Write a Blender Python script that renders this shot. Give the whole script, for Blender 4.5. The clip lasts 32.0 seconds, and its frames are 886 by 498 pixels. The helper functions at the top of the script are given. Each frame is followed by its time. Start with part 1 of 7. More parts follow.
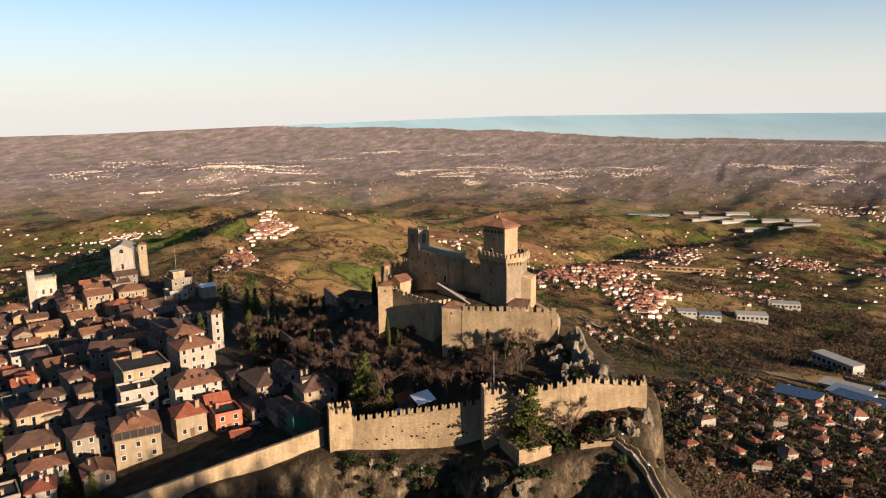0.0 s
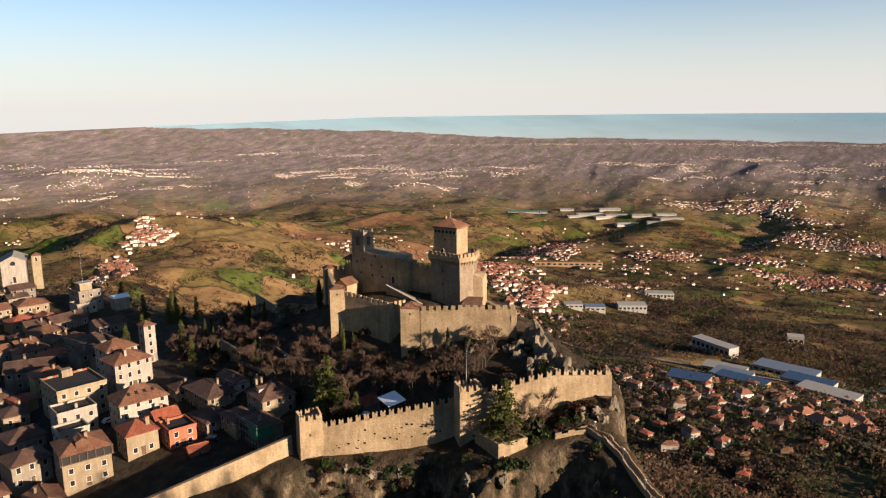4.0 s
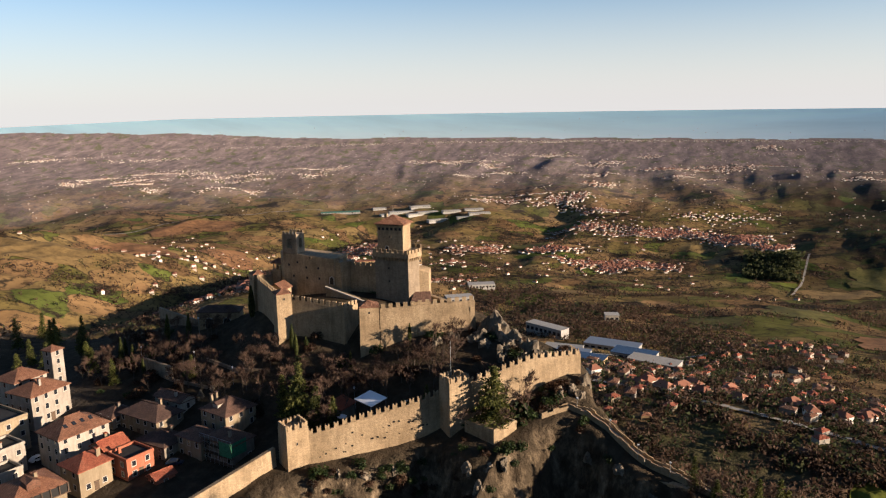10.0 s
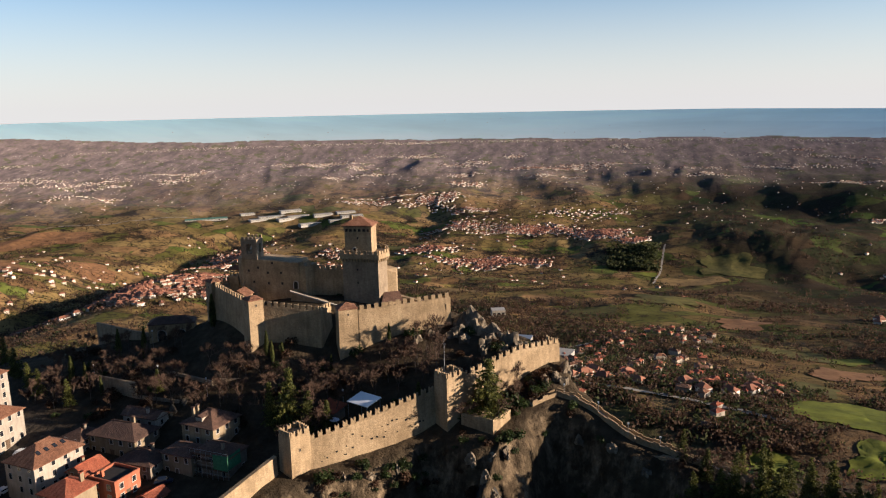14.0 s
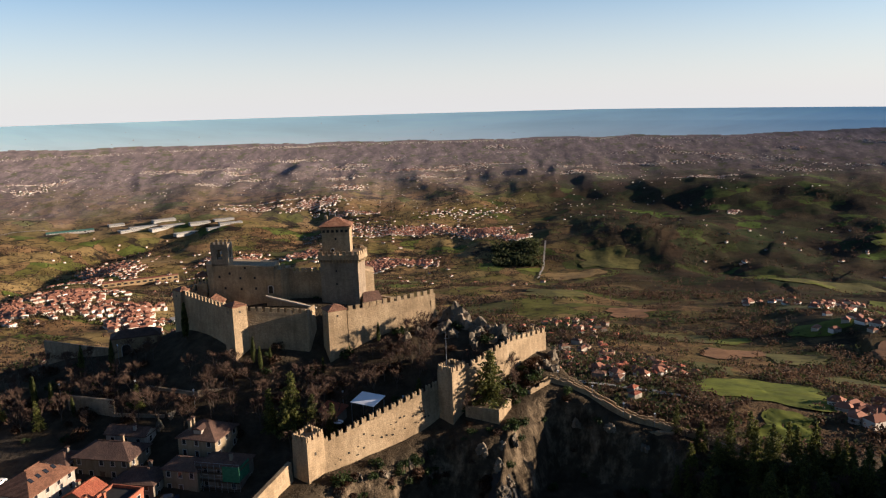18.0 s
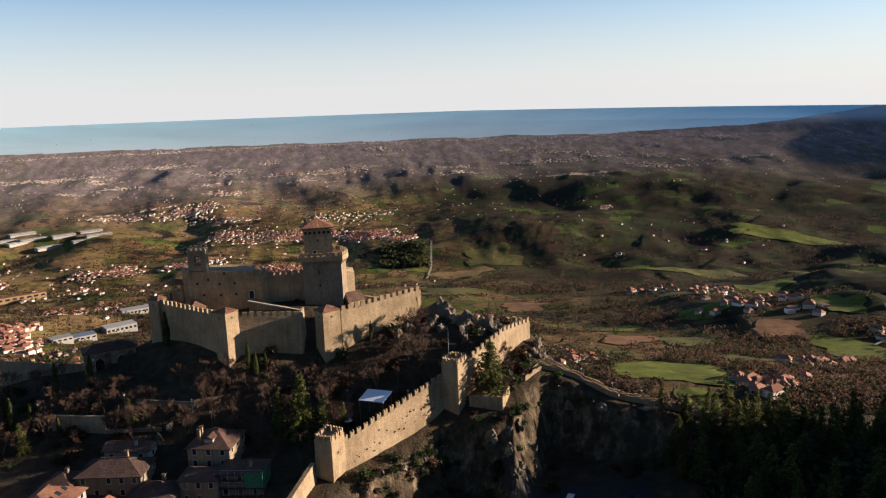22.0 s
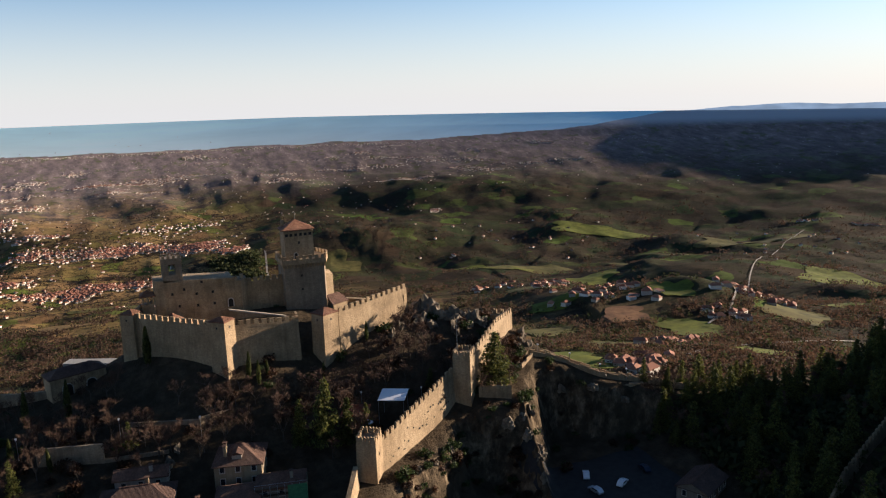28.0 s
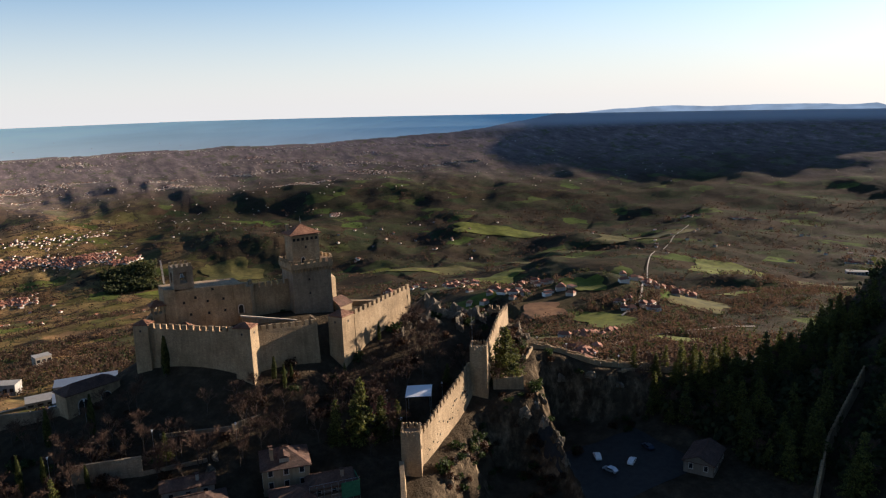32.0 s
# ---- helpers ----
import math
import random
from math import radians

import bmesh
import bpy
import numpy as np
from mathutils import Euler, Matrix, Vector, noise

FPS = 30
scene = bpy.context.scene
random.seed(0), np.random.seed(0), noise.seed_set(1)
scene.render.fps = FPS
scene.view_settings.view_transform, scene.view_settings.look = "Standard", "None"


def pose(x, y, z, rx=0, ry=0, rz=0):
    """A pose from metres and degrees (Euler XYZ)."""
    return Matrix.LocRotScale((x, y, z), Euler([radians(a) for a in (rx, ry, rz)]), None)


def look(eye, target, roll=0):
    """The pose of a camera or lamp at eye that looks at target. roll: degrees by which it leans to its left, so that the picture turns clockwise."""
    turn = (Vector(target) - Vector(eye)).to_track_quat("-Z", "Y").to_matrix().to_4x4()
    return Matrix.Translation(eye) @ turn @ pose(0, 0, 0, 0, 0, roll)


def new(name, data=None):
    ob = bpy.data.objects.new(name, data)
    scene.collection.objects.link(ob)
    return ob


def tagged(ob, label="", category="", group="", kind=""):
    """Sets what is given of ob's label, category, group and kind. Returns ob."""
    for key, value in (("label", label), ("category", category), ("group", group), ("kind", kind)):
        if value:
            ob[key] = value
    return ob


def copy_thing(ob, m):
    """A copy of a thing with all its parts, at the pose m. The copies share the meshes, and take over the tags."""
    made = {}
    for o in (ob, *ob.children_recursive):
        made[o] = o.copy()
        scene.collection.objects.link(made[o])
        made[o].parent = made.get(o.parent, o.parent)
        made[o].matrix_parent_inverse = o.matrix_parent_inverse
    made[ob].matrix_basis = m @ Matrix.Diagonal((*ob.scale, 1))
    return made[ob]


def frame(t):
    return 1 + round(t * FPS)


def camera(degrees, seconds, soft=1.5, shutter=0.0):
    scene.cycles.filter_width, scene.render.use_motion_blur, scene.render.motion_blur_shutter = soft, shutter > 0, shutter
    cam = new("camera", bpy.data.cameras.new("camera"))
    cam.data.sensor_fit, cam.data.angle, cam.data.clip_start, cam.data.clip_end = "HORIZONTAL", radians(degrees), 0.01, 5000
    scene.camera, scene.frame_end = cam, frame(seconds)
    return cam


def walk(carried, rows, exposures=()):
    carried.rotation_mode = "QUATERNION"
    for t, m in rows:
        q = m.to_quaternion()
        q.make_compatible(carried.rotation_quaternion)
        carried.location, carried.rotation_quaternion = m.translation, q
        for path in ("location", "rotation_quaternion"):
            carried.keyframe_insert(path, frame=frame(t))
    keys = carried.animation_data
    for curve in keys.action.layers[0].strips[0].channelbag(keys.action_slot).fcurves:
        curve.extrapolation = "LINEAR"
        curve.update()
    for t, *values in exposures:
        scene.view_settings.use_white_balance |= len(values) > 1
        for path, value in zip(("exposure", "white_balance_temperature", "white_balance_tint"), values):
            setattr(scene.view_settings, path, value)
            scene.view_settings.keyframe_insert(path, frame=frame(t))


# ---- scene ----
# ---------- camera ----------
cam = camera(61.4, 32.0, 1.2)
PATH = [
    (0, pose(150.67, -168.42, 75.73, 79.131, 0.916, 44.732)),
    (3, pose(139.55, -179.92, 76.30, 79.090, 0.783, 37.719)),
    (7, pose(118.40, -195.79, 76.49, 78.895, 0.934, 27.986)),
    (10, pose(98.41, -206.14, 76.06, 78.853, 1.073, 20.131)),
    (13, pose(76.93, -215.65, 76.61, 78.818, 1.136, 12.262)),
    (16.5, pose(49.87, -221.87, 75.95, 78.766, 1.448, 3.469)),
    (19, pose(30.88, -224.63, 76.35, 78.731, 1.683, -2.327)),
    (22, pose(6.21, -226.85, 76.65, 78.639, 1.948, -9.676)),
    (25, pose(-17.48, -222.39, 76.56, 78.643, 2.073, -16.484)),
    (28, pose(-41.39, -215.11, 75.52, 78.687, 1.886, -23.563)),
    (32, pose(-74.08, -206.38, 77.18, 78.649, 1.967, -31.890)),
]
walk(cam, PATH, [(0, 1.30, 5900, 12), (13, 1.28, 5620, 12), (32, 1.36, 5540, 12)])

# ---------- sun, sky, exposure ----------
SUN_AZ, SUN_EL = radians(0.0), radians(12.0)
sun = new("sun", bpy.data.lights.new("sun", "SUN"))
sun.data.energy, sun.data.angle, sun.data.color = 5.0, radians(0.6), (1.0, 0.75, 0.5)
sun.matrix_world = look((math.cos(SUN_AZ) * math.cos(SUN_EL) * 900, math.sin(SUN_AZ) * math.cos(SUN_EL) * 900, math.sin(SUN_EL) * 900), (0, 0, 0))
world = bpy.data.worlds.new("sky")
scene.world = world
world.use_nodes = True
wn = world.node_tree
wn.nodes.clear()
w_out = wn.nodes.new("ShaderNodeOutputWorld")
w_bg = wn.nodes.new("ShaderNodeBackground")
w_sky = wn.nodes.new("ShaderNodeTexSky")
w_sky.sky_type, w_sky.sun_disc = "NISHITA", False
w_sky.sun_elevation, w_sky.sun_rotation = SUN_EL, math.pi / 2 - SUN_AZ
w_sky.altitude, w_sky.air_density, w_sky.dust_density, w_sky.ozone_density = 700, 1.0, 0.6, 2.2
w_bg.inputs[1].default_value = 0.0595
# pale haze that thickens towards the horizon
w_dir = wn.nodes.new("ShaderNodeTexCoord")
w_sep = wn.nodes.new("ShaderNodeSeparateXYZ")
w_haze = wn.nodes.new("ShaderNodeMapRange")
w_haze.interpolation_type = "SMOOTHSTEP"
w_haze.inputs[1].default_value, w_haze.inputs[2].default_value = -0.03, 0.19
w_haze.inputs[3].default_value, w_haze.inputs[4].default_value = 0.85, 0.0
w_mix = wn.nodes.new("ShaderNodeMix")
w_mix.data_type = "RGBA"
w_mix.inputs[7].default_value = (6.4, 5.75, 5.0, 1)
# haze kept over the coastal plain, thinned inland to dim shaded walls
w_inland = wn.nodes.new("ShaderNodeMapRange")
w_inland.interpolation_type = "SMOOTHSTEP"
w_inland.inputs[1].default_value, w_inland.inputs[2].default_value = -0.6, 0.15
w_inland.inputs[3].default_value, w_inland.inputs[4].default_value = 0.15, 1.0
w_amount = wn.nodes.new("ShaderNodeMath")
w_amount.operation = "MULTIPLY"
wn.links.new(w_dir.outputs["Generated"], w_sep.inputs[0])
wn.links.new(w_sep.outputs[1], w_inland.inputs[0])
wn.links.new(w_inland.outputs[0], w_amount.inputs[0])
wn.links.new(w_haze.outputs[0], w_amount.inputs[1])
wn.links.new(w_sep.outputs[2], w_haze.inputs[0])
wn.links.new(w_amount.outputs[0], w_mix.inputs[0])
# sky dimmed inland, outside the view, to darken walls turned from the sun
w_inland_dim = wn.nodes.new("ShaderNodeMapRange")
w_inland_dim.interpolation_type = "SMOOTHSTEP"
w_inland_dim.inputs[1].default_value, w_inland_dim.inputs[2].default_value = -0.7, 0.2
w_inland_dim.inputs[3].default_value, w_inland_dim.inputs[4].default_value = 0.62, 1.0
w_dimmed = wn.nodes.new("ShaderNodeVectorMath")
w_dimmed.operation = "SCALE"
wn.links.new(w_sep.outputs[1], w_inland_dim.inputs[0])
wn.links.new(w_sky.outputs[0], w_dimmed.inputs[0])
wn.links.new(w_inland_dim.outputs[0], w_dimmed.inputs[3])
# sky dimmed overhead, above the view, to cut light on open shade
w_high = wn.nodes.new("ShaderNodeMapRange")
w_high.interpolation_type = "SMOOTHSTEP"
w_high.inputs[1].default_value, w_high.inputs[2].default_value = 0.14, 0.75
w_high.inputs[3].default_value, w_high.inputs[4].default_value = 1.0, 0.7
w_zenith = wn.nodes.new("ShaderNodeVectorMath")
w_zenith.operation = "SCALE"
wn.links.new(w_sep.outputs[2], w_high.inputs[0])
wn.links.new(w_dimmed.outputs[0], w_zenith.inputs[0])
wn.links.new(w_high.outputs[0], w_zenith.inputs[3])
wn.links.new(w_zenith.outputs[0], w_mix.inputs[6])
wn.links.new(w_mix.outputs[2], w_bg.inputs[0])
wn.links.new(w_bg.outputs[0], w_out.inputs[0])

# ---------- materials ----------


class Nodes:
    """A short way to write node materials."""

    def __init__(self, name, rough=0.85, metal=0.0, spec=0.3):
        self.m = bpy.data.materials.new(name)
        self.m.use_nodes = True
        self.t = self.m.node_tree
        self.b = self.t.nodes["Principled BSDF"]
        self.b.inputs["Roughness"].default_value = rough
        self.b.inputs["Metallic"].default_value = metal
        self.b.inputs["Specular IOR Level"].default_value = spec
        self.geo = None

    def node(self, kind, **sets):
        n = self.t.nodes.new("ShaderNode" + kind)
        for k, v in sets.items():
            n.inputs[k].default_value = v
        return n

    def link(self, a, b):
        self.t.links.new(a, b)

    def pos(self):
        if not self.geo:
            self.geo = self.node("NewGeometry")
        return self.geo.outputs["Position"]

    def obj(self):
        return self.node("TexCoord").outputs["Object"]

    def noise(self, vec, scale, detail=4.0, rough=0.6, stretch=None):
        if stretch:
            mp = self.node("Mapping")
            mp.inputs["Scale"].default_value = stretch
            self.link(vec, mp.inputs[0])
            vec = mp.outputs[0]
        n = self.node("TexNoise", Scale=scale, Detail=detail, Roughness=rough)
        self.link(vec, n.inputs["Vector"])
        return n.outputs["Fac"]

    def ramp(self, fac, *stops):
        r = self.node("ValToRGB")
        el = r.color_ramp.elements
        while len(el) < len(stops):
            el.new(0.5)
        for e, (p, c) in zip(el, stops):
            e.position, e.color = p, (*c, 1) if len(c) == 3 else c
        self.link(fac, r.inputs[0])
        return r.outputs[0]

    def mix(self, fac, a, b, how="MIX"):
        n = self.t.nodes.new("ShaderNodeMix")
        n.data_type, n.blend_type = "RGBA", how
        for s, v in ((0, fac), (6, a), (7, b)):
            if isinstance(v, (int, float)):
                n.inputs[s].default_value = v
            elif isinstance(v, tuple):
                n.inputs[s].default_value = (*v, 1)
            else:
                self.link(v, n.inputs[s])
        return n.outputs[2]

    def math(self, how, a, b=0.0, clamp=False):
        n = self.t.nodes.new("ShaderNodeMath")
        n.operation, n.use_clamp = how, clamp
        for s, v in ((0, a), (1, b)):
            if isinstance(v, (int, float)):
                n.inputs[s].default_value = v
            else:
                self.link(v, n.inputs[s])
        return n.outputs[0]

    def span(self, v, lo, hi):
        n = self.node("MapRange")
        n.interpolation_type = "SMOOTHSTEP"
        self.link(v, n.inputs[0])
        n.inputs[1].default_value, n.inputs[2].default_value = lo, hi
        return n.outputs[0]

    def color(self, c):
        if isinstance(c, tuple):
            self.b.inputs["Base Color"].default_value = (*c, 1)
        else:
            self.link(c, self.b.inputs["Base Color"])
        return self

    def bump(self, h, strength=0.5, dist=0.1):
        n = self.node("Bump", Strength=strength, Distance=dist)
        self.link(h, n.inputs["Height"])
        self.link(n.outputs[0], self.b.inputs["Normal"])
        return self

    def random(self):
        return self.node("ObjectInfo").outputs["Random"]


def masonry(name, a, b, c, course=0.45):
    """Old stone masonry: blocks, weather stains, lime streaks."""
    n = Nodes(name, 0.92)
    p = n.pos()
    v = n.node("TexVoronoi", Scale=1.0 / course)
    mp = n.node("Mapping")
    mp.inputs["Scale"].default_value = (0.7, 0.7, 1.25)
    n.link(p, mp.inputs[0])
    n.link(mp.outputs[0], v.inputs["Vector"])
    blocks = n.ramp(v.outputs["Color"], (0.0, (0.78, 0.78, 0.78)), (1.0, (1.16, 1.14, 1.11)))
    big = n.ramp(n.noise(p, 0.16, 5), (0.3, a), (0.5, b), (0.7, c))
    streak = n.ramp(n.noise(p, 0.9, 5, 0.65, (1.0, 1.0, 0.18)), (0.3, (0.74, 0.72, 0.69)), (0.6, (1.06, 1.05, 1.03)))
    fine = n.ramp(n.noise(p, 4.0, 3), (0.3, (0.8, 0.8, 0.8)), (0.7, (1.14, 1.14, 1.14)))
    col = n.mix(1.0, n.mix(1.0, n.mix(0.75, big, blocks, "MULTIPLY"), streak, "MULTIPLY"), fine, "MULTIPLY")
    n.color(col)
    d = n.math("ADD", n.math("MULTIPLY", v.outputs["Distance"], -0.6), n.noise(p, 3.0, 4))
    return n.bump(d, 0.6, 0.15).m


def plaster(name, a, b):
    n = Nodes(name, 0.9)
    p = n.pos()
    tint = n.ramp(n.random(), (0.0, (0.82, 0.80, 0.78)), (1.0, (1.12, 1.1, 1.05)))
    base = n.ramp(n.noise(p, 0.5, 5), (0.3, a), (0.7, b))
    streak = n.ramp(n.noise(p, 1.2, 5, 0.7, (1.0, 1.0, 0.15)), (0.3, (0.72, 0.7, 0.66)), (0.62, (1.03, 1.03, 1.03)))
    n.color(n.mix(1.0, n.mix(1.0, base, streak, "MULTIPLY"), tint, "MULTIPLY"))
    return n.bump(n.noise(p, 9.0, 3), 0.3, 0.03).m


def tiles(name, a, b, c):
    """Clay pantiles: rows of half-round tiles, lichen and replaced tiles."""
    n = Nodes(name, 0.88)
    p = n.obj()
    v = n.node("TexVoronoi", Scale=3.6)
    n.link(p, v.inputs["Vector"])
    single = n.ramp(v.outputs["Color"], (0.0, (0.6, 0.58, 0.56)), (1.0, (1.3, 1.28, 1.22)))
    big = n.ramp(n.noise(n.pos(), 0.35, 5, 0.7), (0.3, a), (0.5, b), (0.72, c))
    tint = n.ramp(n.random(), (0.0, (0.75, 0.75, 0.78)), (1.0, (1.2, 1.12, 1.05)))
    n.color(n.mix(1.0, n.mix(0.8, big, single, "MULTIPLY"), tint, "MULTIPLY"))
    w = n.node("TexWave", Scale=1.3, Distortion=0.6)
    w.bands_direction = "X"
    n.link(p, w.inputs["Vector"])
    h = n.math("ADD", w.outputs["Fac"], n.math("MULTIPLY", n.noise(p, 2.5, 4), 1.5))
    return n.bump(h, 0.7, 0.12).m


def leaves(name, a, b, rough=0.7):
    n = Nodes(name, rough)
    rnd = n.node("NewGeometry").outputs["Random Per Island"]
    c = n.ramp(rnd, (0.0, a), (1.0, b))
    tint = n.ramp(n.random(), (0.0, (0.75, 0.75, 0.75)), (1.0, (1.25, 1.2, 1.1)))
    col = n.mix(1.0, c, tint, "MULTIPLY")
    n.color(col)
    through_light = n.node("BsdfTranslucent")
    n.link(col, through_light.inputs[0])
    both = n.node("MixShader")
    both.inputs[0].default_value = 0.4
    n.link(n.b.outputs[0], both.inputs[1])
    n.link(through_light.outputs[0], both.inputs[2])
    n.link(both.outputs[0], n.t.nodes["Material Output"].inputs[0])
    return n.m


def spread(name, a, b, rough=0.9):
    """A colour of its own for each loose piece of a mesh."""
    n = Nodes(name, rough)
    n.color(n.ramp(n.node("NewGeometry").outputs["Random Per Island"], (0.0, a), (1.0, b)))
    return n.m


def plain(name, a, b, rough=0.8, metal=0.0, scale=2.0):
    n = Nodes(name, rough, metal)
    n.color(n.ramp(n.noise(n.pos(), scale, 4), (0.3, a), (0.7, b)))
    return n.m


STONE = masonry("fortress_stone", (0.23, 0.168, 0.098), (0.31, 0.23, 0.138), (0.38, 0.29, 0.18))
STONE_DARK = masonry("rough_tower_stone", (0.179, 0.14, 0.0975), (0.242, 0.191, 0.133), (0.304, 0.242, 0.168), 0.55)
TILE_OLD = tiles("weathered_tiles", (0.122, 0.059, 0.036), (0.185, 0.092, 0.055), (0.245, 0.14, 0.09))
TILE_RED = tiles("red_tiles", (0.234, 0.0663, 0.039), (0.296, 0.0936, 0.0507), (0.328, 0.133, 0.078))
TILE_DARK = tiles("dark_tiles", (0.06, 0.037, 0.029), (0.1, 0.06, 0.045), (0.14, 0.088, 0.064))
CREAM = plaster("cream_plaster", (0.22, 0.175, 0.115), (0.3, 0.24, 0.16))
WHITE = plaster("white_plaster", (0.29, 0.26, 0.22), (0.38, 0.345, 0.3))
OCHRE = plaster("ochre_plaster", (0.281, 0.195, 0.101), (0.343, 0.25, 0.14))
PINK = plaster("red_plaster", (0.328, 0.101, 0.0546), (0.39, 0.148, 0.0858))
GREY = plaster("grey_plaster", (0.16, 0.135, 0.108), (0.23, 0.20, 0.16))
WOOD = plain("dark_wood", (0.06, 0.04, 0.025), (0.12, 0.075, 0.045), 0.7)
DARK = plain("dark_opening", (0.008, 0.007, 0.006), (0.016, 0.014, 0.012), 0.6)
METAL = plain("grey_metal", (0.25, 0.26, 0.28), (0.36, 0.37, 0.38), 0.45, 0.7)
PAVE = plain("street_paving", (0.0177, 0.0172, 0.0163), (0.033, 0.0315, 0.0294), 0.85, 0.0, 0.6)
CANVAS = plain("white_canvas", (0.74, 0.76, 0.80), (0.82, 0.84, 0.86), 0.7, 0.0, 0.5)
GRAVEL = plain("pale_path", (0.218, 0.195, 0.164), (0.312, 0.281, 0.234), 0.9, 0.0, 0.8)
BARK = plain("bark", (0.0468, 0.0351, 0.0273), (0.101, 0.078, 0.0585), 0.9, 0.0, 3.0)
TWIG = plain("bare_twigs", (0.06, 0.037, 0.025), (0.125, 0.078, 0.052), 0.9, 0.0, 0.3)
PINE = leaves("conifer_needles", (0.022, 0.032, 0.008), (0.15, 0.155, 0.036))
CYPRESS = leaves("cypress_needles", (0.022, 0.032, 0.009), (0.10, 0.11, 0.03))
BUSH = leaves("evergreen_leaves", (0.0156, 0.0312, 0.0078), (0.0546, 0.078, 0.0234))
RUSSET = leaves("dry_russet_leaves", (0.0273, 0.0156, 0.00936), (0.0858, 0.0452, 0.0234))
GLASS = Nodes("window_glass", 0.12, 0.0, 0.6).color((0.02, 0.022, 0.026)).m
FRAME = plain("pale_stone_frame", (0.328, 0.296, 0.25), (0.429, 0.39, 0.335), 0.85)
SHUTTER = plain("brown_shutter", (0.07, 0.04, 0.025), (0.11, 0.065, 0.04), 0.7)
SHUTTER_GREEN = plain("green_shutter", (0.02, 0.05, 0.03), (0.04, 0.08, 0.05), 0.7)
WHITE_METAL = plain("white_paint", (0.6, 0.61, 0.62), (0.75, 0.76, 0.77), 0.35)
NET = plain("green_netting", (0.02, 0.10, 0.05), (0.05, 0.18, 0.09), 0.8)

# ---------- mesh helpers ----------


def mesh_of(name, verts, faces, mats, index=None, smooth=False):
    me = bpy.data.meshes.new(name)
    me.from_pydata([tuple(v) for v in verts], [], faces)
    for m in mats if isinstance(mats, (list, tuple)) else [mats]:
        me.materials.append(m)
    if index is not None:
        me.polygons.foreach_set("material_index", index)
    if smooth:
        me.polygons.foreach_set("use_smooth", [True] * len(me.polygons))
    me.update()
    return me


class Geo:
    """A heap of vertices and faces for one mesh."""

    def __init__(self):
        self.v, self.f, self.i = [], [], []

    def add(self, verts, faces, mat=0):
        k = len(self.v)
        self.v += [tuple(p) for p in verts]
        self.f += [tuple(k + j for j in f) for f in faces]
        self.i += [mat] * len(faces)
        return self

    def box(self, x0, y0, z0, x1, y1, z1, m=None, mat=0):
        vs = [Vector((x, y, z)) for z in (z0, z1) for y in (y0, y1) for x in (x0, x1)]
        if m is not None:
            vs = [m @ v for v in vs]
        return self.add(vs, [(0, 2, 3, 1), (4, 5, 7, 6), (0, 1, 5, 4), (2, 6, 7, 3), (0, 4, 6, 2), (1, 3, 7, 5)], mat)

    def prism(self, pts, z0, z1, mat=0):
        """An upright prism over a plan; z0 and z1 a height or one for each corner; counter-clockwise."""
        n = len(pts)
        a = z0 if isinstance(z0, (list, tuple)) else [z0] * n
        b = z1 if isinstance(z1, (list, tuple)) else [z1] * n
        vs = [(p[0], p[1], a[i]) for i, p in enumerate(pts)] + [(p[0], p[1], b[i]) for i, p in enumerate(pts)]
        fs = [tuple(range(n - 1, -1, -1)), tuple(range(n, 2 * n))] + [(i, (i + 1) % n, n + (i + 1) % n, n + i) for i in range(n)]
        return self.add(vs, fs, mat)

    def cone(self, base, z0, apex, thick=0.25, mat=0):
        """A roof: a plan at z0 up to one point, with a thickness."""
        n = len(base)
        vs = [(p[0], p[1], z0 - thick) for p in base] + [(p[0], p[1], z0) for p in base] + [apex]
        fs = [tuple(range(n - 1, -1, -1))] + [(i, (i + 1) % n, n + (i + 1) % n, n + i) for i in range(n)] + [(n + i, n + (i + 1) % n, 2 * n) for i in range(n)]
        return self.add(vs, fs, mat)

    def tube(self, a, b, ra, rb, sides=6, mat=0):
        a, b = Vector(a), Vector(b)
        q = (b - a).to_track_quat("Z", "Y").to_matrix()
        vs = []
        for c, r in ((a, ra), (b, rb)):
            for k in range(sides):
                t = 2 * math.pi * k / sides
                vs.append(c + q @ Vector((r * math.cos(t), r * math.sin(t), 0)))
        fs = [(k, (k + 1) % sides, sides + (k + 1) % sides, sides + k) for k in range(sides)]
        fs += [tuple(range(sides - 1, -1, -1)), tuple(range(sides, 2 * sides))]
        return self.add(vs, fs, mat)

    def mesh(self, name, mats, smooth=False):
        return mesh_of(name, self.v, self.f, mats, self.i, smooth)


def thing(name, label, category, group="", kind="", at=None):
    ob = new(name)
    ob.empty_display_size = 0.5
    if at is not None:
        ob.matrix_world = at
    return tagged(ob, label, category, group, kind)


def part(name, geo, mats, parent, label="", smooth=False, at=None):
    """One mesh as a part under a thing; geo is a Geo or a mesh to share."""
    me = geo if isinstance(geo, bpy.types.Mesh) else geo.mesh(name, mats, smooth)
    ob = new(name, me)
    ob.parent = parent
    if at is not None:
        ob.matrix_local = at
    if label:
        ob["label"] = label
    return ob


def solo(name, geo, mats, label, category, group="", kind="", smooth=False, at=None):
    me = geo if isinstance(geo, bpy.types.Mesh) else geo.mesh(name, mats, smooth)
    ob = new(name, me)
    if at is not None:
        ob.matrix_world = at
    return tagged(ob, label, category, group, kind)


def sstep(x, a, b):
    t = np.clip((x - a) / (b - a), 0, 1)
    return t * t * (3 - 2 * t)


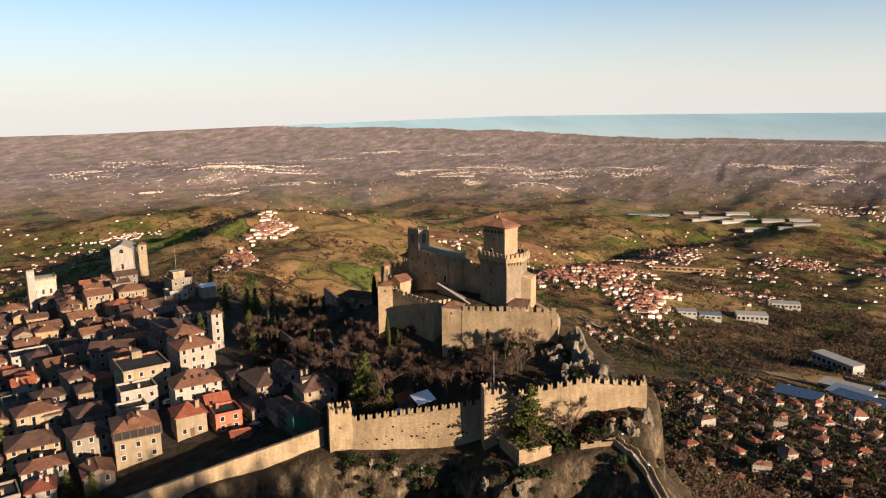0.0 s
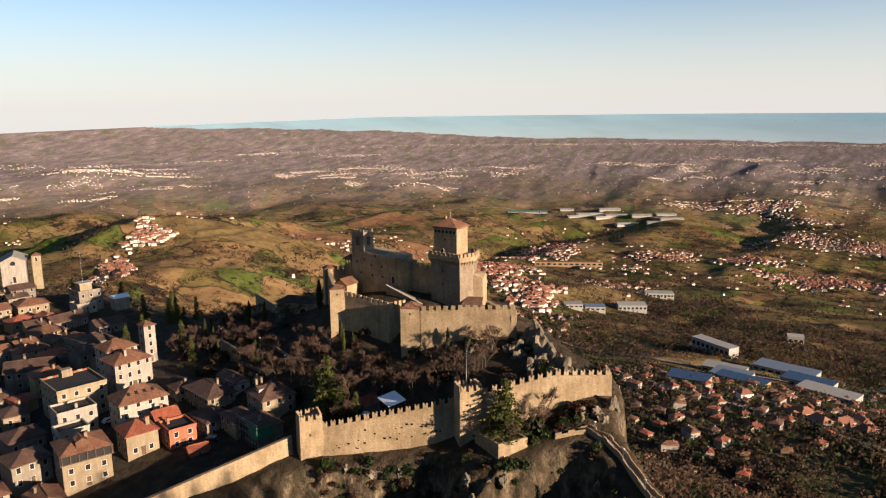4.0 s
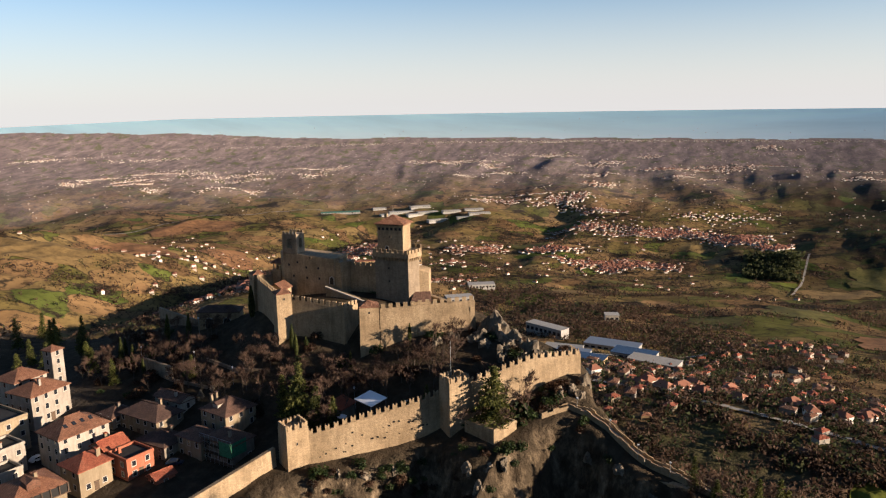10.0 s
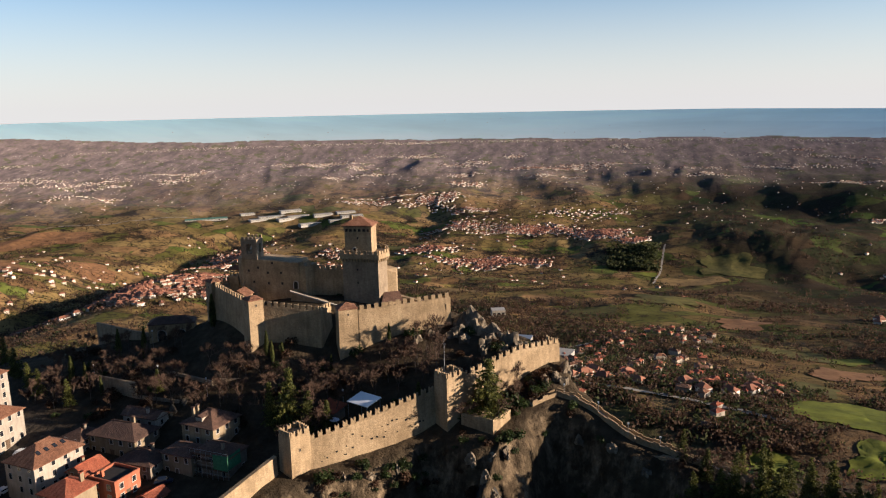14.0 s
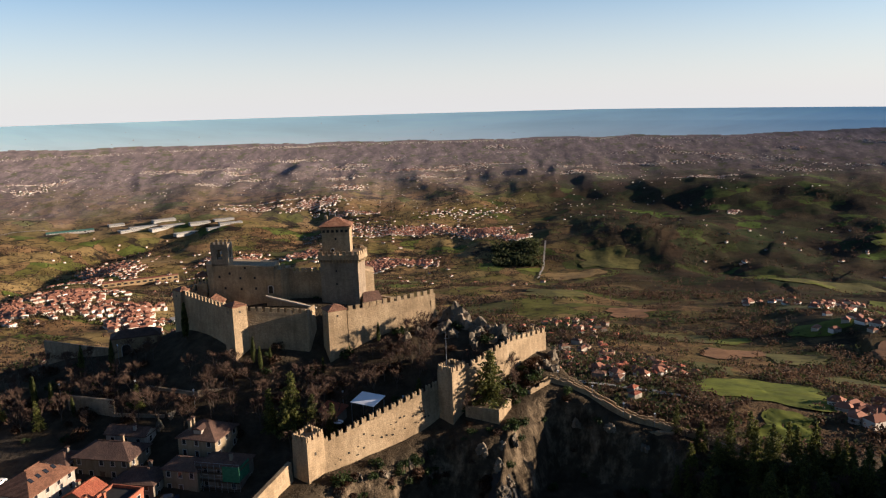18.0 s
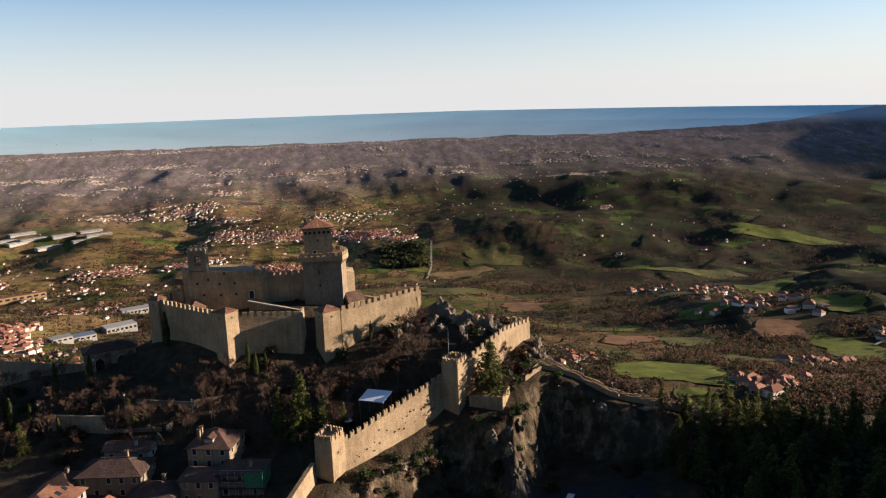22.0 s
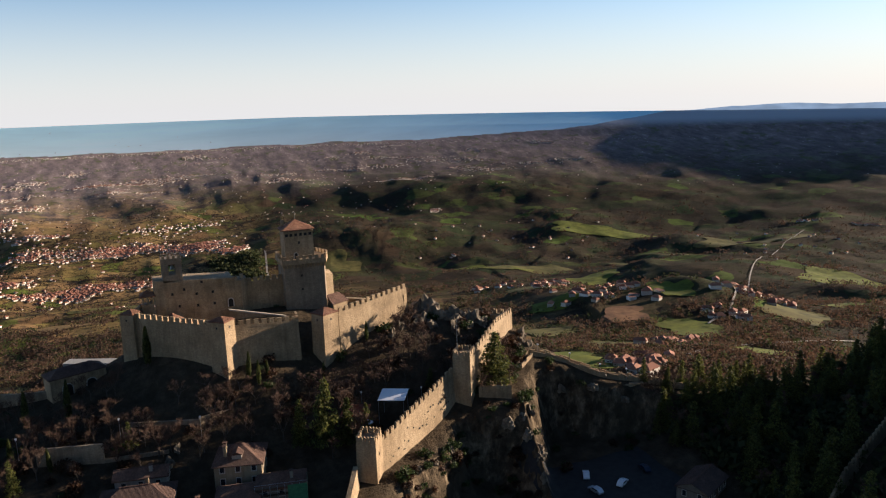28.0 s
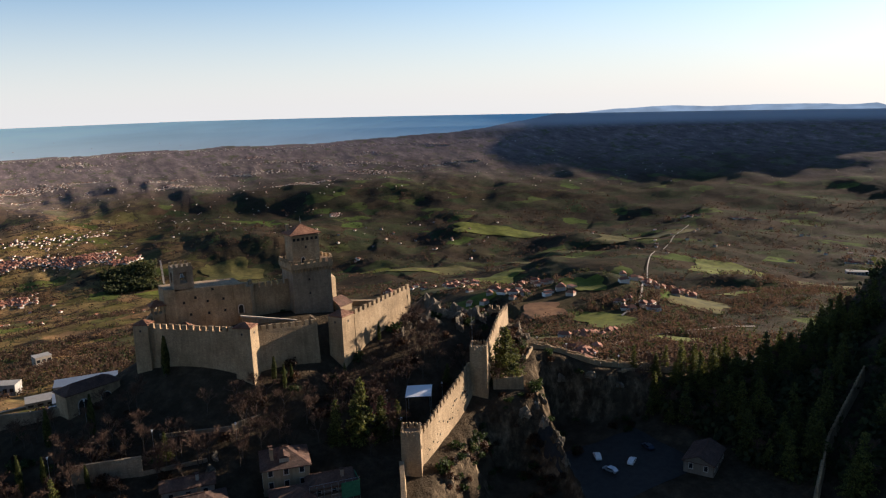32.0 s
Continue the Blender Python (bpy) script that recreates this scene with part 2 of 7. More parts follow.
def hash2(ix, iy, seed):
    h = (ix.astype(np.int64) * 374761393 + iy.astype(np.int64) * 668265263 + seed * 982451653) & 0x7FFFFFFF
    h = ((h ^ (h >> 13)) * 1274126177) & 0x7FFFFFFF
    h = h ^ (h >> 16)
    return (h & 0xFFFF) / 65535.0


def vnoise(x, y, seed=0):
    ix, iy = np.floor(x), np.floor(y)
    fx, fy = x - ix, y - iy
    fx, fy = fx * fx * (3 - 2 * fx), fy * fy * (3 - 2 * fy)
    a, b = hash2(ix, iy, seed), hash2(ix + 1, iy, seed)
    c, d = hash2(ix, iy + 1, seed), hash2(ix + 1, iy + 1, seed)
    return (a + (b - a) * fx) * (1 - fy) + (c + (d - c) * fx) * fy - 0.5


def fbm(x, y, seed=0, octaves=4, gain=0.5):
    x, y = np.asarray(x, float), np.asarray(y, float)
    t, amp = 0.0, 1.0
    for o in range(octaves):
        t = t + amp * vnoise(x * 2 ** o + 17.3 * o, y * 2 ** o - 9.1 * o, seed + o)
        amp *= gain
    return t


def ridged(x, y, seed=0, octaves=4):
    x, y = np.asarray(x, float), np.asarray(y, float)
    t, amp = 0.0, 1.0
    for o in range(octaves):
        t = t + amp * (0.5 - np.abs(vnoise(x * 2 ** o + 3.7 * o, y * 2 ** o + 5.1 * o, seed + o)) * 2)
        amp *= 0.5
    return t

# ---------- ground: one sheet from the fortress hill to the horizon ----------
HUB = (40.0, -205.0)      # middle of the circling flight
EYE_Z = 76.4

# heights inside the walls and in the town, each (x, y, z)
HILL = [(0, 5, 16.5), (-20, 5, 16), (10, -10, 13), (30, -4, 13), (-30, -8, 13), (-43, 0, 10), (-22, -25, 6.5), (5, -25, 3),
        (35, -10, 10.5), (15, -22, 6.5), (-8, -26, 5), (15, -38, -3.5), (0, -42, -5), (25, -35, -0.5), (38, -29, 3.5), (52, -20, 7), (60, -16, 7.5), (41, -9, 11), (49, -12, 10.5), (56, -13.5, 9.5),
        (-18, -35, -3), (-35, -30, 0), (-50, -20, 1), (47, -36, -3.6), (45, -42, -4.2), (51, -42, -4.2), (53, -34, -2.6), (58, -30, -1.2), (60, -26, 1.5), (66, -21, 2.0),
        (66, -28.4, -0.6), (71, -29.4, -1.7), (76, -31.6, -3.7), (81, -35.2, -5.9), (86, -38.6, -7.9), (93, -40.4, -9.3), (102, -43, -11.5), (112, -48, -13.7), (120, -53, -15)]
TOWN = [(8, -56, -9.2), (30, -42, -6.4), (20, -50, -8.2), (12, -60, -10.4), (26, -49, -8.4), (0, -62, -10), (-15, -62, -12), (-25, -75, -14), (-12, -88, -16), (-40, -85, -16),
        (-55, -70, -13.5), (-75, -60, -11), (-85, -80, -14), (-100, -110, -21), (-60, -110, -19.5), (-140, -60, -18),
        (-210, -40, -20), (-240, -10, -14), (-150, -20, -14), (-100, -20, -7), (-80, 0, 0), (-62, -40, -6), (-30, -130, -27)]
BACK = [(0, 20, 12), (40, 15, 6), (60, 2, 2), (-60, 20, -3), (-150, 40, -22), (-300, 40, -40), (-330, -60, -45), (-300, -160, -50), (150, -42, -20)]
# heights at the foot of the cliff and on the wooded hill
# the hill's rise beyond x 200 is out of view, raised to shade the woods
FOOT = [(64, -61, -24), (85, -82, -25), (50, -80, -26), (20, -95, -29), (0, -120, -30), (98, -98, -24), (140, -100, -14), (24, -66, -25), (35, -58, -24), (10, -76, -24),
        (170, -75, -10), (205, -80, 14), (232, -60, 16), (262, -84, 27), (310, -70, 24), (170, -128, 12), (215, -150, 26), (245, -160, 30), (234, -124, 26), (120, -62, -17), (150, -50, -22), (82, -58, -24), (50, -160, -28), (50, -260, -20),
        (-60, -200, -34), (260, -40, -30), (150, -165, 18), (105, -70, -22), (300, -150, 26), (-150, -250, -45), (45, -62, -24), (70, -45, -23), (90, -55, -23)]
# heights below the crag on the side of the valley
NORTH_FOOT = [(60, 6, -36), (76, -12, -46), (88, -22, -52), (100, -30, -54), (120, -36, -52), (140, -20, -74), (200, -20, -62), (260, 0, -80), (90, 30, -88), (40, 25, -32), (120, 15, -90), (0, 30, -16),
              (-40, 30, -12), (-80, 25, -14), (-150, 50, -40), (-300, 50, -60), (0, 90, -60), (-10, 150, -100), (140, 60, -85), (300, 60, -100), (-200, 120, -90)]
CLIFF = [(-40, -140), (-14, -92), (2, -68), (7, -65), (11, -61.5), (22, -53.2), (33, -45.5), (40, -46), (46, -47.5), (52, -46.5), (57, -40), (63, -32.5), (67, -30.5), (74, -33), (80, -37), (86, -41), (96, -43), (112, -52), (150, -46), (260, -50)]
NORTH = [(260, -36), (150, -38), (118, -48.0), (104, -41), (88, -36.5), (81, -32.8), (74, -27.5), (69, -21), (68, -14), (63, -7), (51, -3), (42, 1.5), (34, 8), (27, 12), (10, 15), (-38, 13), (-62, 4), (-100, 10), (-200, 25), (-330, 10)]


def spline(points):
    """A thin-plate surface through points."""
    p = np.array(points, float)
    d = np.hypot(p[:, None, 0] - p[None, :, 0], p[:, None, 1] - p[None, :, 1]) / 50
    k = np.where(d > 0, d * d * np.log(np.maximum(d, 1e-9)), 0)
    n = len(p)
    a = np.zeros((n + 3, n + 3))
    a[:n, :n] = k + np.eye(n) * 0.02
    a[:n, n], a[:n, n + 1:] = 1, p[:, :2] / 50
    a[n:, :n] = a[:n, n:].T
    c = np.linalg.solve(a, np.concatenate([p[:, 2], [0, 0, 0]]))

    def height(x, y):
        out = c[n] + c[n + 1] * x / 50 + c[n + 2] * y / 50
        for i in range(n):
            r = np.hypot(x - p[i, 0], y - p[i, 1]) / 50
            out = out + c[i] * r * r * np.log(np.maximum(r, 1e-9))
        return out
    return height


top_of = spline(HILL + TOWN + BACK)
foot_of = spline(FOOT)
north_of = spline(NORTH_FOOT)


def beyond_cliff(x, y, line=CLIFF):
    """Metres from the cliff's edge; positive on the open side."""
    x, y = np.asarray(x, float), np.asarray(y, float)
    best, side = np.full(np.shape(x), 1e9), np.zeros(np.shape(x))
    for (ax, ay), (bx, by) in zip(line, line[1:]):
        dx, dy = bx - ax, by - ay
        t = np.clip(((x - ax) * dx + (y - ay) * dy) / (dx * dx + dy * dy), 0, 1)
        d = np.hypot(x - ax - t * dx, y - ay - t * dy)
        s = np.sign((x - ax) * dy - (y - ay) * dx)
        side = np.where(d < best - 1e-9, s, side)
        best = np.minimum(d, best)
    return best * side


def near_height(x, y):
    s = beyond_cliff(x, y)
    rag = fbm(x / 6.0, y / 6.0, 5, 4) * 3.0
    w = sstep(s + rag, 0.3, 8.5)
    a, b = np.clip(top_of(x, y), -120, 17), np.clip(foot_of(x, y), -90, 76)
    z = a * (1 - w) + b * w
    rock = w * (1 - w) * 4
    crack = ridged(x / 9.0, y / 9.0, 9, 4)
    z = z + rock * crack * 4.0 + sstep(s, -0.8, 1.5) * (1 - w) * ridged(x / 4.0, y / 4.0, 31, 3) * 0.7
    # rock spur running out below the terrace
    t = (-46 - y) / 26.0
    crest = -5.0 - 16.5 * np.maximum(t, 0) + 1.8 * ridged(x / 5.0, y / 5.0, 15, 4) + 1.2 * fbm(x / 2.5, y / 2.5, 88, 3)
    spur = crest - np.abs(x - 53 + t * 6) * np.where(x > 53 - t * 6, 2.6, 1.5) - np.maximum(-t, 0) * 70
    z = np.maximum(z, spur)
    # the drop on the valley side
    q = beyond_cliff(x, y, NORTH)
    v = sstep(q + rag * 0.6, 0.4, 6.0)
    z = z * (1 - v) + (np.clip(north_of(x, y), -130, 5) + crack * 3.0) * v + v * (1 - v) * 4 * ridged(x / 6.0, y / 6.0, 19, 4) * 3.0
    return z + fbm(x / 16.0, y / 16.0, 3, 4) * 1.2 * (1 - 0.7 * rock) * sstep(s, -60, 0)


# tangent of the angle below the level at which the land shows, by distance
FAR_R = np.array([0, 350, 600, 1000, 1500, 2200, 3000, 3700, 3950, 4300, 4500, 4700, 4880, 5200])
FAR_T = np.array([0.5, 0.46, 0.37, 0.30, 0.258, 0.216, 0.155, 0.108, 0.092, 0.066, 0.0490, 0.0300, 0.0150, 0.0148])


def far_height(th, r):
    """The valley, the hills and the sea; th: degrees to the left of straight ahead."""
    z = EYE_Z - r * (np.interp(r, FAR_R, FAR_T) + sstep(r, 4000, 4850) * np.interp(th, [-62, -45, -30, -12, 40, 55, 70], [0.012, 0.009, 0.005, 0.001, 0.0, 0.006, 0.012]))
    x, y = -np.sin(np.radians(th)) * r, np.cos(np.radians(th)) * r
    roll = sstep(r, 500, 1100) * (1 - sstep(r, 3600, 4150))
    z = z + roll * (fbm(x / 680.0, y / 680.0, 21, 4, 0.45) * 46 + ridged(x / 300.0, y / 430.0, 41, 3) * 17 + ridged(x / 150.0, y / 150.0, 43, 2) * 3 - 9)
    # ranks of low hills that run away from the eye, each shading the dip beside it
    ranks = sstep(r, 1900, 2700) * (1 - sstep(r, 4050, 4400)) * (1 - 0.6 * sstep(th, 30, 44)) * (1 - 0.75 * np.exp(-((th - 7) / 14) ** 2 - ((r - 2700) / 600) ** 2))
    z = z + ranks * (ridged(x / 170.0 + fbm(x / 500.0, y / 500.0, 91, 2) * 1.2, y / 420.0, 92, 3) * 9 - 2)
    z = z + sstep(r, 800, 1200) * (1 - sstep(r, 2200, 2900)) * sstep(-th, 24, 34) * (ridged(x / 150.0 + fbm(x / 400.0, y / 400.0, 95, 2), y / 330.0, 96, 3) * 12 - 3)
    gullies = np.exp(-((th + 16.5) / 6.5) ** 2 - ((r - 2560) / 260) ** 2)
    z = z + gullies * (ridged(th * 1.1 + r * 0.004, r / 900.0, 63, 3) * 5 + ridged(x / 60.0, y / 90.0, 64, 3) * 3.4 + 10)
    px, py = land_xy(th, r)
    for line, h, wl, wr, spur in RIDGES:
        s, cut = off_line(px, py, line)
        face = np.exp(-(s / np.where(s > 0, wl, wr)) ** 2)
        z = z + h * face * (1 + spur * ridged(cut / 190.0, s / 900.0 + cut / 700.0, 83, 3) * (1 - face * 0.6))
    # land out of view lowered, so its rim leaves the east sunlit
    z = z - 420 * sstep(-th, 64.5, 71) * sstep(r, 2300, 3400)
    for th0, r0, wt, wr, h in HILLS:
        e = np.exp(-((th - th0) / wt) ** 2 - ((r - r0) / wr) ** 2)
        z = z + h * e * (1 + 0.3 * ridged(x / 260.0, y / 260.0, 77, 3))
    return z


# large hills of the country: heading, distance, half width in degrees, half depth, height
HILLS = [(56, 1950, 17, 620, 165), (30, 1500, 9, 330, 35), (-16, 2620, 8, 260, 30), (61.3, 4080, 3.6, 120, 40),
         (-60, 3500, 9, 300, 20), (-40, 1000, 9, 170, 45), (-47, 4600, 8, 90, 9), (-60, 4560, 9, 120, 12),
         (66, 3100, 8, 260, 60)]
# crests (height above nought) and valleys (below): line of headings and distances, height, width to its left and right, spurs
RIDGES = [([(53, 1020), (49, 1130), (44.3, 1290), (39, 1480), (34.6, 2150), (30.4, 2640), (26, 2920), (21, 2990)], -44, 120, 95, 0.1),
          ([(59, 3398), (52.5, 3450), (47, 3594)], -20, 90, 70, 0.2), ([(37, 3900), (33.4, 3664), (27, 3538), (23, 3500)], -24, 110, 80, 0.3),
          ([(12.5, 2690), (10.8, 3000), (10.5, 3190)], -22, 110, 70, 0.2), ([(14.5, 3080), (11, 3190), (7.8, 3040)], -14, 70, 70, 0.2),
          ([(-4.2, 3720), (-5.6, 3600), (-7.2, 3520)], 22, 150, 130, 0.4), ([(0.4, 3600), (-0.8, 3520)], 16, 80, 80, 0.2),
          ([(-9.0, 3700), (-12.5, 3600), (-17, 3500), (-20.5, 3440)], 32, 260, 170, 0.5), ([(-23, 3500), (-27, 3420), (-31, 3380), (-36, 3340)], 34, 280, 240, 0.9),
          ([(-29.6, 960), (-28.4, 1150), (-28.0, 1330)], 22, 80, 130, 0.2), ([(-26.5, 2000), (-25.4, 2250), (-25.6, 2420)], 16, 70, 150, 0.2),
          ([(-32, 2380), (-33.6, 2760)], 18, 80, 160, 0.4), ([(-40.5, 2250), (-42.6, 2700)], 20, 90, 180, 0.4), ([(-38, 1560), (-40.5, 1900)], 18, 80, 160, 0.3),
          ([(-44.6, 1500), (-47.5, 1950), (-50.6, 2800)], 26, 150, 210, 0.4), ([(17.6, 4010), (16.6, 4120)], 14, 60, 60, 0.1), ([(12.0, 3950), (11.2, 4080)], 13, 55, 60, 0.1), ([(22, 3960), (20.5, 4050)], 12, 60, 60, 0.1)]


def off_line(x, y, line):
    """Metres from a line, positive to its left as it runs, and metres along it."""
    p = np.stack(land_xy(np.array([float(a) for a, b in line]), np.array([float(b) for a, b in line])), -1).tolist()
    best, side, cut, run = np.full(np.shape(x), 1e9), np.ones(np.shape(x)), np.zeros(np.shape(x)), 0.0
    for (ax, ay), (bx, by) in zip(p, p[1:]):
        dx, dy = bx - ax, by - ay
        L = math.hypot(dx, dy)
        t = np.clip(((x - ax) * dx + (y - ay) * dy) / (L * L), 0, 1)
        d = np.hypot(x - ax - t * dx, y - ay - t * dy)
        near = d < best - 1e-9
        side = np.where(near, np.where((x - ax) * dy - (y - ay) * dx > 0, -1.0, 1.0), side)
        cut = np.where(near, run + t * L, cut)
        best = np.minimum(d, best)
        run += L
    return best * side, cut


YAW = np.array([-60.0, -31.9, -23.6, -16.5, -9.7, -2.3, 3.5, 12.3, 20.1, 28.0, 37.7, 44.7, 75.0])
WAY_X = np.array([-110, -74, -41, -17.5, 6, 31, 50, 77, 98, 118, 140, 151, 170.0])
WAY_Y = np.array([-195, -206, -215, -222, -227, -225, -222, -216, -206, -196, -180, -168, -130.0])


def land_xy(th, r):
    """Place of a heading and a distance: far land is drawn in along the line of sight."""
    w = sstep(r, 800, 2600)
    cx = HUB[0] + w * (np.interp(th, YAW, WAY_X) - HUB[0])
    cy = HUB[1] + w * (np.interp(th, YAW, WAY_Y) - HUB[1])
    return cx - np.sin(np.radians(th)) * r, cy + np.cos(np.radians(th)) * r


def land_z(th, r):
    x, y = land_xy(th, r)
    w = sstep(r, 330, 620)
    zn = np.where(w < 1, near_height(x, y), 0) if np.any(w < 1) else 0
    return zn * (1 - w) + far_height(th, r) * w if np.any(w > 0) else zn


def ground_z(x, y):
    """Height of the ground at a near place."""
    dx, dy = np.asarray(x, float) - HUB[0], np.asarray(y, float) - HUB[1]
    r, th = np.hypot(dx, dy), np.degrees(np.arctan2(-dx, dy))
    w = sstep(r, 330, 620)
    zn = near_height(np.asarray(x, float), np.asarray(y, float))
    return zn * (1 - w) + far_height(th, r) * w if np.any(w > 0) else zn


def gz(x, y):
    return float(ground_z(np.array([float(x)]), np.array([float(y)]))[0])


ths = np.concatenate([np.arange(-180, -82, 3.0), np.arange(-82, 92, 0.22), np.arange(92, 180, 3.0), [180.0]])
rs = np.concatenate([np.arange(0, 90, 6.0), np.arange(90, 330, 1.25), 330 * 1.0135 ** np.arange(0, 202)])
rs = np.concatenate([rs[rs < 4250], np.arange(4250, 4880, 9.0), [4880.0]])
TH, RR = np.meshgrid(ths, rs)
GX, GY = land_xy(TH, RR)
GZ = np.zeros_like(GX)
for row in range(len(rs)):
    GZ[row] = land_z(TH[row], RR[row])
nt, nr = len(ths), len(rs)
gi = np.arange(nt * nr).reshape(nr, nt)
quads = np.stack([gi[:-1, :-1], gi[:-1, 1:], gi[1:, 1:], gi[1:, :-1]], -1).reshape(-1, 4)
gme = bpy.data.meshes.new("ground")
gme.vertices.add(nt * nr)
gme.vertices.foreach_set("co", np.stack([GX, GY, GZ], -1).reshape(-1))
gme.loops.add(len(quads) * 4)
gme.polygons.add(len(quads))
gme.loops.foreach_set("vertex_index", quads[:, ::-1].reshape(-1).astype(np.int32))
gme.polygons.foreach_set("loop_start", np.arange(0, len(quads) * 4, 4, dtype=np.int32))
gme.polygons.foreach_set("use_smooth", np.ones(len(quads), bool))
gme.update(calc_edges=True)

land = Nodes("land", 0.95, 0.0, 0.03)
P = land.pos()
dist = land.node("VectorMath")
dist.operation = "DISTANCE"
land.link(P, dist.inputs[0])
dist.inputs[1].default_value = (HUB[0], HUB[1], 0)
DIST = dist.outputs["Value"]
warp = land.node("VectorMath")
warp.operation = "ADD"
wob = land.node("TexNoise", Scale=0.007, Detail=6.0)
land.link(P, wob.inputs["Vector"])
wsc = land.node("VectorMath")
wsc.operation = "SCALE"
land.link(wob.outputs["Color"], wsc.inputs[0])
wsc.inputs[3].default_value = 130.0
land.link(P, warp.inputs[0])
land.link(wsc.outputs[0], warp.inputs[1])
cells = land.node("TexVoronoi", Scale=0.0115)
land.link(warp.outputs[0], cells.inputs["Vector"])
sep = land.node("SeparateColor")
land.link(cells.outputs["Color"], sep.inputs[0])
field = land.ramp(sep.outputs[0], (0.0, (0.156, 0.0975, 0.0468)), (0.18, (0.265, 0.164, 0.078)), (0.4, (0.242, 0.176, 0.0741)), (0.58, (0.20, 0.142, 0.056)), (0.8, (0.135, 0.122, 0.036)), (0.92, (0.10, 0.128, 0.028)), (1.0, (0.25, 0.16, 0.078)))
furrow = land.ramp(land.noise(P, 0.02, 6, 0.65), (0.3, (0.55, 0.54, 0.52)), (0.7, (1.25, 1.2, 1.12)))
field = land.mix(1.0, field, furrow, "MULTIPLY")
woods = land.ramp(land.noise(P, 0.16, 5, 0.7), (0.3, (0.013, 0.012, 0.009)), (0.55, (0.034, 0.026, 0.017)), (0.75, (0.064, 0.046, 0.028)))
east = land.node("SeparateXYZ")
land.link(P, east.inputs[0])
where = land.span(land.noise(P, 0.0075, 8, 0.72), 0.53, 0.6)
# greener fields towards the east, darkened and cooled to stand for shade and haze
east_field = land.ramp(sep.outputs[1], (0.0, (0.017, 0.017, 0.015)), (0.2, (0.034, 0.025, 0.018)), (0.34, (0.018, 0.024, 0.015)), (0.52, (0.019, 0.034, 0.015)), (0.66, (0.025, 0.031, 0.018)), (0.74, (0.07, 0.115, 0.022)), (0.82, (0.02, 0.024, 0.016)), (1.0, (0.04, 0.031, 0.021)))
east_field = land.mix(1.0, east_field, furrow, "MULTIPLY")
field = land.mix(land.math("MULTIPLY", land.span(east.outputs[0], 0.0, 700.0), 0.92), field, east_field)
field = land.mix(where, field, woods)
copse = land.span(land.noise(P, 0.052, 5, 0.72), 0.54, 0.62)
field = land.mix(land.math("MULTIPLY", copse, 0.62), field, woods)
hedge = land.span(cells.outputs["Distance"], 0.0, 1.0)
edge = land.node("TexVoronoi", Scale=0.0115)
edge.feature = "DISTANCE_TO_EDGE"
land.link(warp.outputs[0], edge.inputs["Vector"])
field = land.mix(land.math("MULTIPLY", land.math("SUBTRACT", 1.0, land.span(edge.outputs["Distance"], 0.0, 0.045)), land.span(land.noise(P, 0.012, 3), 0.4, 0.6)), field, (0.04, 0.031, 0.02))
scrub = land.ramp(land.noise(P, 0.22, 6, 0.7), (0.28, (0.03, 0.025, 0.016)), (0.5, (0.056, 0.043, 0.028)), (0.72, (0.1, 0.074, 0.046)))
base = land.mix(land.span(DIST, 360.0, 640.0), scrub, field)
town = land.node("VectorMath")
town.operation = "DISTANCE"
squash = land.node("Mapping")
squash.inputs["Scale"].default_value = (0.55, 1.0, 0.0)
land.link(P, squash.inputs[0])
land.link(squash.outputs[0], town.inputs[0])
town.inputs[1].default_value = (-68.0, -78.0, 0)
street = land.ramp(land.noise(P, 0.5, 5), (0.3, (0.045, 0.039, 0.034)), (0.7, (0.085, 0.075, 0.064)))
base = land.mix(land.math("SUBTRACT", 1.0, land.span(land.math("ADD", town.outputs["Value"], land.math("MULTIPLY", land.noise(P, 0.06, 3), 30.0)), 50.0, 66.0)), base, street)
nz = land.node("SeparateXYZ")
land.link(land.geo.outputs["Normal"], nz.inputs[0])
growth = land.span(land.noise(P, 0.12, 5, 0.7), 0.46, 0.56)
rock = land.ramp(land.noise(P, 0.35, 7, 0.7, (1.0, 1.0, 0.5)), (0.3, (0.016, 0.013, 0.009)), (0.46, (0.06, 0.045, 0.029)), (0.59, (0.15, 0.113, 0.072)), (0.74, (0.33, 0.25, 0.16)))
steep = land.math("SUBTRACT", 1.0, land.span(land.math("ADD", nz.outputs[2], land.math("MULTIPLY", land.noise(P, 0.5, 4), 0.5)), 0.78, 1.02))
steep = land.math("MULTIPLY", steep, land.math("SUBTRACT", 1.0, land.span(DIST, 420.0, 700.0)))
base = land.mix(steep, base, land.mix(land.math("MULTIPLY", growth, 0.85), rock, scrub))
# coastal plain's own tones, paled and greyed with distance as haze would
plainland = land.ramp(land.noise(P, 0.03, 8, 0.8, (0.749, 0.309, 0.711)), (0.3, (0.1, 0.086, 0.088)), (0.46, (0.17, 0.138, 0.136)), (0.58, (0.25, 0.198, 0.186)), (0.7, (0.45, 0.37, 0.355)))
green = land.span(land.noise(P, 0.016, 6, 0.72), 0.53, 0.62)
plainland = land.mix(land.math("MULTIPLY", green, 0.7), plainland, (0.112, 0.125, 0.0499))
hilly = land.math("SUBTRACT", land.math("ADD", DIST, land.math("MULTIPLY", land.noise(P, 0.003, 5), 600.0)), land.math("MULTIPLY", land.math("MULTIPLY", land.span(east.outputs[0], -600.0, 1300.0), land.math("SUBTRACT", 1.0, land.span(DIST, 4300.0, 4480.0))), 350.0))
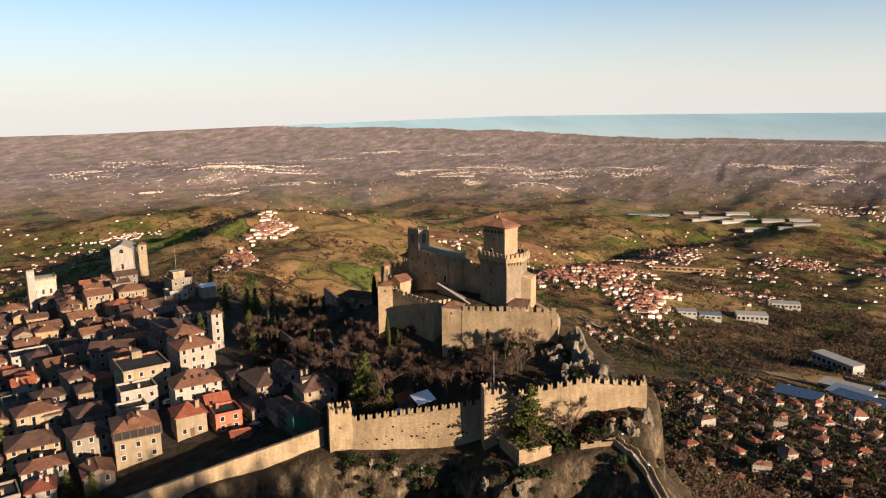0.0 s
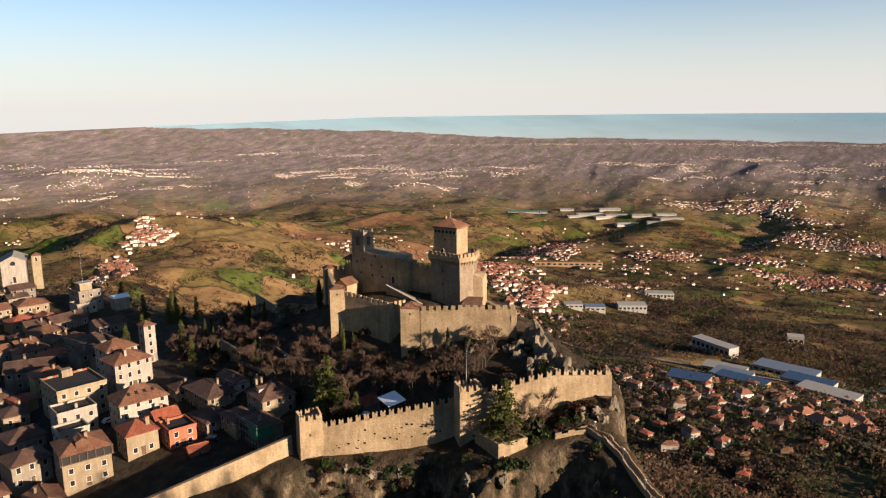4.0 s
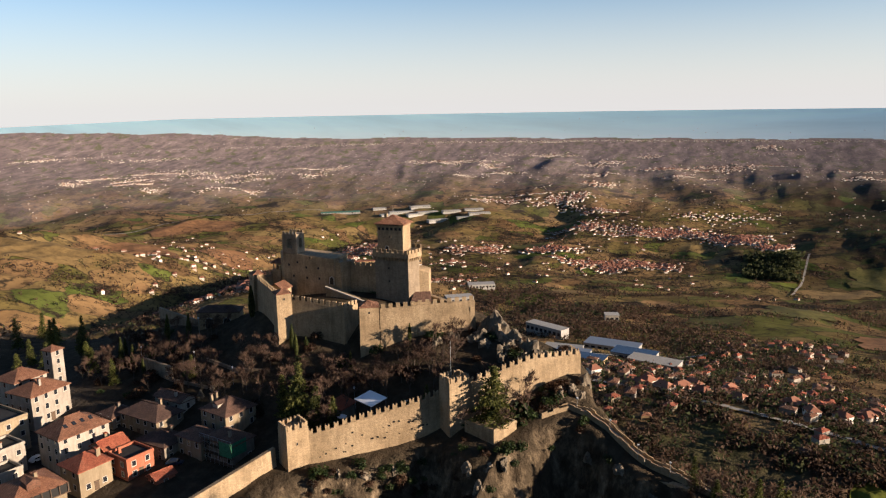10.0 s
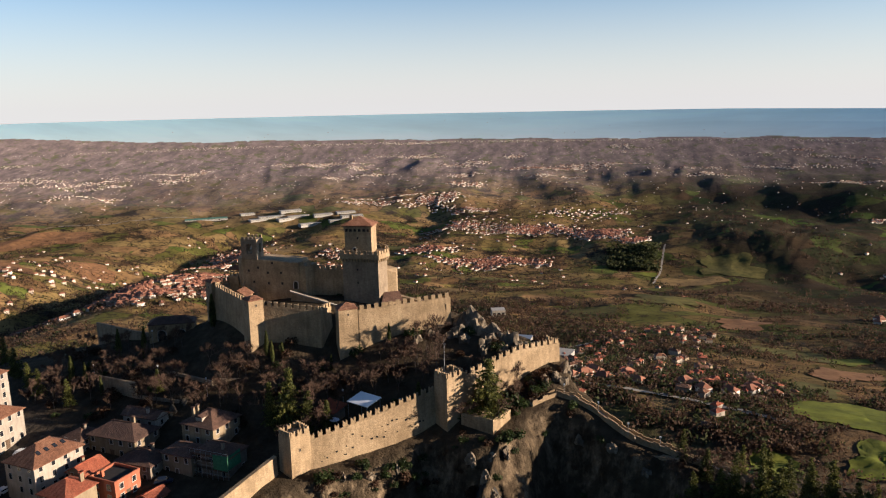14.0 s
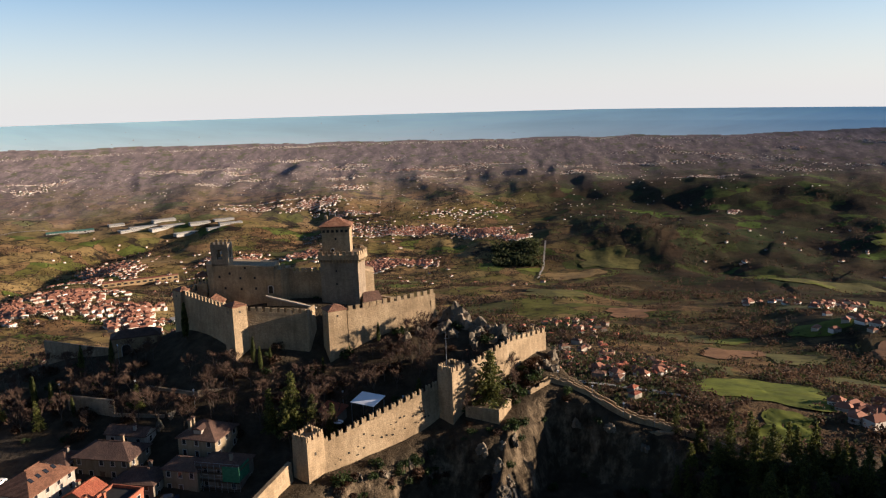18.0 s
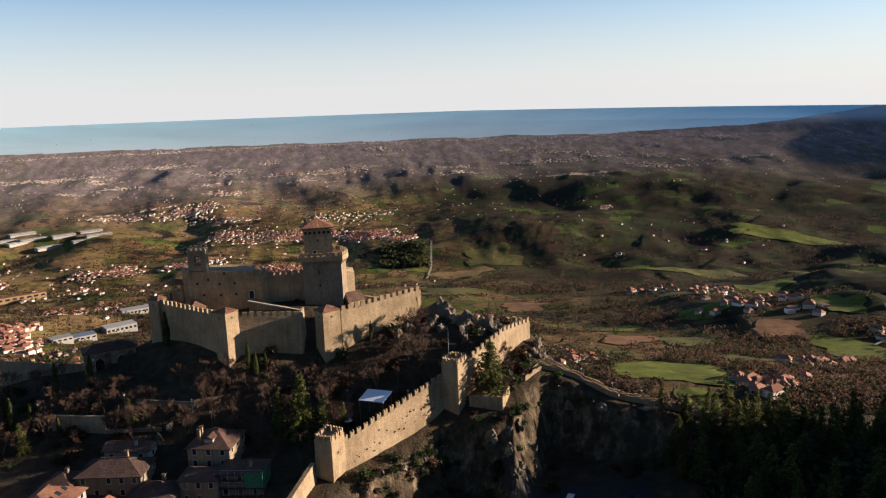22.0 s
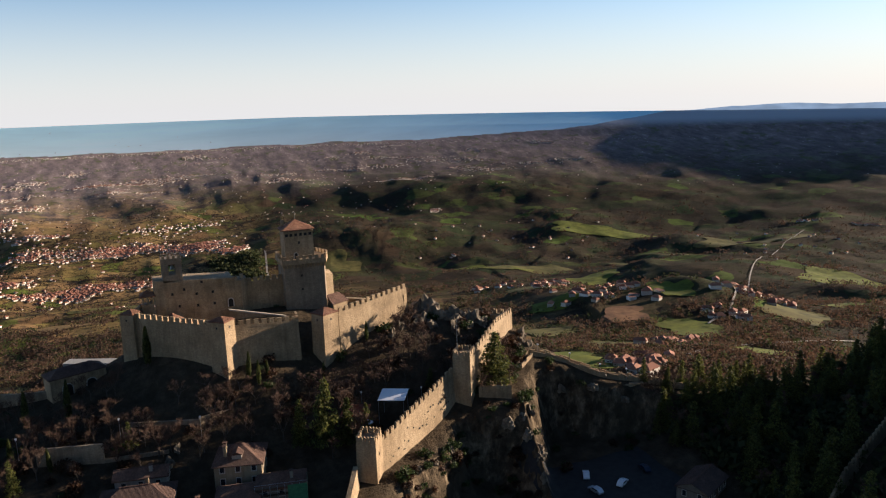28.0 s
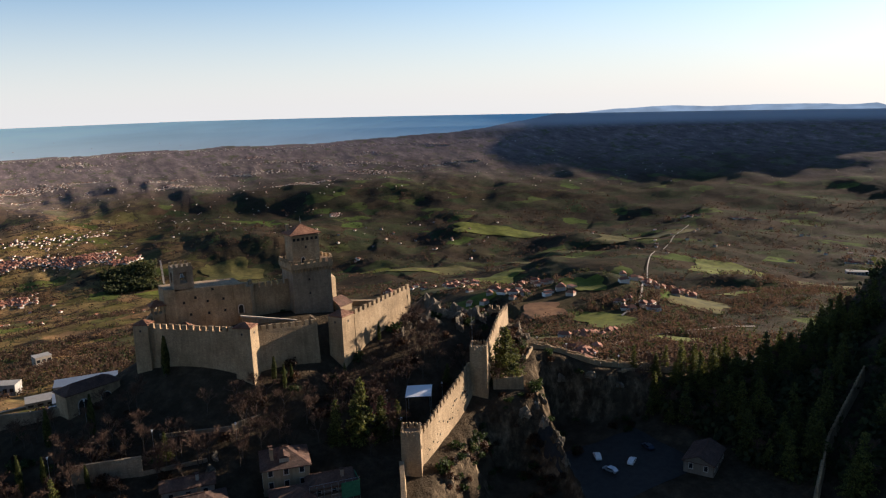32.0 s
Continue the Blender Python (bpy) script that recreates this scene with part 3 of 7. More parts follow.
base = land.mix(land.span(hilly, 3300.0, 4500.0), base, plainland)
# headland on the far coast, haze put into its colour as pale blue-grey
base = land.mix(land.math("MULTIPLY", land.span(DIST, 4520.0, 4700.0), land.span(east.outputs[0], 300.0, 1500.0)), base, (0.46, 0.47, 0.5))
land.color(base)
land.bump(land.noise(P, 0.45, 8, 0.65), 0.9, 1.4)

sea = Nodes("sea", 0.4, 0.55, 0.5)
sp = sea.pos()
off = sea.node("VectorMath")
off.operation = "DISTANCE"
sea.link(sp, off.inputs[0])
off.inputs[1].default_value = (HUB[0], HUB[1], 0)
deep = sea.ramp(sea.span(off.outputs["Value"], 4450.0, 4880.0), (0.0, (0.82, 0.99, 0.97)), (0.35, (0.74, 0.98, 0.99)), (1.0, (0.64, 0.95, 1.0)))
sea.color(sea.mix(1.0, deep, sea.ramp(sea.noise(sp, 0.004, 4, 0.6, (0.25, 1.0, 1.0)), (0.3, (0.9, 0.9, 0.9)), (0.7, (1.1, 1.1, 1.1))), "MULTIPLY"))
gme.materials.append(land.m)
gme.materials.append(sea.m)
# the coast: the sea begins at a bearing-dependent distance
qt, qr = TH[:-1, :-1].reshape(-1), RR[:-1, :-1].reshape(-1)
coast = 4490 + np.interp(qt, [-62, -50, -41, -37, -32, -24, -10, 10, 30, 42, 60], [420, 420, 400, 230, 110, 20, -10, 0, 60, 190, 420]) + fbm(qt * 0.4, qt * 0, 8, 4) * 30
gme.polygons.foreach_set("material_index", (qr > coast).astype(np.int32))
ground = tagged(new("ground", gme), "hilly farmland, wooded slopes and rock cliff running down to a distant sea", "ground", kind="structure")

# ---------- fortress ----------


def run_frame(a, b):
    """A frame along a wall from a to b: x along it, y to its left."""
    d = Vector((b[0] - a[0], b[1] - a[1], 0))
    return Matrix.Translation((a[0], a[1], 0)) @ Matrix.Rotation(math.atan2(d.y, d.x), 4, "Z"), d.length


def merlon_mesh(kind, w=1.15, h=1.35, t=0.5):
    """A merlon standing on its base: plain, or swallow-tailed."""
    g = Geo()
    if kind == "plain":
        g.box(-w / 2, -t / 2, 0, w / 2, t / 2, h)
        g.box(-w / 2 - 0.05, -t / 2 - 0.05, h, w / 2 + 0.05, t / 2 + 0.05, h + 0.09)
    else:
        prof = [(-w / 2, 0), (w / 2, 0), (w / 2, h), (w * 0.28, h + 0.06), (0, h * 0.62), (-w * 0.28, h + 0.06), (-w / 2, h)]
        n = len(prof)
        vs = [(x, -t / 2, z) for x, z in prof] + [(x, t / 2, z) for x, z in prof]
        fs = [(0, 1, 4), (1, 2, 3), (1, 3, 4), (0, 4, 5), (0, 5, 6)]
        fs += [tuple(n + i for i in reversed(f)) for f in fs] + [(i, n + i, n + (i + 1) % n, (i + 1) % n) for i in range(n)]
        g.add(vs, fs)
    return g.mesh("merlon", STONE)


PLAIN_MERLON, TAIL_MERLON = merlon_mesh("plain"), merlon_mesh("tail", 1.2, 1.5)


def merlons(parent, a, b, za, zb, pitch=2.1, me=None, inset=0.25, side=-1):
    m, length = run_frame(a, b)
    n = max(1, round(length / pitch))
    for k in range(n):
        x = (k + 0.5) * length / n
        z = za + (zb - za) * x / length
        part("merlon", me or PLAIN_MERLON, None, parent, at=m @ pose(x + random.uniform(-0.06, 0.06), side * -inset, z - 0.1, 0, random.uniform(-1, 1), 0) @ Matrix.Diagonal((random.uniform(0.93, 1.06), 1, random.uniform(0.9, 1.05), 1)))


def curtain(label, a, b, za, zb, base_a, base_b, thick=1.3, me=None, name="castle_wall", batter=0.5, pitch=2.1, crest=True):
    """A crenellated wall; za, zb the walk's height at its ends; the outer face lies to the right of a-b."""
    ob = thing(name, label, "castle wall", "fortress walls")
    m, length = run_frame(a, b)
    g = Geo()
    n = max(2, int(length / 3))
    vs, fs = [], []
    for k in range(n + 1):
        x = length * k / n
        zt, zb_ = za + (zb - za) * k / n, base_a + (base_b - base_a) * k / n
        jig = 0.0 if k in (0, n) else random.uniform(-0.07, 0.07)
        for y, z in ((-batter, zb_), (jig, zt - 1.2), (jig, zt), (thick, zt), (thick, zb_)):
            vs.append(m @ Vector((x, y, z)))
    for k in range(n):
        o = 5 * k
        for j in range(4):
            fs.append((o + j, o + 5 + j, o + 6 + j, o + j + 1))
    fs += [(0, 1, 2, 3, 4), tuple(5 * n + j for j in (4, 3, 2, 1, 0))]
    g.add(vs, fs)
    part("masonry", g, STONE, ob)
    if crest:
        gp = Geo()
        gp.add([m @ Vector((x, y, z)) for x, zz in ((0, za), (length, zb)) for y, z in ((0.0, zz), (0.5, zz), (0.5, zz + 0.55), (0.0, zz + 0.55))],
               [(0, 4, 5, 1), (1, 5, 6, 2), (2, 6, 7, 3), (3, 7, 4, 0), (0, 1, 2, 3), (7, 6, 5, 4)])
        part("parapet", gp, STONE, ob)
        merlons(ob, a, b, za + 0.55, zb + 0.55, pitch, me, -0.25, 1)
    return ob


def holes(parent, a, b, za, zb, n, seed, low=2.0, high=6.5):
    """Putlog holes and lost stones on a wall's outer face."""
    rnd = random.Random(seed)
    m, length = run_frame(a, b)
    for _ in range(n):
        x = rnd.uniform(0.08, 0.92) * length
        z = za + (zb - za) * x / length - rnd.uniform(low, high)
        s = rnd.uniform(0.12, 0.3)
        part("putlog_hole", Geo().box(x - s, -0.02 - 0.8 * max(0.0, (za + (zb - za) * x / length - 1.2 - z) / 9.5) - 0.03, z - s * 0.8, x + s, 0.3, z + s * 0.8, m), DARK, parent)


def slit(parent, x, y, z, rz, w=0.5, h=0.7):
    """A small dark window with a stone frame, let into a wall that faces -y before the turn rz."""
    m = pose(x, y, z, 0, 0, rz)
    o = [(-w / 2 - 0.08, -0.08), (w / 2 + 0.08, -0.08), (w / 2 + 0.08, h + 0.08), (-w / 2 - 0.08, h + 0.08)]
    i = [(-w / 2, 0), (w / 2, 0), (w / 2, h), (-w / 2, h)]
    g = Geo().add([(x2, y2, z2) for y2 in (-0.05, 0.3) for ring in (o, i) for x2, z2 in ring],
                  [f for k in range(4) for f in ((k, (k + 1) % 4, 4 + (k + 1) % 4, 4 + k), (k, 8 + k, 8 + (k + 1) % 4, (k + 1) % 4), (4 + k, 4 + (k + 1) % 4, 12 + (k + 1) % 4, 12 + k))])
    win = part("window", g, STONE_DARK, parent, at=m)
    part("recess", Geo().box(-w / 2, -0.01, 0, w / 2, 0.02, h), DARK, win)


def arch_pts(w, h, n=8):
    return [(-w / 2, 0), (w / 2, 0)] + [(w / 2 * math.cos(math.pi * k / n), h - w / 2 + w / 2 * math.sin(math.pi * k / n)) for k in range(n + 1)]


def arch(parent, x, y, z, rz, w, h, name="doorway", mat=None):
    """A dark arched opening with a stone surround."""
    m = pose(x, y, z, 0, 0, rz)
    inner, outer = arch_pts(w, h), arch_pts(w + 0.5, h + 0.25)
    n = len(inner)
    g = Geo()
    vs = [(p[0], -0.08, p[1]) for p in outer] + [(p[0], -0.08, p[1]) for p in inner] + [(p[0], 0.2, p[1]) for p in outer] + [(p[0], 0.2, p[1]) for p in inner]
    fs = []
    for k in range(1, n):
        j = (k + 1) % n
        fs += [(k, j, n + j, n + k), (k, 2 * n + k, 2 * n + j, j)]
    g.add(vs, fs)
    door = part(name, g, FRAME, parent, at=m)
    part("recess", Geo().add([(p[0], -0.03, p[1]) for p in inner], [tuple(range(n))]), mat or DARK, door)


# main tower: broad rough lower shaft, corbelled gallery, slim upper tower, tiled roof
tower = thing("main_tower", "tall stone fortress tower with corbelled gallery and tiled pyramid roof", "tower")
LOW = [(-0.4, -0.8), (11.4, -2.1), (13.0, 3.0), (11.0, 8.2), (-0.4, 8.2)]
g = Geo()
mid = [(p[0] * 0.985 + 0.08, p[1] * 0.985 + 0.04) for p in LOW]
n5 = len(LOW)
g.add([(x, y, 10.0) for x, y in LOW] + [(x, y, 29.6) for x, y in mid], [(i, (i + 1) % n5, n5 + (i + 1) % n5, n5 + i) for i in range(n5)] + [tuple(range(n5, 2 * n5))])
part("lower_shaft", g, STONE_DARK, tower, "rough dark stone lower shaft")
GAL = [(-0.9, -1.4), (11.8, -2.8), (13.8, 3.0), (11.5, 8.9), (-0.9, 8.9)]
g = Geo()
gin = [(p[0] * 0.93 + 0.4, p[1] * 0.9 + 0.3) for p in GAL]
g.add([(x, y, 29.6) for x, y in GAL] + [(x, y, 31.0) for x, y in GAL] + [(x, y, 31.0) for x, y in gin] + [(x, y, 29.6) for x, y in gin],
      [f for i in range(n5) for f in ((i, (i + 1) % n5, n5 + (i + 1) % n5, n5 + i), (n5 + i, n5 + (i + 1) % n5, 2 * n5 + (i + 1) % n5, 2 * n5 + i))] + [tuple(range(4, -1, -1)), tuple(range(10, 15))])
part("gallery", g, STONE, tower)
SMALL_MERLON = merlon_mesh("plain", 0.95, 1.15, 0.4)
CORBEL = Geo().add([(-0.22, 0, 0), (0.22, 0, 0), (0.22, 0.55, -1.3), (-0.22, 0.55, -1.3), (-0.22, 0.7, 0), (0.22, 0.7, 0)], [(0, 3, 2, 1), (0, 1, 5, 4), (3, 4, 5, 2), (0, 4, 3), (1, 2, 5)]).mesh("corbel", STONE)
for i in range(n5):
    a, b = GAL[i], GAL[(i + 1) % n5]
    merlons(tower, a, b, 31.0, 31.0, 1.75, SMALL_MERLON, -0.22, 1)
    m, length = run_frame(a, b)
    k = int(length / 0.95)
    for j in range(k):
        part("corbel", CORBEL, None, tower, at=m @ pose((j + 0.5) * length / k, 0.02, 29.7))
UP = [(0.5, -0.1), (9.0, -0.1), (9.0, 5.9), (0.5, 5.9)]
part("upper_shaft", Geo().prism(UP, 29.0, 39.0), STONE, tower, "smoother pale stone upper shaft")
part("eaves_band", Geo().prism([(0.3, -0.3), (9.2, -0.3), (9.2, 6.1), (0.3, 6.1)], 38.75, 39.2), STONE, tower)
part("roof", Geo().cone([(-0.25, -0.75), (9.6, -0.75), (9.6, 6.6), (-0.25, 6.6)], 39.75, (4.6, 2.9, 42.3), 0.3), TILE_OLD, tower, "low pyramid roof of weathered clay tiles")
# dark slab in the gap under the roof, in place of its shade
part("roof_post", Geo().prism([(0.7, 0.1), (8.8, 0.1), (8.8, 5.7), (0.7, 5.7)], 39.1, 39.6), DARK, tower)
g = Geo().tube((4.6, 2.9, 42.0), (4.6, 2.9, 44.6), 0.07, 0.03)
part("lightning_rod", g, METAL, tower)
part("chimney", Geo().box(0.9, 4.6, 39.5, 1.7, 5.4, 42.2), STONE, tower)
for x in (1.2, 2.5, 3.9, 5.3, 6.7, 8.1):
    slit(tower, x, -0.12, 37.75, 0, 0.8, 0.8)
slit(tower, 4.7, -0.12, 35.4, 0, 0.5, 0.7)
slit(tower, 4.6, -1.36, 25.8, -6, 0.5, 0.6)
slit(tower, 4.6, -1.38, 21.6, -6, 0.5, 0.7)
arch(tower, 3.6, -0.12, 31.0, 0, 0.9, 1.7)

# keep with the bell tower
keep = thing("keep", "high plain stone keep wall with small windows and arched door", "castle keep")
part("masonry", Geo().prism([(-36.2, 2.2), (-33.6, -0.3), (-15.0, -0.3), (-15.0, 9.0), (-36.2, 9.0)], 9.0, [28.9, 28.9, 27.7, 27.7, 28.9]), STONE, keep)
part("turret_box", Geo().prism([(-18.0, -0.9), (-14.7, -0.9), (-14.7, 1.2), (-18.0, 1.2)], 23.6, 27.9), STONE, keep)
part("buttress", Geo().prism([(-15.0, -0.1), (-12.9, -0.1), (-10.9, 2.9), (-10.9, 6.0), (-15.0, 6.0)], 12.0, 26.6), STONE, keep)
part("link_wall", Geo().prism([(-11.0, 2.9), (0.5, 2.9), (0.5, 4.6), (-11.0, 4.6)], 11.0, 25.0), STONE, keep)
merlons(keep, (-11.0, 2.9), (0.0, 2.9), 25.0, 25.0, 2.0, None, -0.25, 1)
merlons(keep, (-15.0, -0.2), (-11.2, 2.4), 26.6, 26.6, 1.9, None, -0.25, 1)
for x, z in ((-25.1, 20.6), (-20.6, 20.6), (-25.2, 24.0), (-20.8, 24.0), (-23.6, 27.2), (-30.0, 21.0), (-31.6, 24.6), (-28.4, 25.6)):
    slit(keep, x, -0.32, z, 0, 0.6, 0.7)
arch(keep, -16.1, -0.34, 19.3, 0, 1.3, 2.4)
bell = thing("bell_tower", "square stone bell tower with arched openings on the keep", "bell tower")
BX0, BX1, BY0, BY1 = -33.7, -28.4, -0.3, 4.7
for x in (BX0, BX1 - 1.75):
    for y in (BY0, BY1 - 1.6):
        part("pier", Geo().box(x, y, 30.4, x + 1.75, y + 1.6, 33.4), STONE_DARK, bell)
part("base", Geo().prism([(BX0, BY0), (BX1, BY0), (BX1, BY1), (BX0, BY1)], 28.5, 30.4), STONE_DARK, bell)
part("belfry_top", Geo().prism([(BX0, BY0), (BX1, BY0), (BX1, BY1), (BX0, BY1)], 33.4, 35.0), STONE_DARK, bell)
for k in range(4):
    for y in (0.0, 4.4):
        part("merlon", SMALL_MERLON, None, bell, at=pose(-33.1 + k * 1.38, y, 34.9) @ Matrix.Diagonal((0.8, 1, 0.7, 1)))
g = Geo()
prof = [(0.05, 1.1), (0.35, 1.0), (0.45, 0.5), (0.62, 0.1), (0.75, 0.0)]
for (r0, z0), (r1, z1) in zip(prof, prof[1:]):
    g.tube((0, 0, z0), (0, 0, z1), r0, r1, 12)
part("bell", g, METAL, bell, at=pose(-30.9, 2.2, 31.6))
part("bell_beam", Geo().box(-33.0, 2.05, 32.7, -28.8, 2.35, 33.0), WOOD, bell)

# outer ring of the fortress
curtain("lit stone curtain wall with plain merlons", (9.9, -20.2), (34.6, -8.4), 18.1, 19.5, 3.0, 8.5, 1.4)
curtain("plain stone curtain wall on the crag", (34.6, -8.4), (27.0, 3.5), 18.0, 15.0, 2.0, 2.0, 1.4, crest=False)
curtain("stone curtain wall behind the tower", (27.0, 3.5), (13.5, 9.5), 15.0, 16.0, 2.0, 2.0, 1.4, crest=False)
curtain("shaded stone curtain wall between two turrets", (-19.6, -21.3), (-1.4, -20.5), 19.1, 17.6, 5.0, 3.0, 1.3, pitch=2.0)
curtain("short return of the shaded curtain wall", (-1.4, -20.5), (-0.4, -13.5), 17.6, 17.2, 3.0, 5.0, 1.3, pitch=2.0)
curtain("stone curtain wall beside the gate", (-42.0, -4.0), (-24.0, -20.0), 20.1, 19.5, 6.0, 5.0, 1.3, pitch=1.9)
curtain("stone wall behind the gate tower", (-39.0, 8.0), (-43.0, -3.0), 20.0, 20.3, 5.0, 5.0, 1.3)


def turret(label, pts, z0, ze, apex, tile=TILE_OLD, over=0.22):
    ob = thing("corner_turret", label, "turret", "corner turrets")
    cx, cy = sum(p[0] for p in pts) / len(pts), sum(p[1] for p in pts) / len(pts)
    n = len(pts)
    spread = [(cx + (p[0] - cx) * 1.08, cy + (p[1] - cy) * 1.08) for p in pts]
    g = Geo().add([(x, y, z0) for x, y in spread] + [(x, y, ze) for x, y in pts], [(i, (i + 1) % n, n + (i + 1) % n, n + i) for i in range(n)] + [tuple(range(n, 2 * n))])
    part("masonry", g, STONE, ob)
    eave = [(cx + (p[0] - cx) * (1 + over / 3), cy + (p[1] - cy) * (1 + over / 3)) for p in pts]
    part("roof", Geo().cone(eave, ze + 0.3, (cx, cy, apex), 0.28), tile, ob, "pyramid roof of clay tiles")
    for a, b in zip(pts, pts[1:] + pts[:1]):
        m, length = run_frame(a, b)
        rz = math.degrees(math.atan2(b[1] - a[1], b[0] - a[0]))
        p = m @ Vector((length / 2, -0.06, 0))
        slit(ob, p.x, p.y, ze - 1.7, rz, 0.45, 0.55)
    return ob


turret("square stone bastion turret with tiled roof on the crag", [(4.9, -23.0), (9.7, -20.4), (7.4, -16.2), (2.6, -18.8)], -2.0, 19.1, 20.9)
turret("stone corner turret with tiled roof above the trees", [(-24.6, -21.4), (-21.2, -24.6), (-18.2, -21.4), (-21.6, -18.2)], 2.0, 21.4, 22.7)
turret("stone gate turret with tiled roof", [(-45.6, -2.6), (-42.4, -5.0), (-40.0, -1.8), (-43.2, 0.6)], 3.0, 21.6, 22.9)

# ruined wall and lean-to behind the tower
ruin = thing("ruined_wall", "lit stub of ruined stone wall behind the tower", "wall")
part("masonry", Geo().prism([(12.4, 2.6), (15.4, 4.4), (15.0, 7.4), (11.6, 7.0)], 10.0, [25.4, 24.0, 25.0, 25.8]), STONE, ruin)
shed = thing("lean_to", "small stone lean-to with tiled roof by the tower", "shed")
part("wall", Geo().prism([(13.0, -3.5), (18.0, -1.0), (16.2, 2.6), (12.4, 0.6)], 10.0, [16.6, 16.6, 18.2, 18.2]), STONE, shed)
part("roof", Geo().add([(12.7, -4.0, 16.5), (18.5, -1.1, 16.5), (16.5, 2.9, 18.3), (12.0, 0.8, 18.3), (12.7, -4.0, 16.8), (18.5, -1.1, 16.8), (16.5, 2.9, 18.6), (12.0, 0.8, 18.6)], [(3, 2, 1, 0), (4, 5, 6, 7), (0, 1, 5, 4), (1, 2, 6, 5), (2, 3, 7, 6), (3, 0, 4, 7)]), TILE_DARK, shed)

# ramp wall from the keep's door down into the court
ramp = thing("ramp_wall", "sloping stone ramp wall with pale coping inside the court", "wall")
m, length = run_frame((-16.9, -3.0), (-1.5, -4.8))
part("masonry", Geo().add([m @ Vector(p) for p in ((0, 0, 10), (length, 0, 10), (length, 0, 15.2), (0, 0, 18.9), (0, 2.6, 10), (length, 2.6, 10), (length, 2.6, 15.2), (0, 2.6, 18.9))],
     [(0, 1, 2, 3), (7, 6, 5, 4), (3, 2, 6, 7), (0, 3, 7, 4), (1, 5, 6, 2)]), STONE, ramp)
part("coping", Geo().add([m @ Vector(p) for p in ((-0.3, -0.15, 18.9), (length, -0.15, 15.2), (length, 0.6, 15.2), (-0.3, 0.6, 18.9), (-0.3, -0.15, 19.3), (length, -0.15, 15.6), (length, 0.6, 15.6), (-0.3, 0.6, 19.3))],
     [(0, 1, 5, 4), (2, 3, 7, 6), (4, 5, 6, 7), (0, 4, 7, 3), (1, 2, 6, 5), (0, 3, 2, 1)]), FRAME, ramp)

# front wall on the cliff
front = curtain("tall front wall with swallow-tailed merlons on the cliff", (7.6, -59.4), (35.4, -40.2), -3.5, 3.1, -14.0, -10.0, 1.3, TAIL_MERLON, batter=0.8, pitch=2.15)
# weathered holes show on the lit face
holes(front, (7.6, -59.4), (35.4, -40.2), -3.5, 3.1, 26, 3)
curtain("front wall climbing the crag, swallow-tailed merlons", (42.2, -38.8), (55.6, -26.4), 6.3, 10.0, -7.0, -6.0, 1.2, TAIL_MERLON, pitch=2.15)
curtain("last front wall on the crag, swallow-tailed merlons", (55.6, -26.4), (66.5, -16.2), 10.0, 9.1, -7.0, -8.0, 1.2, TAIL_MERLON, pitch=2.1)
curtain("return of the front wall above the drop", (66.5, -16.2), (62.6, -10.5), 8.2, 8.2, -12.0, -14.0, 1.2, TAIL_MERLON, pitch=2.1)
curtain("plain sloping town wall with stone coping", (-30.0, -124.0), (1.0, -63.0), -20.5, -5.4, -36.0, -16.0, 1.1, batter=0.6, crest=False)


def square_tower(label, pts, z0, zt):
    ob = thing("wall_tower", label, "tower", "towers of the front wall")
    n = len(pts)
    cx, cy = sum(p[0] for p in pts) / n, sum(p[1] for p in pts) / n
    spread = [(cx + (p[0] - cx) * 1.1, cy + (p[1] - cy) * 1.1) for p in pts]
    part("masonry", Geo().add([(x, y, z0) for x, y in spread] + [(x, y, zt) for x, y in pts], [(i, (i + 1) % n, n + (i + 1) % n, n + i) for i in range(n)] + [tuple(range(n, 2 * n))]), STONE, ob)
    for a, b in zip(pts, pts[1:] + pts[:1]):
        merlons(ob, a, b, zt, zt, 1.75, TAIL_MERLON, -0.25, 1)
    a, b = pts[0], pts[1]
    m, length = run_frame(a, b)
    p = m @ Vector((length * 0.45, -0.12, 0))
    slit(ob, p.x, p.y, zt - 4.0, math.degrees(math.atan2(b[1] - a[1], b[0] - a[0])), 0.35, 0.6)
    return ob


square_tower("square wall tower with swallow-tailed merlons on the cliff edge", [(5.1, -64.0), (8.2, -59.2), (4.2, -56.6), (1.2, -61.6)], -24.0, -0.3)
square_tower("square wall tower with swallow-tailed merlons above the terrace", [(39.0, -43.2), (42.7, -38.8), (38.8, -35.8), (35.2, -40.3)], -16.0, 8.0)


# gate buildings on the western ring: open columned lookout, gabled block, low stepped wall
look_out = thing("gate_lookout", "small open lookout with stone columns and tiled pyramid roof", "lookout")
part("masonry", Geo().prism([(-39.6, 2.0), (-36.4, 2.0), (-36.4, 5.2), (-39.6, 5.2)], 6.0, 22.4), STONE, look_out)
for x, y in ((-39.4, 2.2), (-36.95, 2.2), (-39.4, 4.65), (-36.95, 4.65), (-38.2, 2.2)):
    part("column", Geo().box(x, y, 22.4, x + 0.35, y + 0.35, 24.5), STONE, look_out)
part("roof", Geo().cone([(-40.1, 1.5), (-35.9, 1.5), (-35.9, 5.7), (-40.1, 5.7)], 24.8, (-38.0, 3.6, 26.2), 0.3), TILE_OLD, look_out, "pyramid roof of clay tiles")
gab = thing("chapel_block", "pale gabled stone block inside the ring wall", "building")
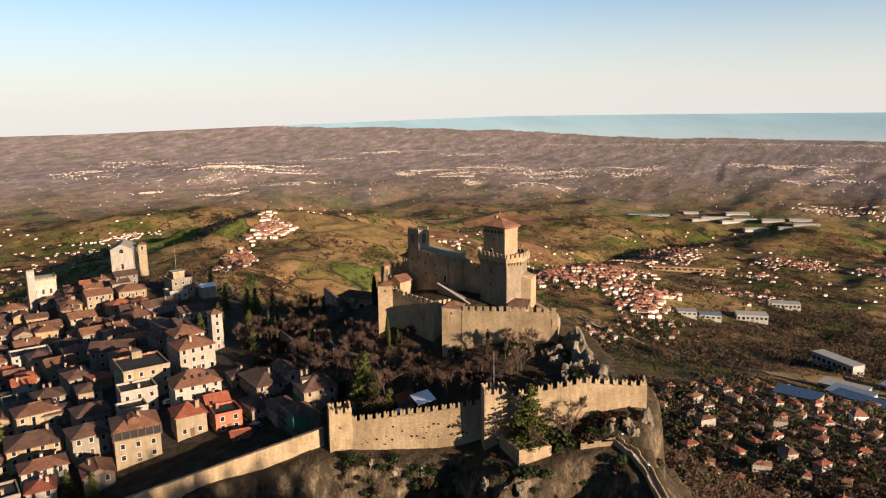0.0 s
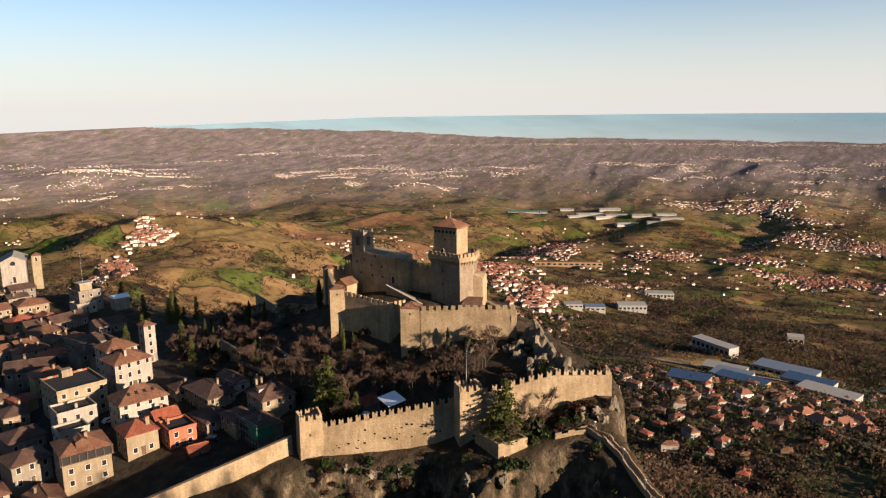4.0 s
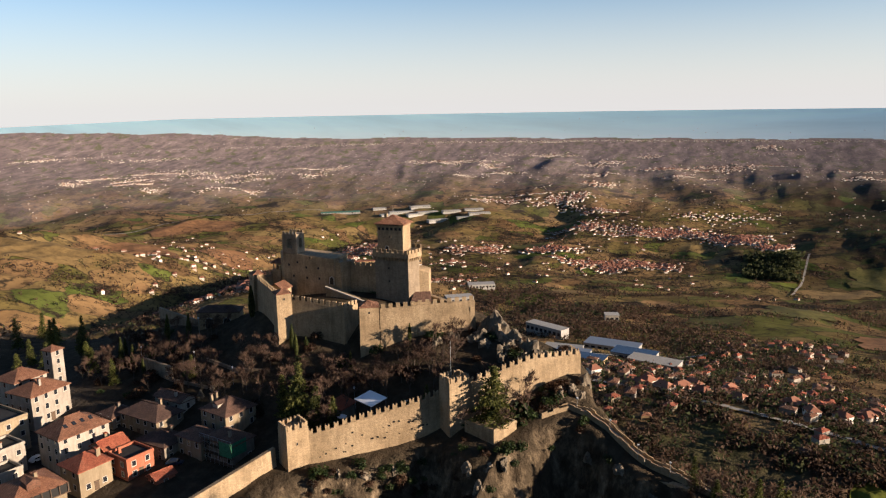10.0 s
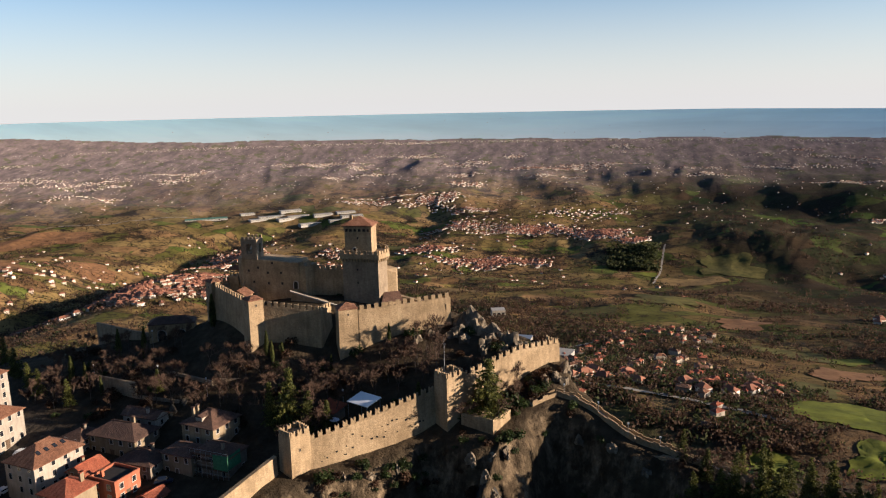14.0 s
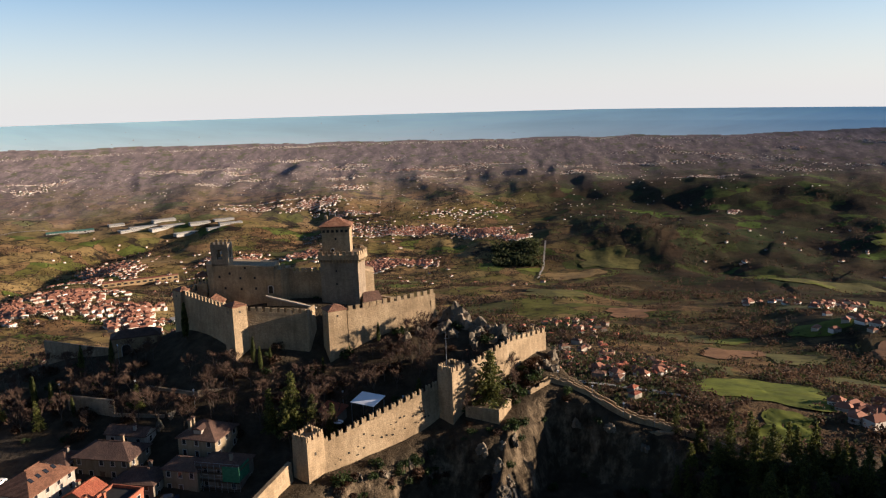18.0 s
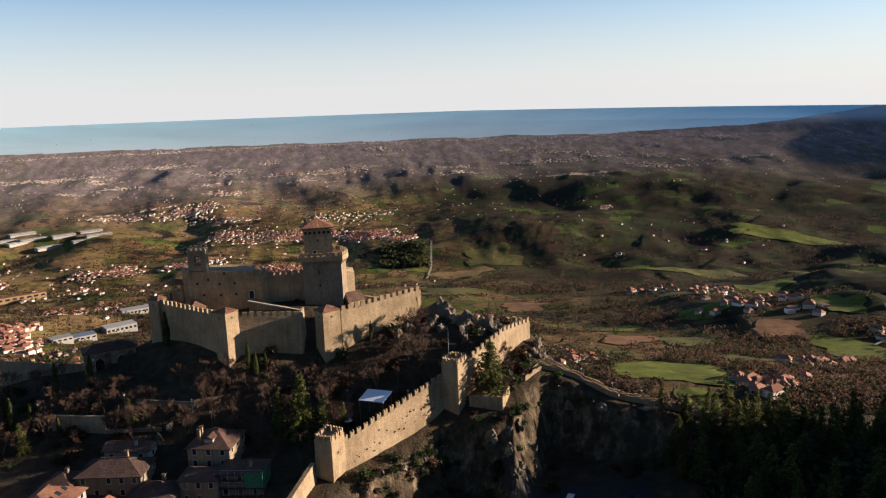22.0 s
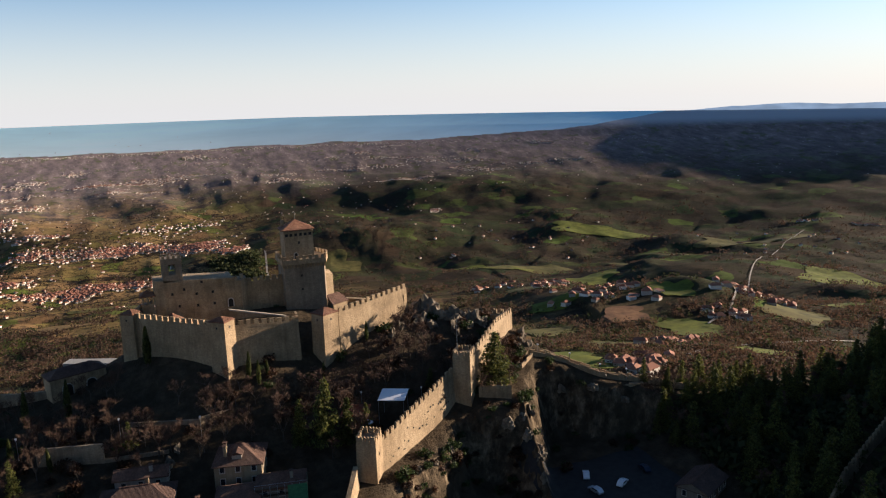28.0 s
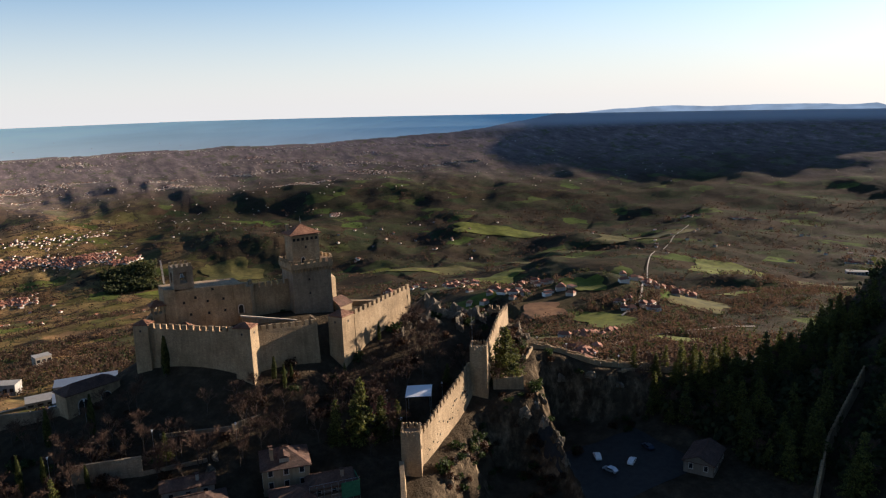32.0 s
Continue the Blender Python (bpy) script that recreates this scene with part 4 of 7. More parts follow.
part("wall", Geo().prism([(-35.0, -8.0), (-29.6, -8.0), (-29.6, -3.0), (-35.0, -3.0)], 10.0, 18.4).add([(-35.0, -8.0, 18.4), (-29.6, -8.0, 18.4), (-32.3, -8.0, 20.0), (-35.0, -3.0, 18.4), (-29.6, -3.0, 18.4), (-32.3, -3.0, 20.0)], [(0, 1, 2), (3, 5, 4)]), STONE, gab)
part("roof", Geo().add([(-35.4, -8.4, 18.3), (-32.3, -8.4, 20.2), (-29.2, -8.4, 18.3), (-35.4, -2.6, 18.3), (-32.3, -2.6, 20.2), (-29.2, -2.6, 18.3), (-35.4, -8.4, 18.5), (-32.3, -8.4, 20.4), (-29.2, -8.4, 18.5), (-35.4, -2.6, 18.5), (-32.3, -2.6, 20.4), (-29.2, -2.6, 18.5)],
     [(6, 7, 10, 9), (7, 8, 11, 10), (3, 4, 1, 0), (4, 5, 2, 1), (0, 1, 7, 6), (1, 2, 8, 7), (0, 6, 9, 3), (2, 5, 11, 8), (3, 9, 10, 4), (4, 10, 11, 5)]), TILE_OLD, gab)
arch(gab, -32.3, -8.03, 14.6, 0, 1.2, 2.2)
mast = thing("antenna_mast", "slim metal antenna mast on the wall tower", "antenna")
part("pole", Geo().tube((37.6, -38.2, 7.8), (37.6, -38.2, 17.5), 0.09, 0.04, 6), METAL, mast)
part("crossbar", Geo().tube((37.1, -38.2, 15.6), (38.1, -38.2, 15.6), 0.04, 0.04, 5), METAL, mast)
for x, y, h in ((-48, -30, 5.0), (-60, -12, 5.5), (-30, -36, 5.0), (10, -38, 5.0), (26, -40, 5.0), (-70, -28, 5.0)):
    post = thing("street_lamp", "slim lamp post with small pale lantern", "lamp post", "park lamps")
    z = gz(x, y)
    part("post", Geo().tube((x, y, z - 0.4), (x, y, z + h), 0.07, 0.05, 6), METAL, post)
    part("lantern", Geo().tube((x, y, z + h), (x, y, z + h + 0.5), 0.16, 0.26, 8), WHITE_METAL, post)

# ---------- houses ----------


def window_meshes(w, h, shutters):
    o = [(-w / 2 - 0.2, -0.2), (w / 2 + 0.2, -0.2), (w / 2 + 0.13, h + 0.13), (-w / 2 - 0.13, h + 0.13)]
    i = [(-w / 2, 0), (w / 2, 0), (w / 2, h), (-w / 2, h)]
    g = Geo().add([(x, y, z) for y in (-0.09, 0.05) for ring in (o, i) for x, z in ring],
                  [f for k in range(4) for f in ((k, (k + 1) % 4, 4 + (k + 1) % 4, 4 + k), (k, 8 + k, 8 + (k + 1) % 4, (k + 1) % 4), (4 + k, 4 + (k + 1) % 4, 12 + (k + 1) % 4, 12 + k))])
    return g.mesh("window", FRAME), Geo().box(-w / 2, -0.03, 0, w / 2, 0.01, h).mesh("pane", GLASS)


WINS = [window_meshes(0.95, 1.45, SHUTTER), window_meshes(0.9, 1.4, SHUTTER_GREEN), window_meshes(1.0, 1.3, None)]


def gable_roof(w, d, z, rise, over, mode):
    """Roof over a plan w by d about the middle; ridge along x. Modes: gable, hip."""
    X, Y = w / 2 + over, d / 2 + over
    drop = rise * over / (d / 2)
    cut = 0 if mode == "gable" else min(X * 0.98, Y)
    e, t = z - drop, 0.22
    vs = [(-X, -Y, e), (X, -Y, e), (X, Y, e), (-X, Y, e), (-X + cut, 0, z + rise), (X - cut, 0, z + rise)]
    low = [(a, b, c - t) for a, b, c in vs]
    g = Geo()
    fs = [(0, 1, 5, 4), (2, 3, 4, 5), (1, 2, 5), (3, 0, 4)]
    if mode == "gable":
        fs = fs[:2]
    g.add(vs + low, fs + [tuple(6 + i for i in reversed(f)) for f in fs] + [(0, 6, 7, 1), (1, 7, 8, 2), (2, 8, 9, 3), (3, 9, 6, 0)]
          + ([(1, 7, 11, 5), (5, 11, 8, 2), (3, 9, 10, 4), (4, 10, 6, 0)] if mode == "gable" else []))
    return g


def house(label, x, y, w, d, rz, z0, ze, mode="hip", wall=CREAM, tile=TILE_OLD, rise=None, chimneys=1, win=0, storeys=None, over=0.5, group="town houses", sides=(0, 1, 3), deep=3.0, door=True, name="house", skylights=0):
    """A house with its windows; z0 the ground, ze the eaves."""
    ob = thing(name, label, "house", group, at=pose(x, y, 0, 0, 0, rz))
    rise = rise if rise is not None else 0.32 * min(w, d) / 2 * 1.25
    if d > w and mode != "flat":
        ob.matrix_world = pose(x, y, 0, 0, 0, rz + 90)
        w, d = d, w
        sides = tuple((s + 3) % 4 for s in sides)
    g = Geo()
    base = [(-w / 2, -d / 2), (w / 2, -d / 2), (w / 2, d / 2), (-w / 2, d / 2)]
    g.prism(base, z0 - deep, ze)
    if mode == "gable":
        for s in (-1, 1):
            g.add([(s * w / 2, -d / 2, ze), (s * w / 2, d / 2, ze), (s * w / 2, 0, ze + rise)], [(0, 1, 2) if s > 0 else (2, 1, 0)])
    part("wall", g, wall, ob)
    if mode == "flat":
        part("roof_terrace", Geo().box(-w / 2 + 0.3, -d / 2 + 0.3, ze - 0.1, w / 2 - 0.3, d / 2 - 0.3, ze + 0.06), PAVE, ob)
        gp = Geo()
        for x0, y0, x1, y1 in ((-w / 2 - 0.1, -d / 2 - 0.1, w / 2 + 0.1, -d / 2 + 0.25), (-w / 2 - 0.1, d / 2 - 0.25, w / 2 + 0.1, d / 2 + 0.1), (-w / 2 - 0.1, -d / 2 + 0.25, -w / 2 + 0.25, d / 2 - 0.25), (w / 2 - 0.25, -d / 2 + 0.25, w / 2 + 0.1, d / 2 - 0.25)):
            gp.box(x0, y0, ze - 0.15, x1, y1, ze + 0.7)
        part("parapet", gp, wall, ob)
    else:
        part("roof", gable_roof(w, d, ze, rise, over, mode), tile, ob)
        part("ridge_tiles", Geo().tube((-w / 2 + (0 if mode == "gable" else d / 2 * 0.9), 0, ze + rise + 0.02), (w / 2 - (0 if mode == "gable" else d / 2 * 0.9), 0, ze + rise + 0.02), 0.14, 0.14, 5), tile, ob)
    for k in range(chimneys):
        cx, cy = random.uniform(-0.3, 0.3) * w, random.choice((-1, 1)) * random.uniform(0.12, 0.3) * d
        zt = ze + (rise if mode != "flat" else 0.9) + 0.7
        c = part("chimney", Geo().box(cx - 0.35, cy - 0.3, ze - 0.2, cx + 0.35, cy + 0.3, zt), wall, ob)
        part("cap", Geo().box(cx - 0.5, cy - 0.45, zt + 0.18, cx + 0.5, cy + 0.45, zt + 0.28).box(cx - 0.3, cy - 0.25, zt, cx + 0.3, cy + 0.25, zt + 0.18), tile, c)
    if skylights:
        for k in range(skylights):
            sx = (k - (skylights - 1) / 2) * w / (skylights + 2)
            sy = -d / 4
            sl = math.degrees(math.atan2(rise, d / 2))
            part("skylight", Geo().box(-0.45, -0.6, 0.0, 0.45, 0.6, 0.12), GLASS, ob, at=pose(sx, sy, ze + rise / 2 + 0.02, sl))
    n_st = storeys or max(1, round((ze - z0) / 3.1))
    hgt = (ze - z0) / n_st
    fr, pn = WINS[win % 3]
    for s in sides:
        L = (w, d, w, d)[s]
        off = (d, w, d, w)[s] / 2
        cnt = max(1, int(L / 3.0))
        for st in range(n_st):
            for k in range(cnt):
                if random.random() < 0.1:
                    continue
                px = (k + 0.5) * L / cnt - L / 2
                m = Matrix.Rotation(math.pi / 2 * s, 4, "Z") @ Matrix.Translation((px, -off - 0.01, z0 + st * hgt + hgt * 0.34))
                wob = part("window", fr, None, ob, at=m)
                part("pane", pn, None, wob)
    if door:
        part("door", Geo().box(-0.6, -0.08, 0, 0.6, 0.02, 2.2).box(-0.75, -0.05, 2.2, 0.75, 0.02, 2.4), WOOD, ob, at=Matrix.Rotation(math.pi / 2 * sides[0], 4, "Z") @ Matrix.Translation(((0.5 * (w, d)[sides[0] % 2] / max(1, int((w, d)[sides[0] % 2] / 3.0))) * 0, -(d, w)[sides[0] % 2] / 2 - 0.01, z0)))
    return ob

# ---------- the old town ----------
def flagpole(parent, x, y, z, h):
    part("flagpole", Geo().tube((x, y, z), (x, y, z + h), 0.07, 0.04, 6), METAL, parent)


big = house("tall cream house with brown tiled roof and wooden loggia", -45.5, -92.5, 11.6, 10.8, 73, -17.2, -7.6, "hip", CREAM, TILE_OLD, 2.6, win=2)
for k in range(7):
    part("loggia_post", Geo().box(-5.9 + k * 1.95, -6.35, -9.9, -5.7 + k * 1.95, -6.05, -7.7), WOOD, big)
part("loggia_rail", Geo().box(-6.4, -6.3, -10.1, 6.4, -6.02, -9.9), WOOD, big)
# dark sheet behind the posts stands for the loggia's shade
part("loggia_shade", Geo().box(-6.3, -6.06, -9.9, 6.3, -6.01, -7.9), DARK, big)
part("roof_dormer", Geo().add([(-2, -4.2, -7.2), (1, -4.2, -7.2), (1, -1, -5.2), (-2, -1, -5.2), (-2, -4.2, -5.6), (1, -4.2, -5.6), (-0.5, -4.2, -4.8), (-0.5, -0.5, -4.8)], [(0, 1, 5, 6, 4), (4, 6, 7, 3), (5, 2, 7, 6), (0, 4, 3), (1, 2, 5)]), TILE_OLD, big)
house("cream house with bright red hip roof", -43.6, -78.0, 8.4, 8.4, 76, -14.8, -8.3, "hip", CREAM, TILE_RED, 2.2, win=2, chimneys=2)
house("red-plastered house with a roof terrace", -37.0, -70.0, 7.5, 8.0, 76, -14.2, -9.0, "flat", PINK, win=2, chimneys=1)
house("cream wing with red tiled roof", -45.0, -68.5, 6.5, 6.0, 76, -13.5, -8.2, "gable", CREAM, TILE_RED, 1.6)
house("cream house with long weathered roof and skylights", -55.5, -69.6, 13.5, 10.0, 76, -12.5, -4.4, "hip", WHITE, TILE_OLD, 3.0, skylights=4, chimneys=0)
vil = house("white villa with tiled hip roof", -80.5, -57.5, 12.0, 10.0, 84, -10.5, -1.4, "hip", WHITE, TILE_OLD, 2.4)
house("white rear wing of the villa with tiled hip roof", -90.0, -55.0, 10.0, 9.0, 84, -9.5, 0.2, "hip", WHITE, TILE_OLD, 2.2, chimneys=0)
house("slim white belvedere tower with tiled roof", -89.0, -44.0, 4.0, 4.0, 84, -9, 4.9, "hip", WHITE, TILE_OLD, 1.1, chimneys=0, storeys=5, name="belvedere", over=0.4)
flat = house("flat-roofed cream house with roof terrace", -79.5, -75.5, 14.0, 15.0, 80, -12.5, -3.6, "flat", CREAM, win=2, chimneys=0)
part("terrace_hut", Geo().box(-1.5, 5.0, -3.6, 1.6, 7.2, -1.2), CREAM, flat)
for k in range(5):
    part("terrace_planter", Geo().box(-6.3 + k * 2.9, 7.0, -3.6, -5.0 + k * 2.9, 7.6, -2.9), TILE_RED, flat)
house("white house with balcony terraces below the flat roof", -68.5, -82.0, 10.5, 8.0, 78, -14, -7.0, "flat", WHITE, win=2, chimneys=1)
house("plain white house with low roof", -62.0, -86.5, 8.0, 6.0, 78, -16, -10.0, "flat", WHITE, win=2, chimneys=0)

# middle houses above the front wall
dorm = house("cream stone house with dark roof and dormer", -22.8, -48.6, 10.5, 10.0, -16, -12, -3.2, "hip", CREAM, TILE_DARK, 2.7, chimneys=2)
d = part("dormer", Geo().box(-1.3, -3.9, -3.2, 0.9, -1.2, -1.5), WHITE, dorm)
part("dormer_roof", Geo().add([(-1.6, -4.2, -1.55), (1.2, -4.2, -1.55), (-0.2, -4.2, -0.9), (-1.6, -0.9, -1.55), (1.2, -0.9, -1.55), (-0.2, -0.9, -0.9)], [(0, 1, 2), (0, 2, 5, 3), (1, 4, 5, 2), (3, 5, 4)]), TILE_DARK, d)
house("cream house with green shutters and low tiled roof", -25.0, -58.6, 9.0, 6.5, -12, -13.5, -7.0, "hip", CREAM, TILE_DARK, 1.4, win=1, chimneys=0)
scaf = house("house under scaffolding and green netting", -15.6, -58.6, 10.5, 7.0, -12, -13, -6.4, "hip", GREY, TILE_DARK, 1.7, win=0, chimneys=1)
for k in range(8):
    part("scaffold_post", Geo().tube((-5.6 + k * 1.6, -4.4, -15), (-5.6 + k * 1.6, -4.4, -5.6), 0.05, 0.05, 5), METAL, scaf)
for z in (-12, -10, -8, -6.2):
    part("scaffold_deck", Geo().box(-5.7, -4.5, z, 5.7, -3.6, z + 0.06), WOOD, scaf)
    part("scaffold_rail", Geo().tube((-5.7, -4.45, z + 1.0), (5.7, -4.45, z + 1.0), 0.04, 0.04, 5), METAL, scaf)
part("green_net", Geo().box(1.4, -4.58, -9.6, 5.6, -4.54, -5.8), NET, scaf)
part("green_net", Geo().box(5.62, -4.5, -9.4, 5.66, 0.5, -5.8), NET, scaf)
house("long dark-roofed house under the castle park", -45.5, -52.5, 15.0, 9.0, -10, -12, -6.0, "hip", CREAM, TILE_DARK, 2.3)
house("low dark-roofed house in the shade", -35.5, -60.0, 10.5, 8.0, -10, -14, -9.0, "hip", GREY, TILE_DARK, 1.9)
house("white low house with dark roof", -44.0, -44.5, 11.0, 5.0, -12, -8.5, -4.6, "gable", WHITE, TILE_DARK, 1.2)
house("small dark-roofed house below the park", -57.0, -53.5, 7.0, 7.0, 76, -12, -7.2, "hip", GREY, TILE_DARK, 1.6)
house("small shed with bright red roof", -26.5, -71.5, 5.0, 4.0, 70, -15.5, -12.2, "gable", PINK, TILE_RED, 0.9, chimneys=0, storeys=1)

# the rest of the town: place, width, depth, turn, wall and tile
ROWS = [(-97, -112, 8, 9, 78, 0, 0), (-88, -105, 12, 9, 80, 0, 0), (-71, -111, 14, 11, 76, 2, 2), (-54, -114, 11, 7, 78, 1, 0), (-45, -117.5, 6.5, 6.5, 74, 1, 1), (-50, -126, 9, 9, 76, 3, 3),
        (-58, -101, 9.5, 9, 78, 3, 2), (-74.5, -94, 9.5, 9, 82, 3, 2), (-138, -82, 10, 10, 84, 0, 0), (-107, -86, 8, 9, 82, 3, 2), (-124, -67, 15, 11, 60, 4, 2), (-178, -60, 10, 8, 80, 3, 1),
        (-151, -54, 11, 8, 82, 0, 0), (-171, -38, 12, 10, 84, 2, 0), (-203, -51, 11, 9, 80, 0, 0), (-203, -33, 11, 9, 84, 2, 1), (-218, -21, 13, 11, 80, 0, 0), (-222, -36, 12, 10, 84, 0, 0),
        (-250, -36, 11, 9, 80, 2, 0), (-238, -44, 11, 9, 82, 2, 0), (-225, -48, 9, 9, 82, 2, 0), (-206, -66, 13, 9, 84, 2, 0), (-169, -83, 14, 10, 80, 1, 3), (-158, -95, 9, 8, 80, 1, 1),
        (-129, -97, 7, 7, 82, 1, 1), (-112, -104, 8, 8, 80, 3, 3), (-182, -24, 15, 10, 86, 4, 2), (-129, -41, 11, 10, 84, 3, 2), (-99, -98, 8.5, 8, 80, 3, 2), (-86, -100, 8, 7, 80, 3, 2),
        (-121, -107, 7, 7, 80, 3, 2), (-250, -71, 14, 11, 80, 3, 2), (-214, -82, 9, 8, 80, 3, 2), (-166, -70, 8, 8, 82, 3, 2), (-113, -120, 12, 9, 80, 4, 2), (-134, -116, 10, 9, 80, 0, 2), (-148, -108, 9, 9, 82, 1, 0),
        (-188, -96, 12, 9, 80, 0, 0), (-232, -90, 12, 9, 82, 4, 2), (-260, -90, 12, 10, 82, 3, 0), (-150, -72, 9, 8, 80, 0, 0), (-190, -78, 10, 8, 82, 0, 0), (-242, -14, 11, 9, 84, 3, 2),
        (-196, -8, 9, 8, 84, 1, 3), (-152, -22, 12, 9, 84, 3, 2), (-114, -52, 9, 9, 82, 3, 2), (-107, -70, 9, 8, 80, 2, 0), (-74, -122, 10, 9, 78, 0, 2), (-92, -126, 10, 9, 78, 1, 0), (-64, -134, 10, 9, 76, 0, 2),
        (-275, -60, 12, 10, 82, 0, 0), (-270, -30, 12, 10, 82, 4, 2), (-164, -50, 8, 8, 82, 4, 0), (-187, -50, 9, 8, 82, 0, 0), (-30, -117, 8, 7, 72, 3, 2), (-138, -62, 8, 7, 70, 0, 0), (-118, -84, 8, 7, 80, 2, 0), (-92, -88, 7, 8, 80, 0, 2)]
WALLS = [(CREAM, "cream"), (WHITE, "white"), (OCHRE, "ochre"), (GREY, "grey"), (GREY, "weathered stone-grey")]
TILES = [(TILE_OLD, "brown tiled"), (TILE_RED, "red tiled"), (TILE_DARK, "dark tiled"), (None, "flat")]
for x, y, w, d, rz, a, b in ROWS:
    z = gz(x, y)
    h = random.choice((4.4, 5.2, 6.0, 6.8))
    house("%s town house with %s roof" % (WALLS[a][1], TILES[b][1]), x, y, w, d, rz + random.uniform(-6, 6), z, z + h, "flat" if b == 3 else random.choice(("hip", "hip", "gable")), WALLS[a][0], TILES[b][0] or TILE_OLD, None, random.choice((0, 1, 1, 2)), random.choice((0, 1, 2)), sides=(0, 1))

# houses packed between them
taken = [(r[0], r[1], max(r[2], r[3]) / 2) for r in ROWS] + [(-45.5, -92.5, 7), (-43.6, -78, 5), (-37, -70, 5), (-45, -68.5, 4), (-55.5, -69.6, 7), (-80.5, -57.5, 7), (-90, -55, 6), (-89, -44, 3), (-79.5, -75.5, 9), (-68.5, -82, 6), (-62, -86.5, 5), (-22.8, -48.6, 6), (-25, -58.6, 5), (-15.6, -58.6, 6), (-45.5, -52.5, 8), (-35.5, -60, 6), (-44, -44.5, 6), (-57, -53.5, 4), (-26.5, -71.5, 3), (-272, -46, 11), (-277, 0, 16), (-200, -4, 8), (-177, -1, 7), (-59, -84, 4), (-50, -104, 4), (-62, -72, 3)]
rh = random.Random(5)
made = 0
for _ in range(4000):
    x, y, w, d = rh.uniform(-262, -34), rh.uniform(-138, -12), rh.uniform(6.5, 10), rh.uniform(6, 8.5)
    if made == 62:
        break
    if y > -48 - 0.1 * (x + 80) and x > -120 or y > -40 + (x + 120) * -0.2 or y < -122 + (x + 60) * -0.35 and x > -60 or float(beyond_cliff(x, y)) > -10:
        continue
    if any(math.hypot(x - a, y - b) < r + max(w, d) * 0.48 for a, b, r in taken):
        continue
    taken.append((x, y, max(w, d) / 2))
    made += 1
    # mostly grey and ochre walls, to darken the lanes as shade would
    a, b = rh.choice((0, 2, 2, 3, 4, 3, 4)), rh.choice((0, 0, 2, 2, 2, 1))
    z = gz(x, y)
    house("%s infill town house with %s roof" % (WALLS[a][1], TILES[b][1]), x, y, w, d, rh.choice((80, 80, -10)) + rh.uniform(-7, 7), z + 1.2, z + rh.choice((4.4, 5.4, 6.4)), rh.choice(("hip", "gable")), WALLS[a][0], TILES[b][0], None, rh.choice((0, 1)), rh.choice((0, 1, 2)), sides=(0,), deep=4.0, storeys=1, door=False)

# town hall with its clock tower
hall = thing("town_hall", "pale stone town hall with crenellated top and corner clock tower", "town hall", at=pose(-272, -46, -7.3, 0, 0, 80) @ Matrix.Scale(0.72, 4))
part("wall", Geo().box(-9, -7, -28, 9, 7, -3.5), WHITE, hall)
part("cornice", Geo().box(-9.5, -7.5, -4.6, 9.5, 7.5, -3.6), CREAM, hall)
part("clock_tower", Geo().box(-9.6, -7.6, -28, -4.6, -2.6, 3.0), WHITE, hall)
part("clock_face", Geo().tube((-7.1, -7.62, -0.6), (-7.1, -7.72, -0.6), 1.1, 1.1, 16), FRAME, hall)
for a, b, z in (((-9.5, -7.5), (9.5, -7.5), -3.6), ((9.5, -7.5), (9.5, 7.5), -3.6), ((-9.6, -7.6), (-4.6, -7.6), 3.0), ((-4.6, -7.6), (-4.6, -2.6), 3.0)):
    merlons(hall, a, b, z, z, 1.7, SMALL_MERLON, -0.2, 1)
for x in (-5, 0, 5):
    arch(hall, x, -7.03, -27, 0, 3.0, 6.0)
    arch(hall, x, -7.03, -15, 0, 1.6, 3.6, "arched_window")
for y in (-3.5, 3.5):
    arch(hall, 9.03, y, -15, 90, 1.6, 3.6, "arched_window")
    arch(hall, 9.03, y, -27, 90, 2.4, 5.0)

# basilica with its bell tower
church = thing("basilica", "pale stone basilica with plain gabled front", "church", at=pose(-277, 0, -2.6, 0, 0, 62) @ Matrix.Scale(0.72, 4))
part("nave", Geo().box(-8, -9, -22, 8, 18, 1.5), WHITE, church)
part("pediment", Geo().add([(-9, -9.4, 1.5), (9, -9.4, 1.5), (0, -9.4, 6.0), (-9, 18, 1.5), (9, 18, 1.5), (0, 18, 6.0)], [(0, 1, 2), (3, 5, 4), (0, 3, 4, 1), (0, 2, 5, 3), (1, 4, 5, 2)]), WHITE, church)
arch(church, 0, -9.05, -14, 0, 2.0, 4.5)
arch(church, 0, -9.45, -1.0, 0, 3.2, 3.2, "lunette")
camp = thing("church_bell_tower", "square white church bell tower with low roof", "bell tower", at=pose(-271, 9, -2.2, 0, 0, 62) @ Matrix.Scale(0.72, 4))
part("shaft", Geo().box(-3, -3, -22, 3, 3, 3.2), CREAM, camp)
part("roof", Geo().cone([(-3.4, -3.4), (3.4, -3.4), (3.4, 3.4), (-3.4, 3.4)], 3.5, (0, 0, 5.6), 0.3), TILE_OLD, camp)
for r in range(2):
    arch(camp, 0 if r == 0 else 3.03, -3.03 if r == 0 else 0, -0.6, 90 * r, 1.4, 2.8, "belfry_arch")

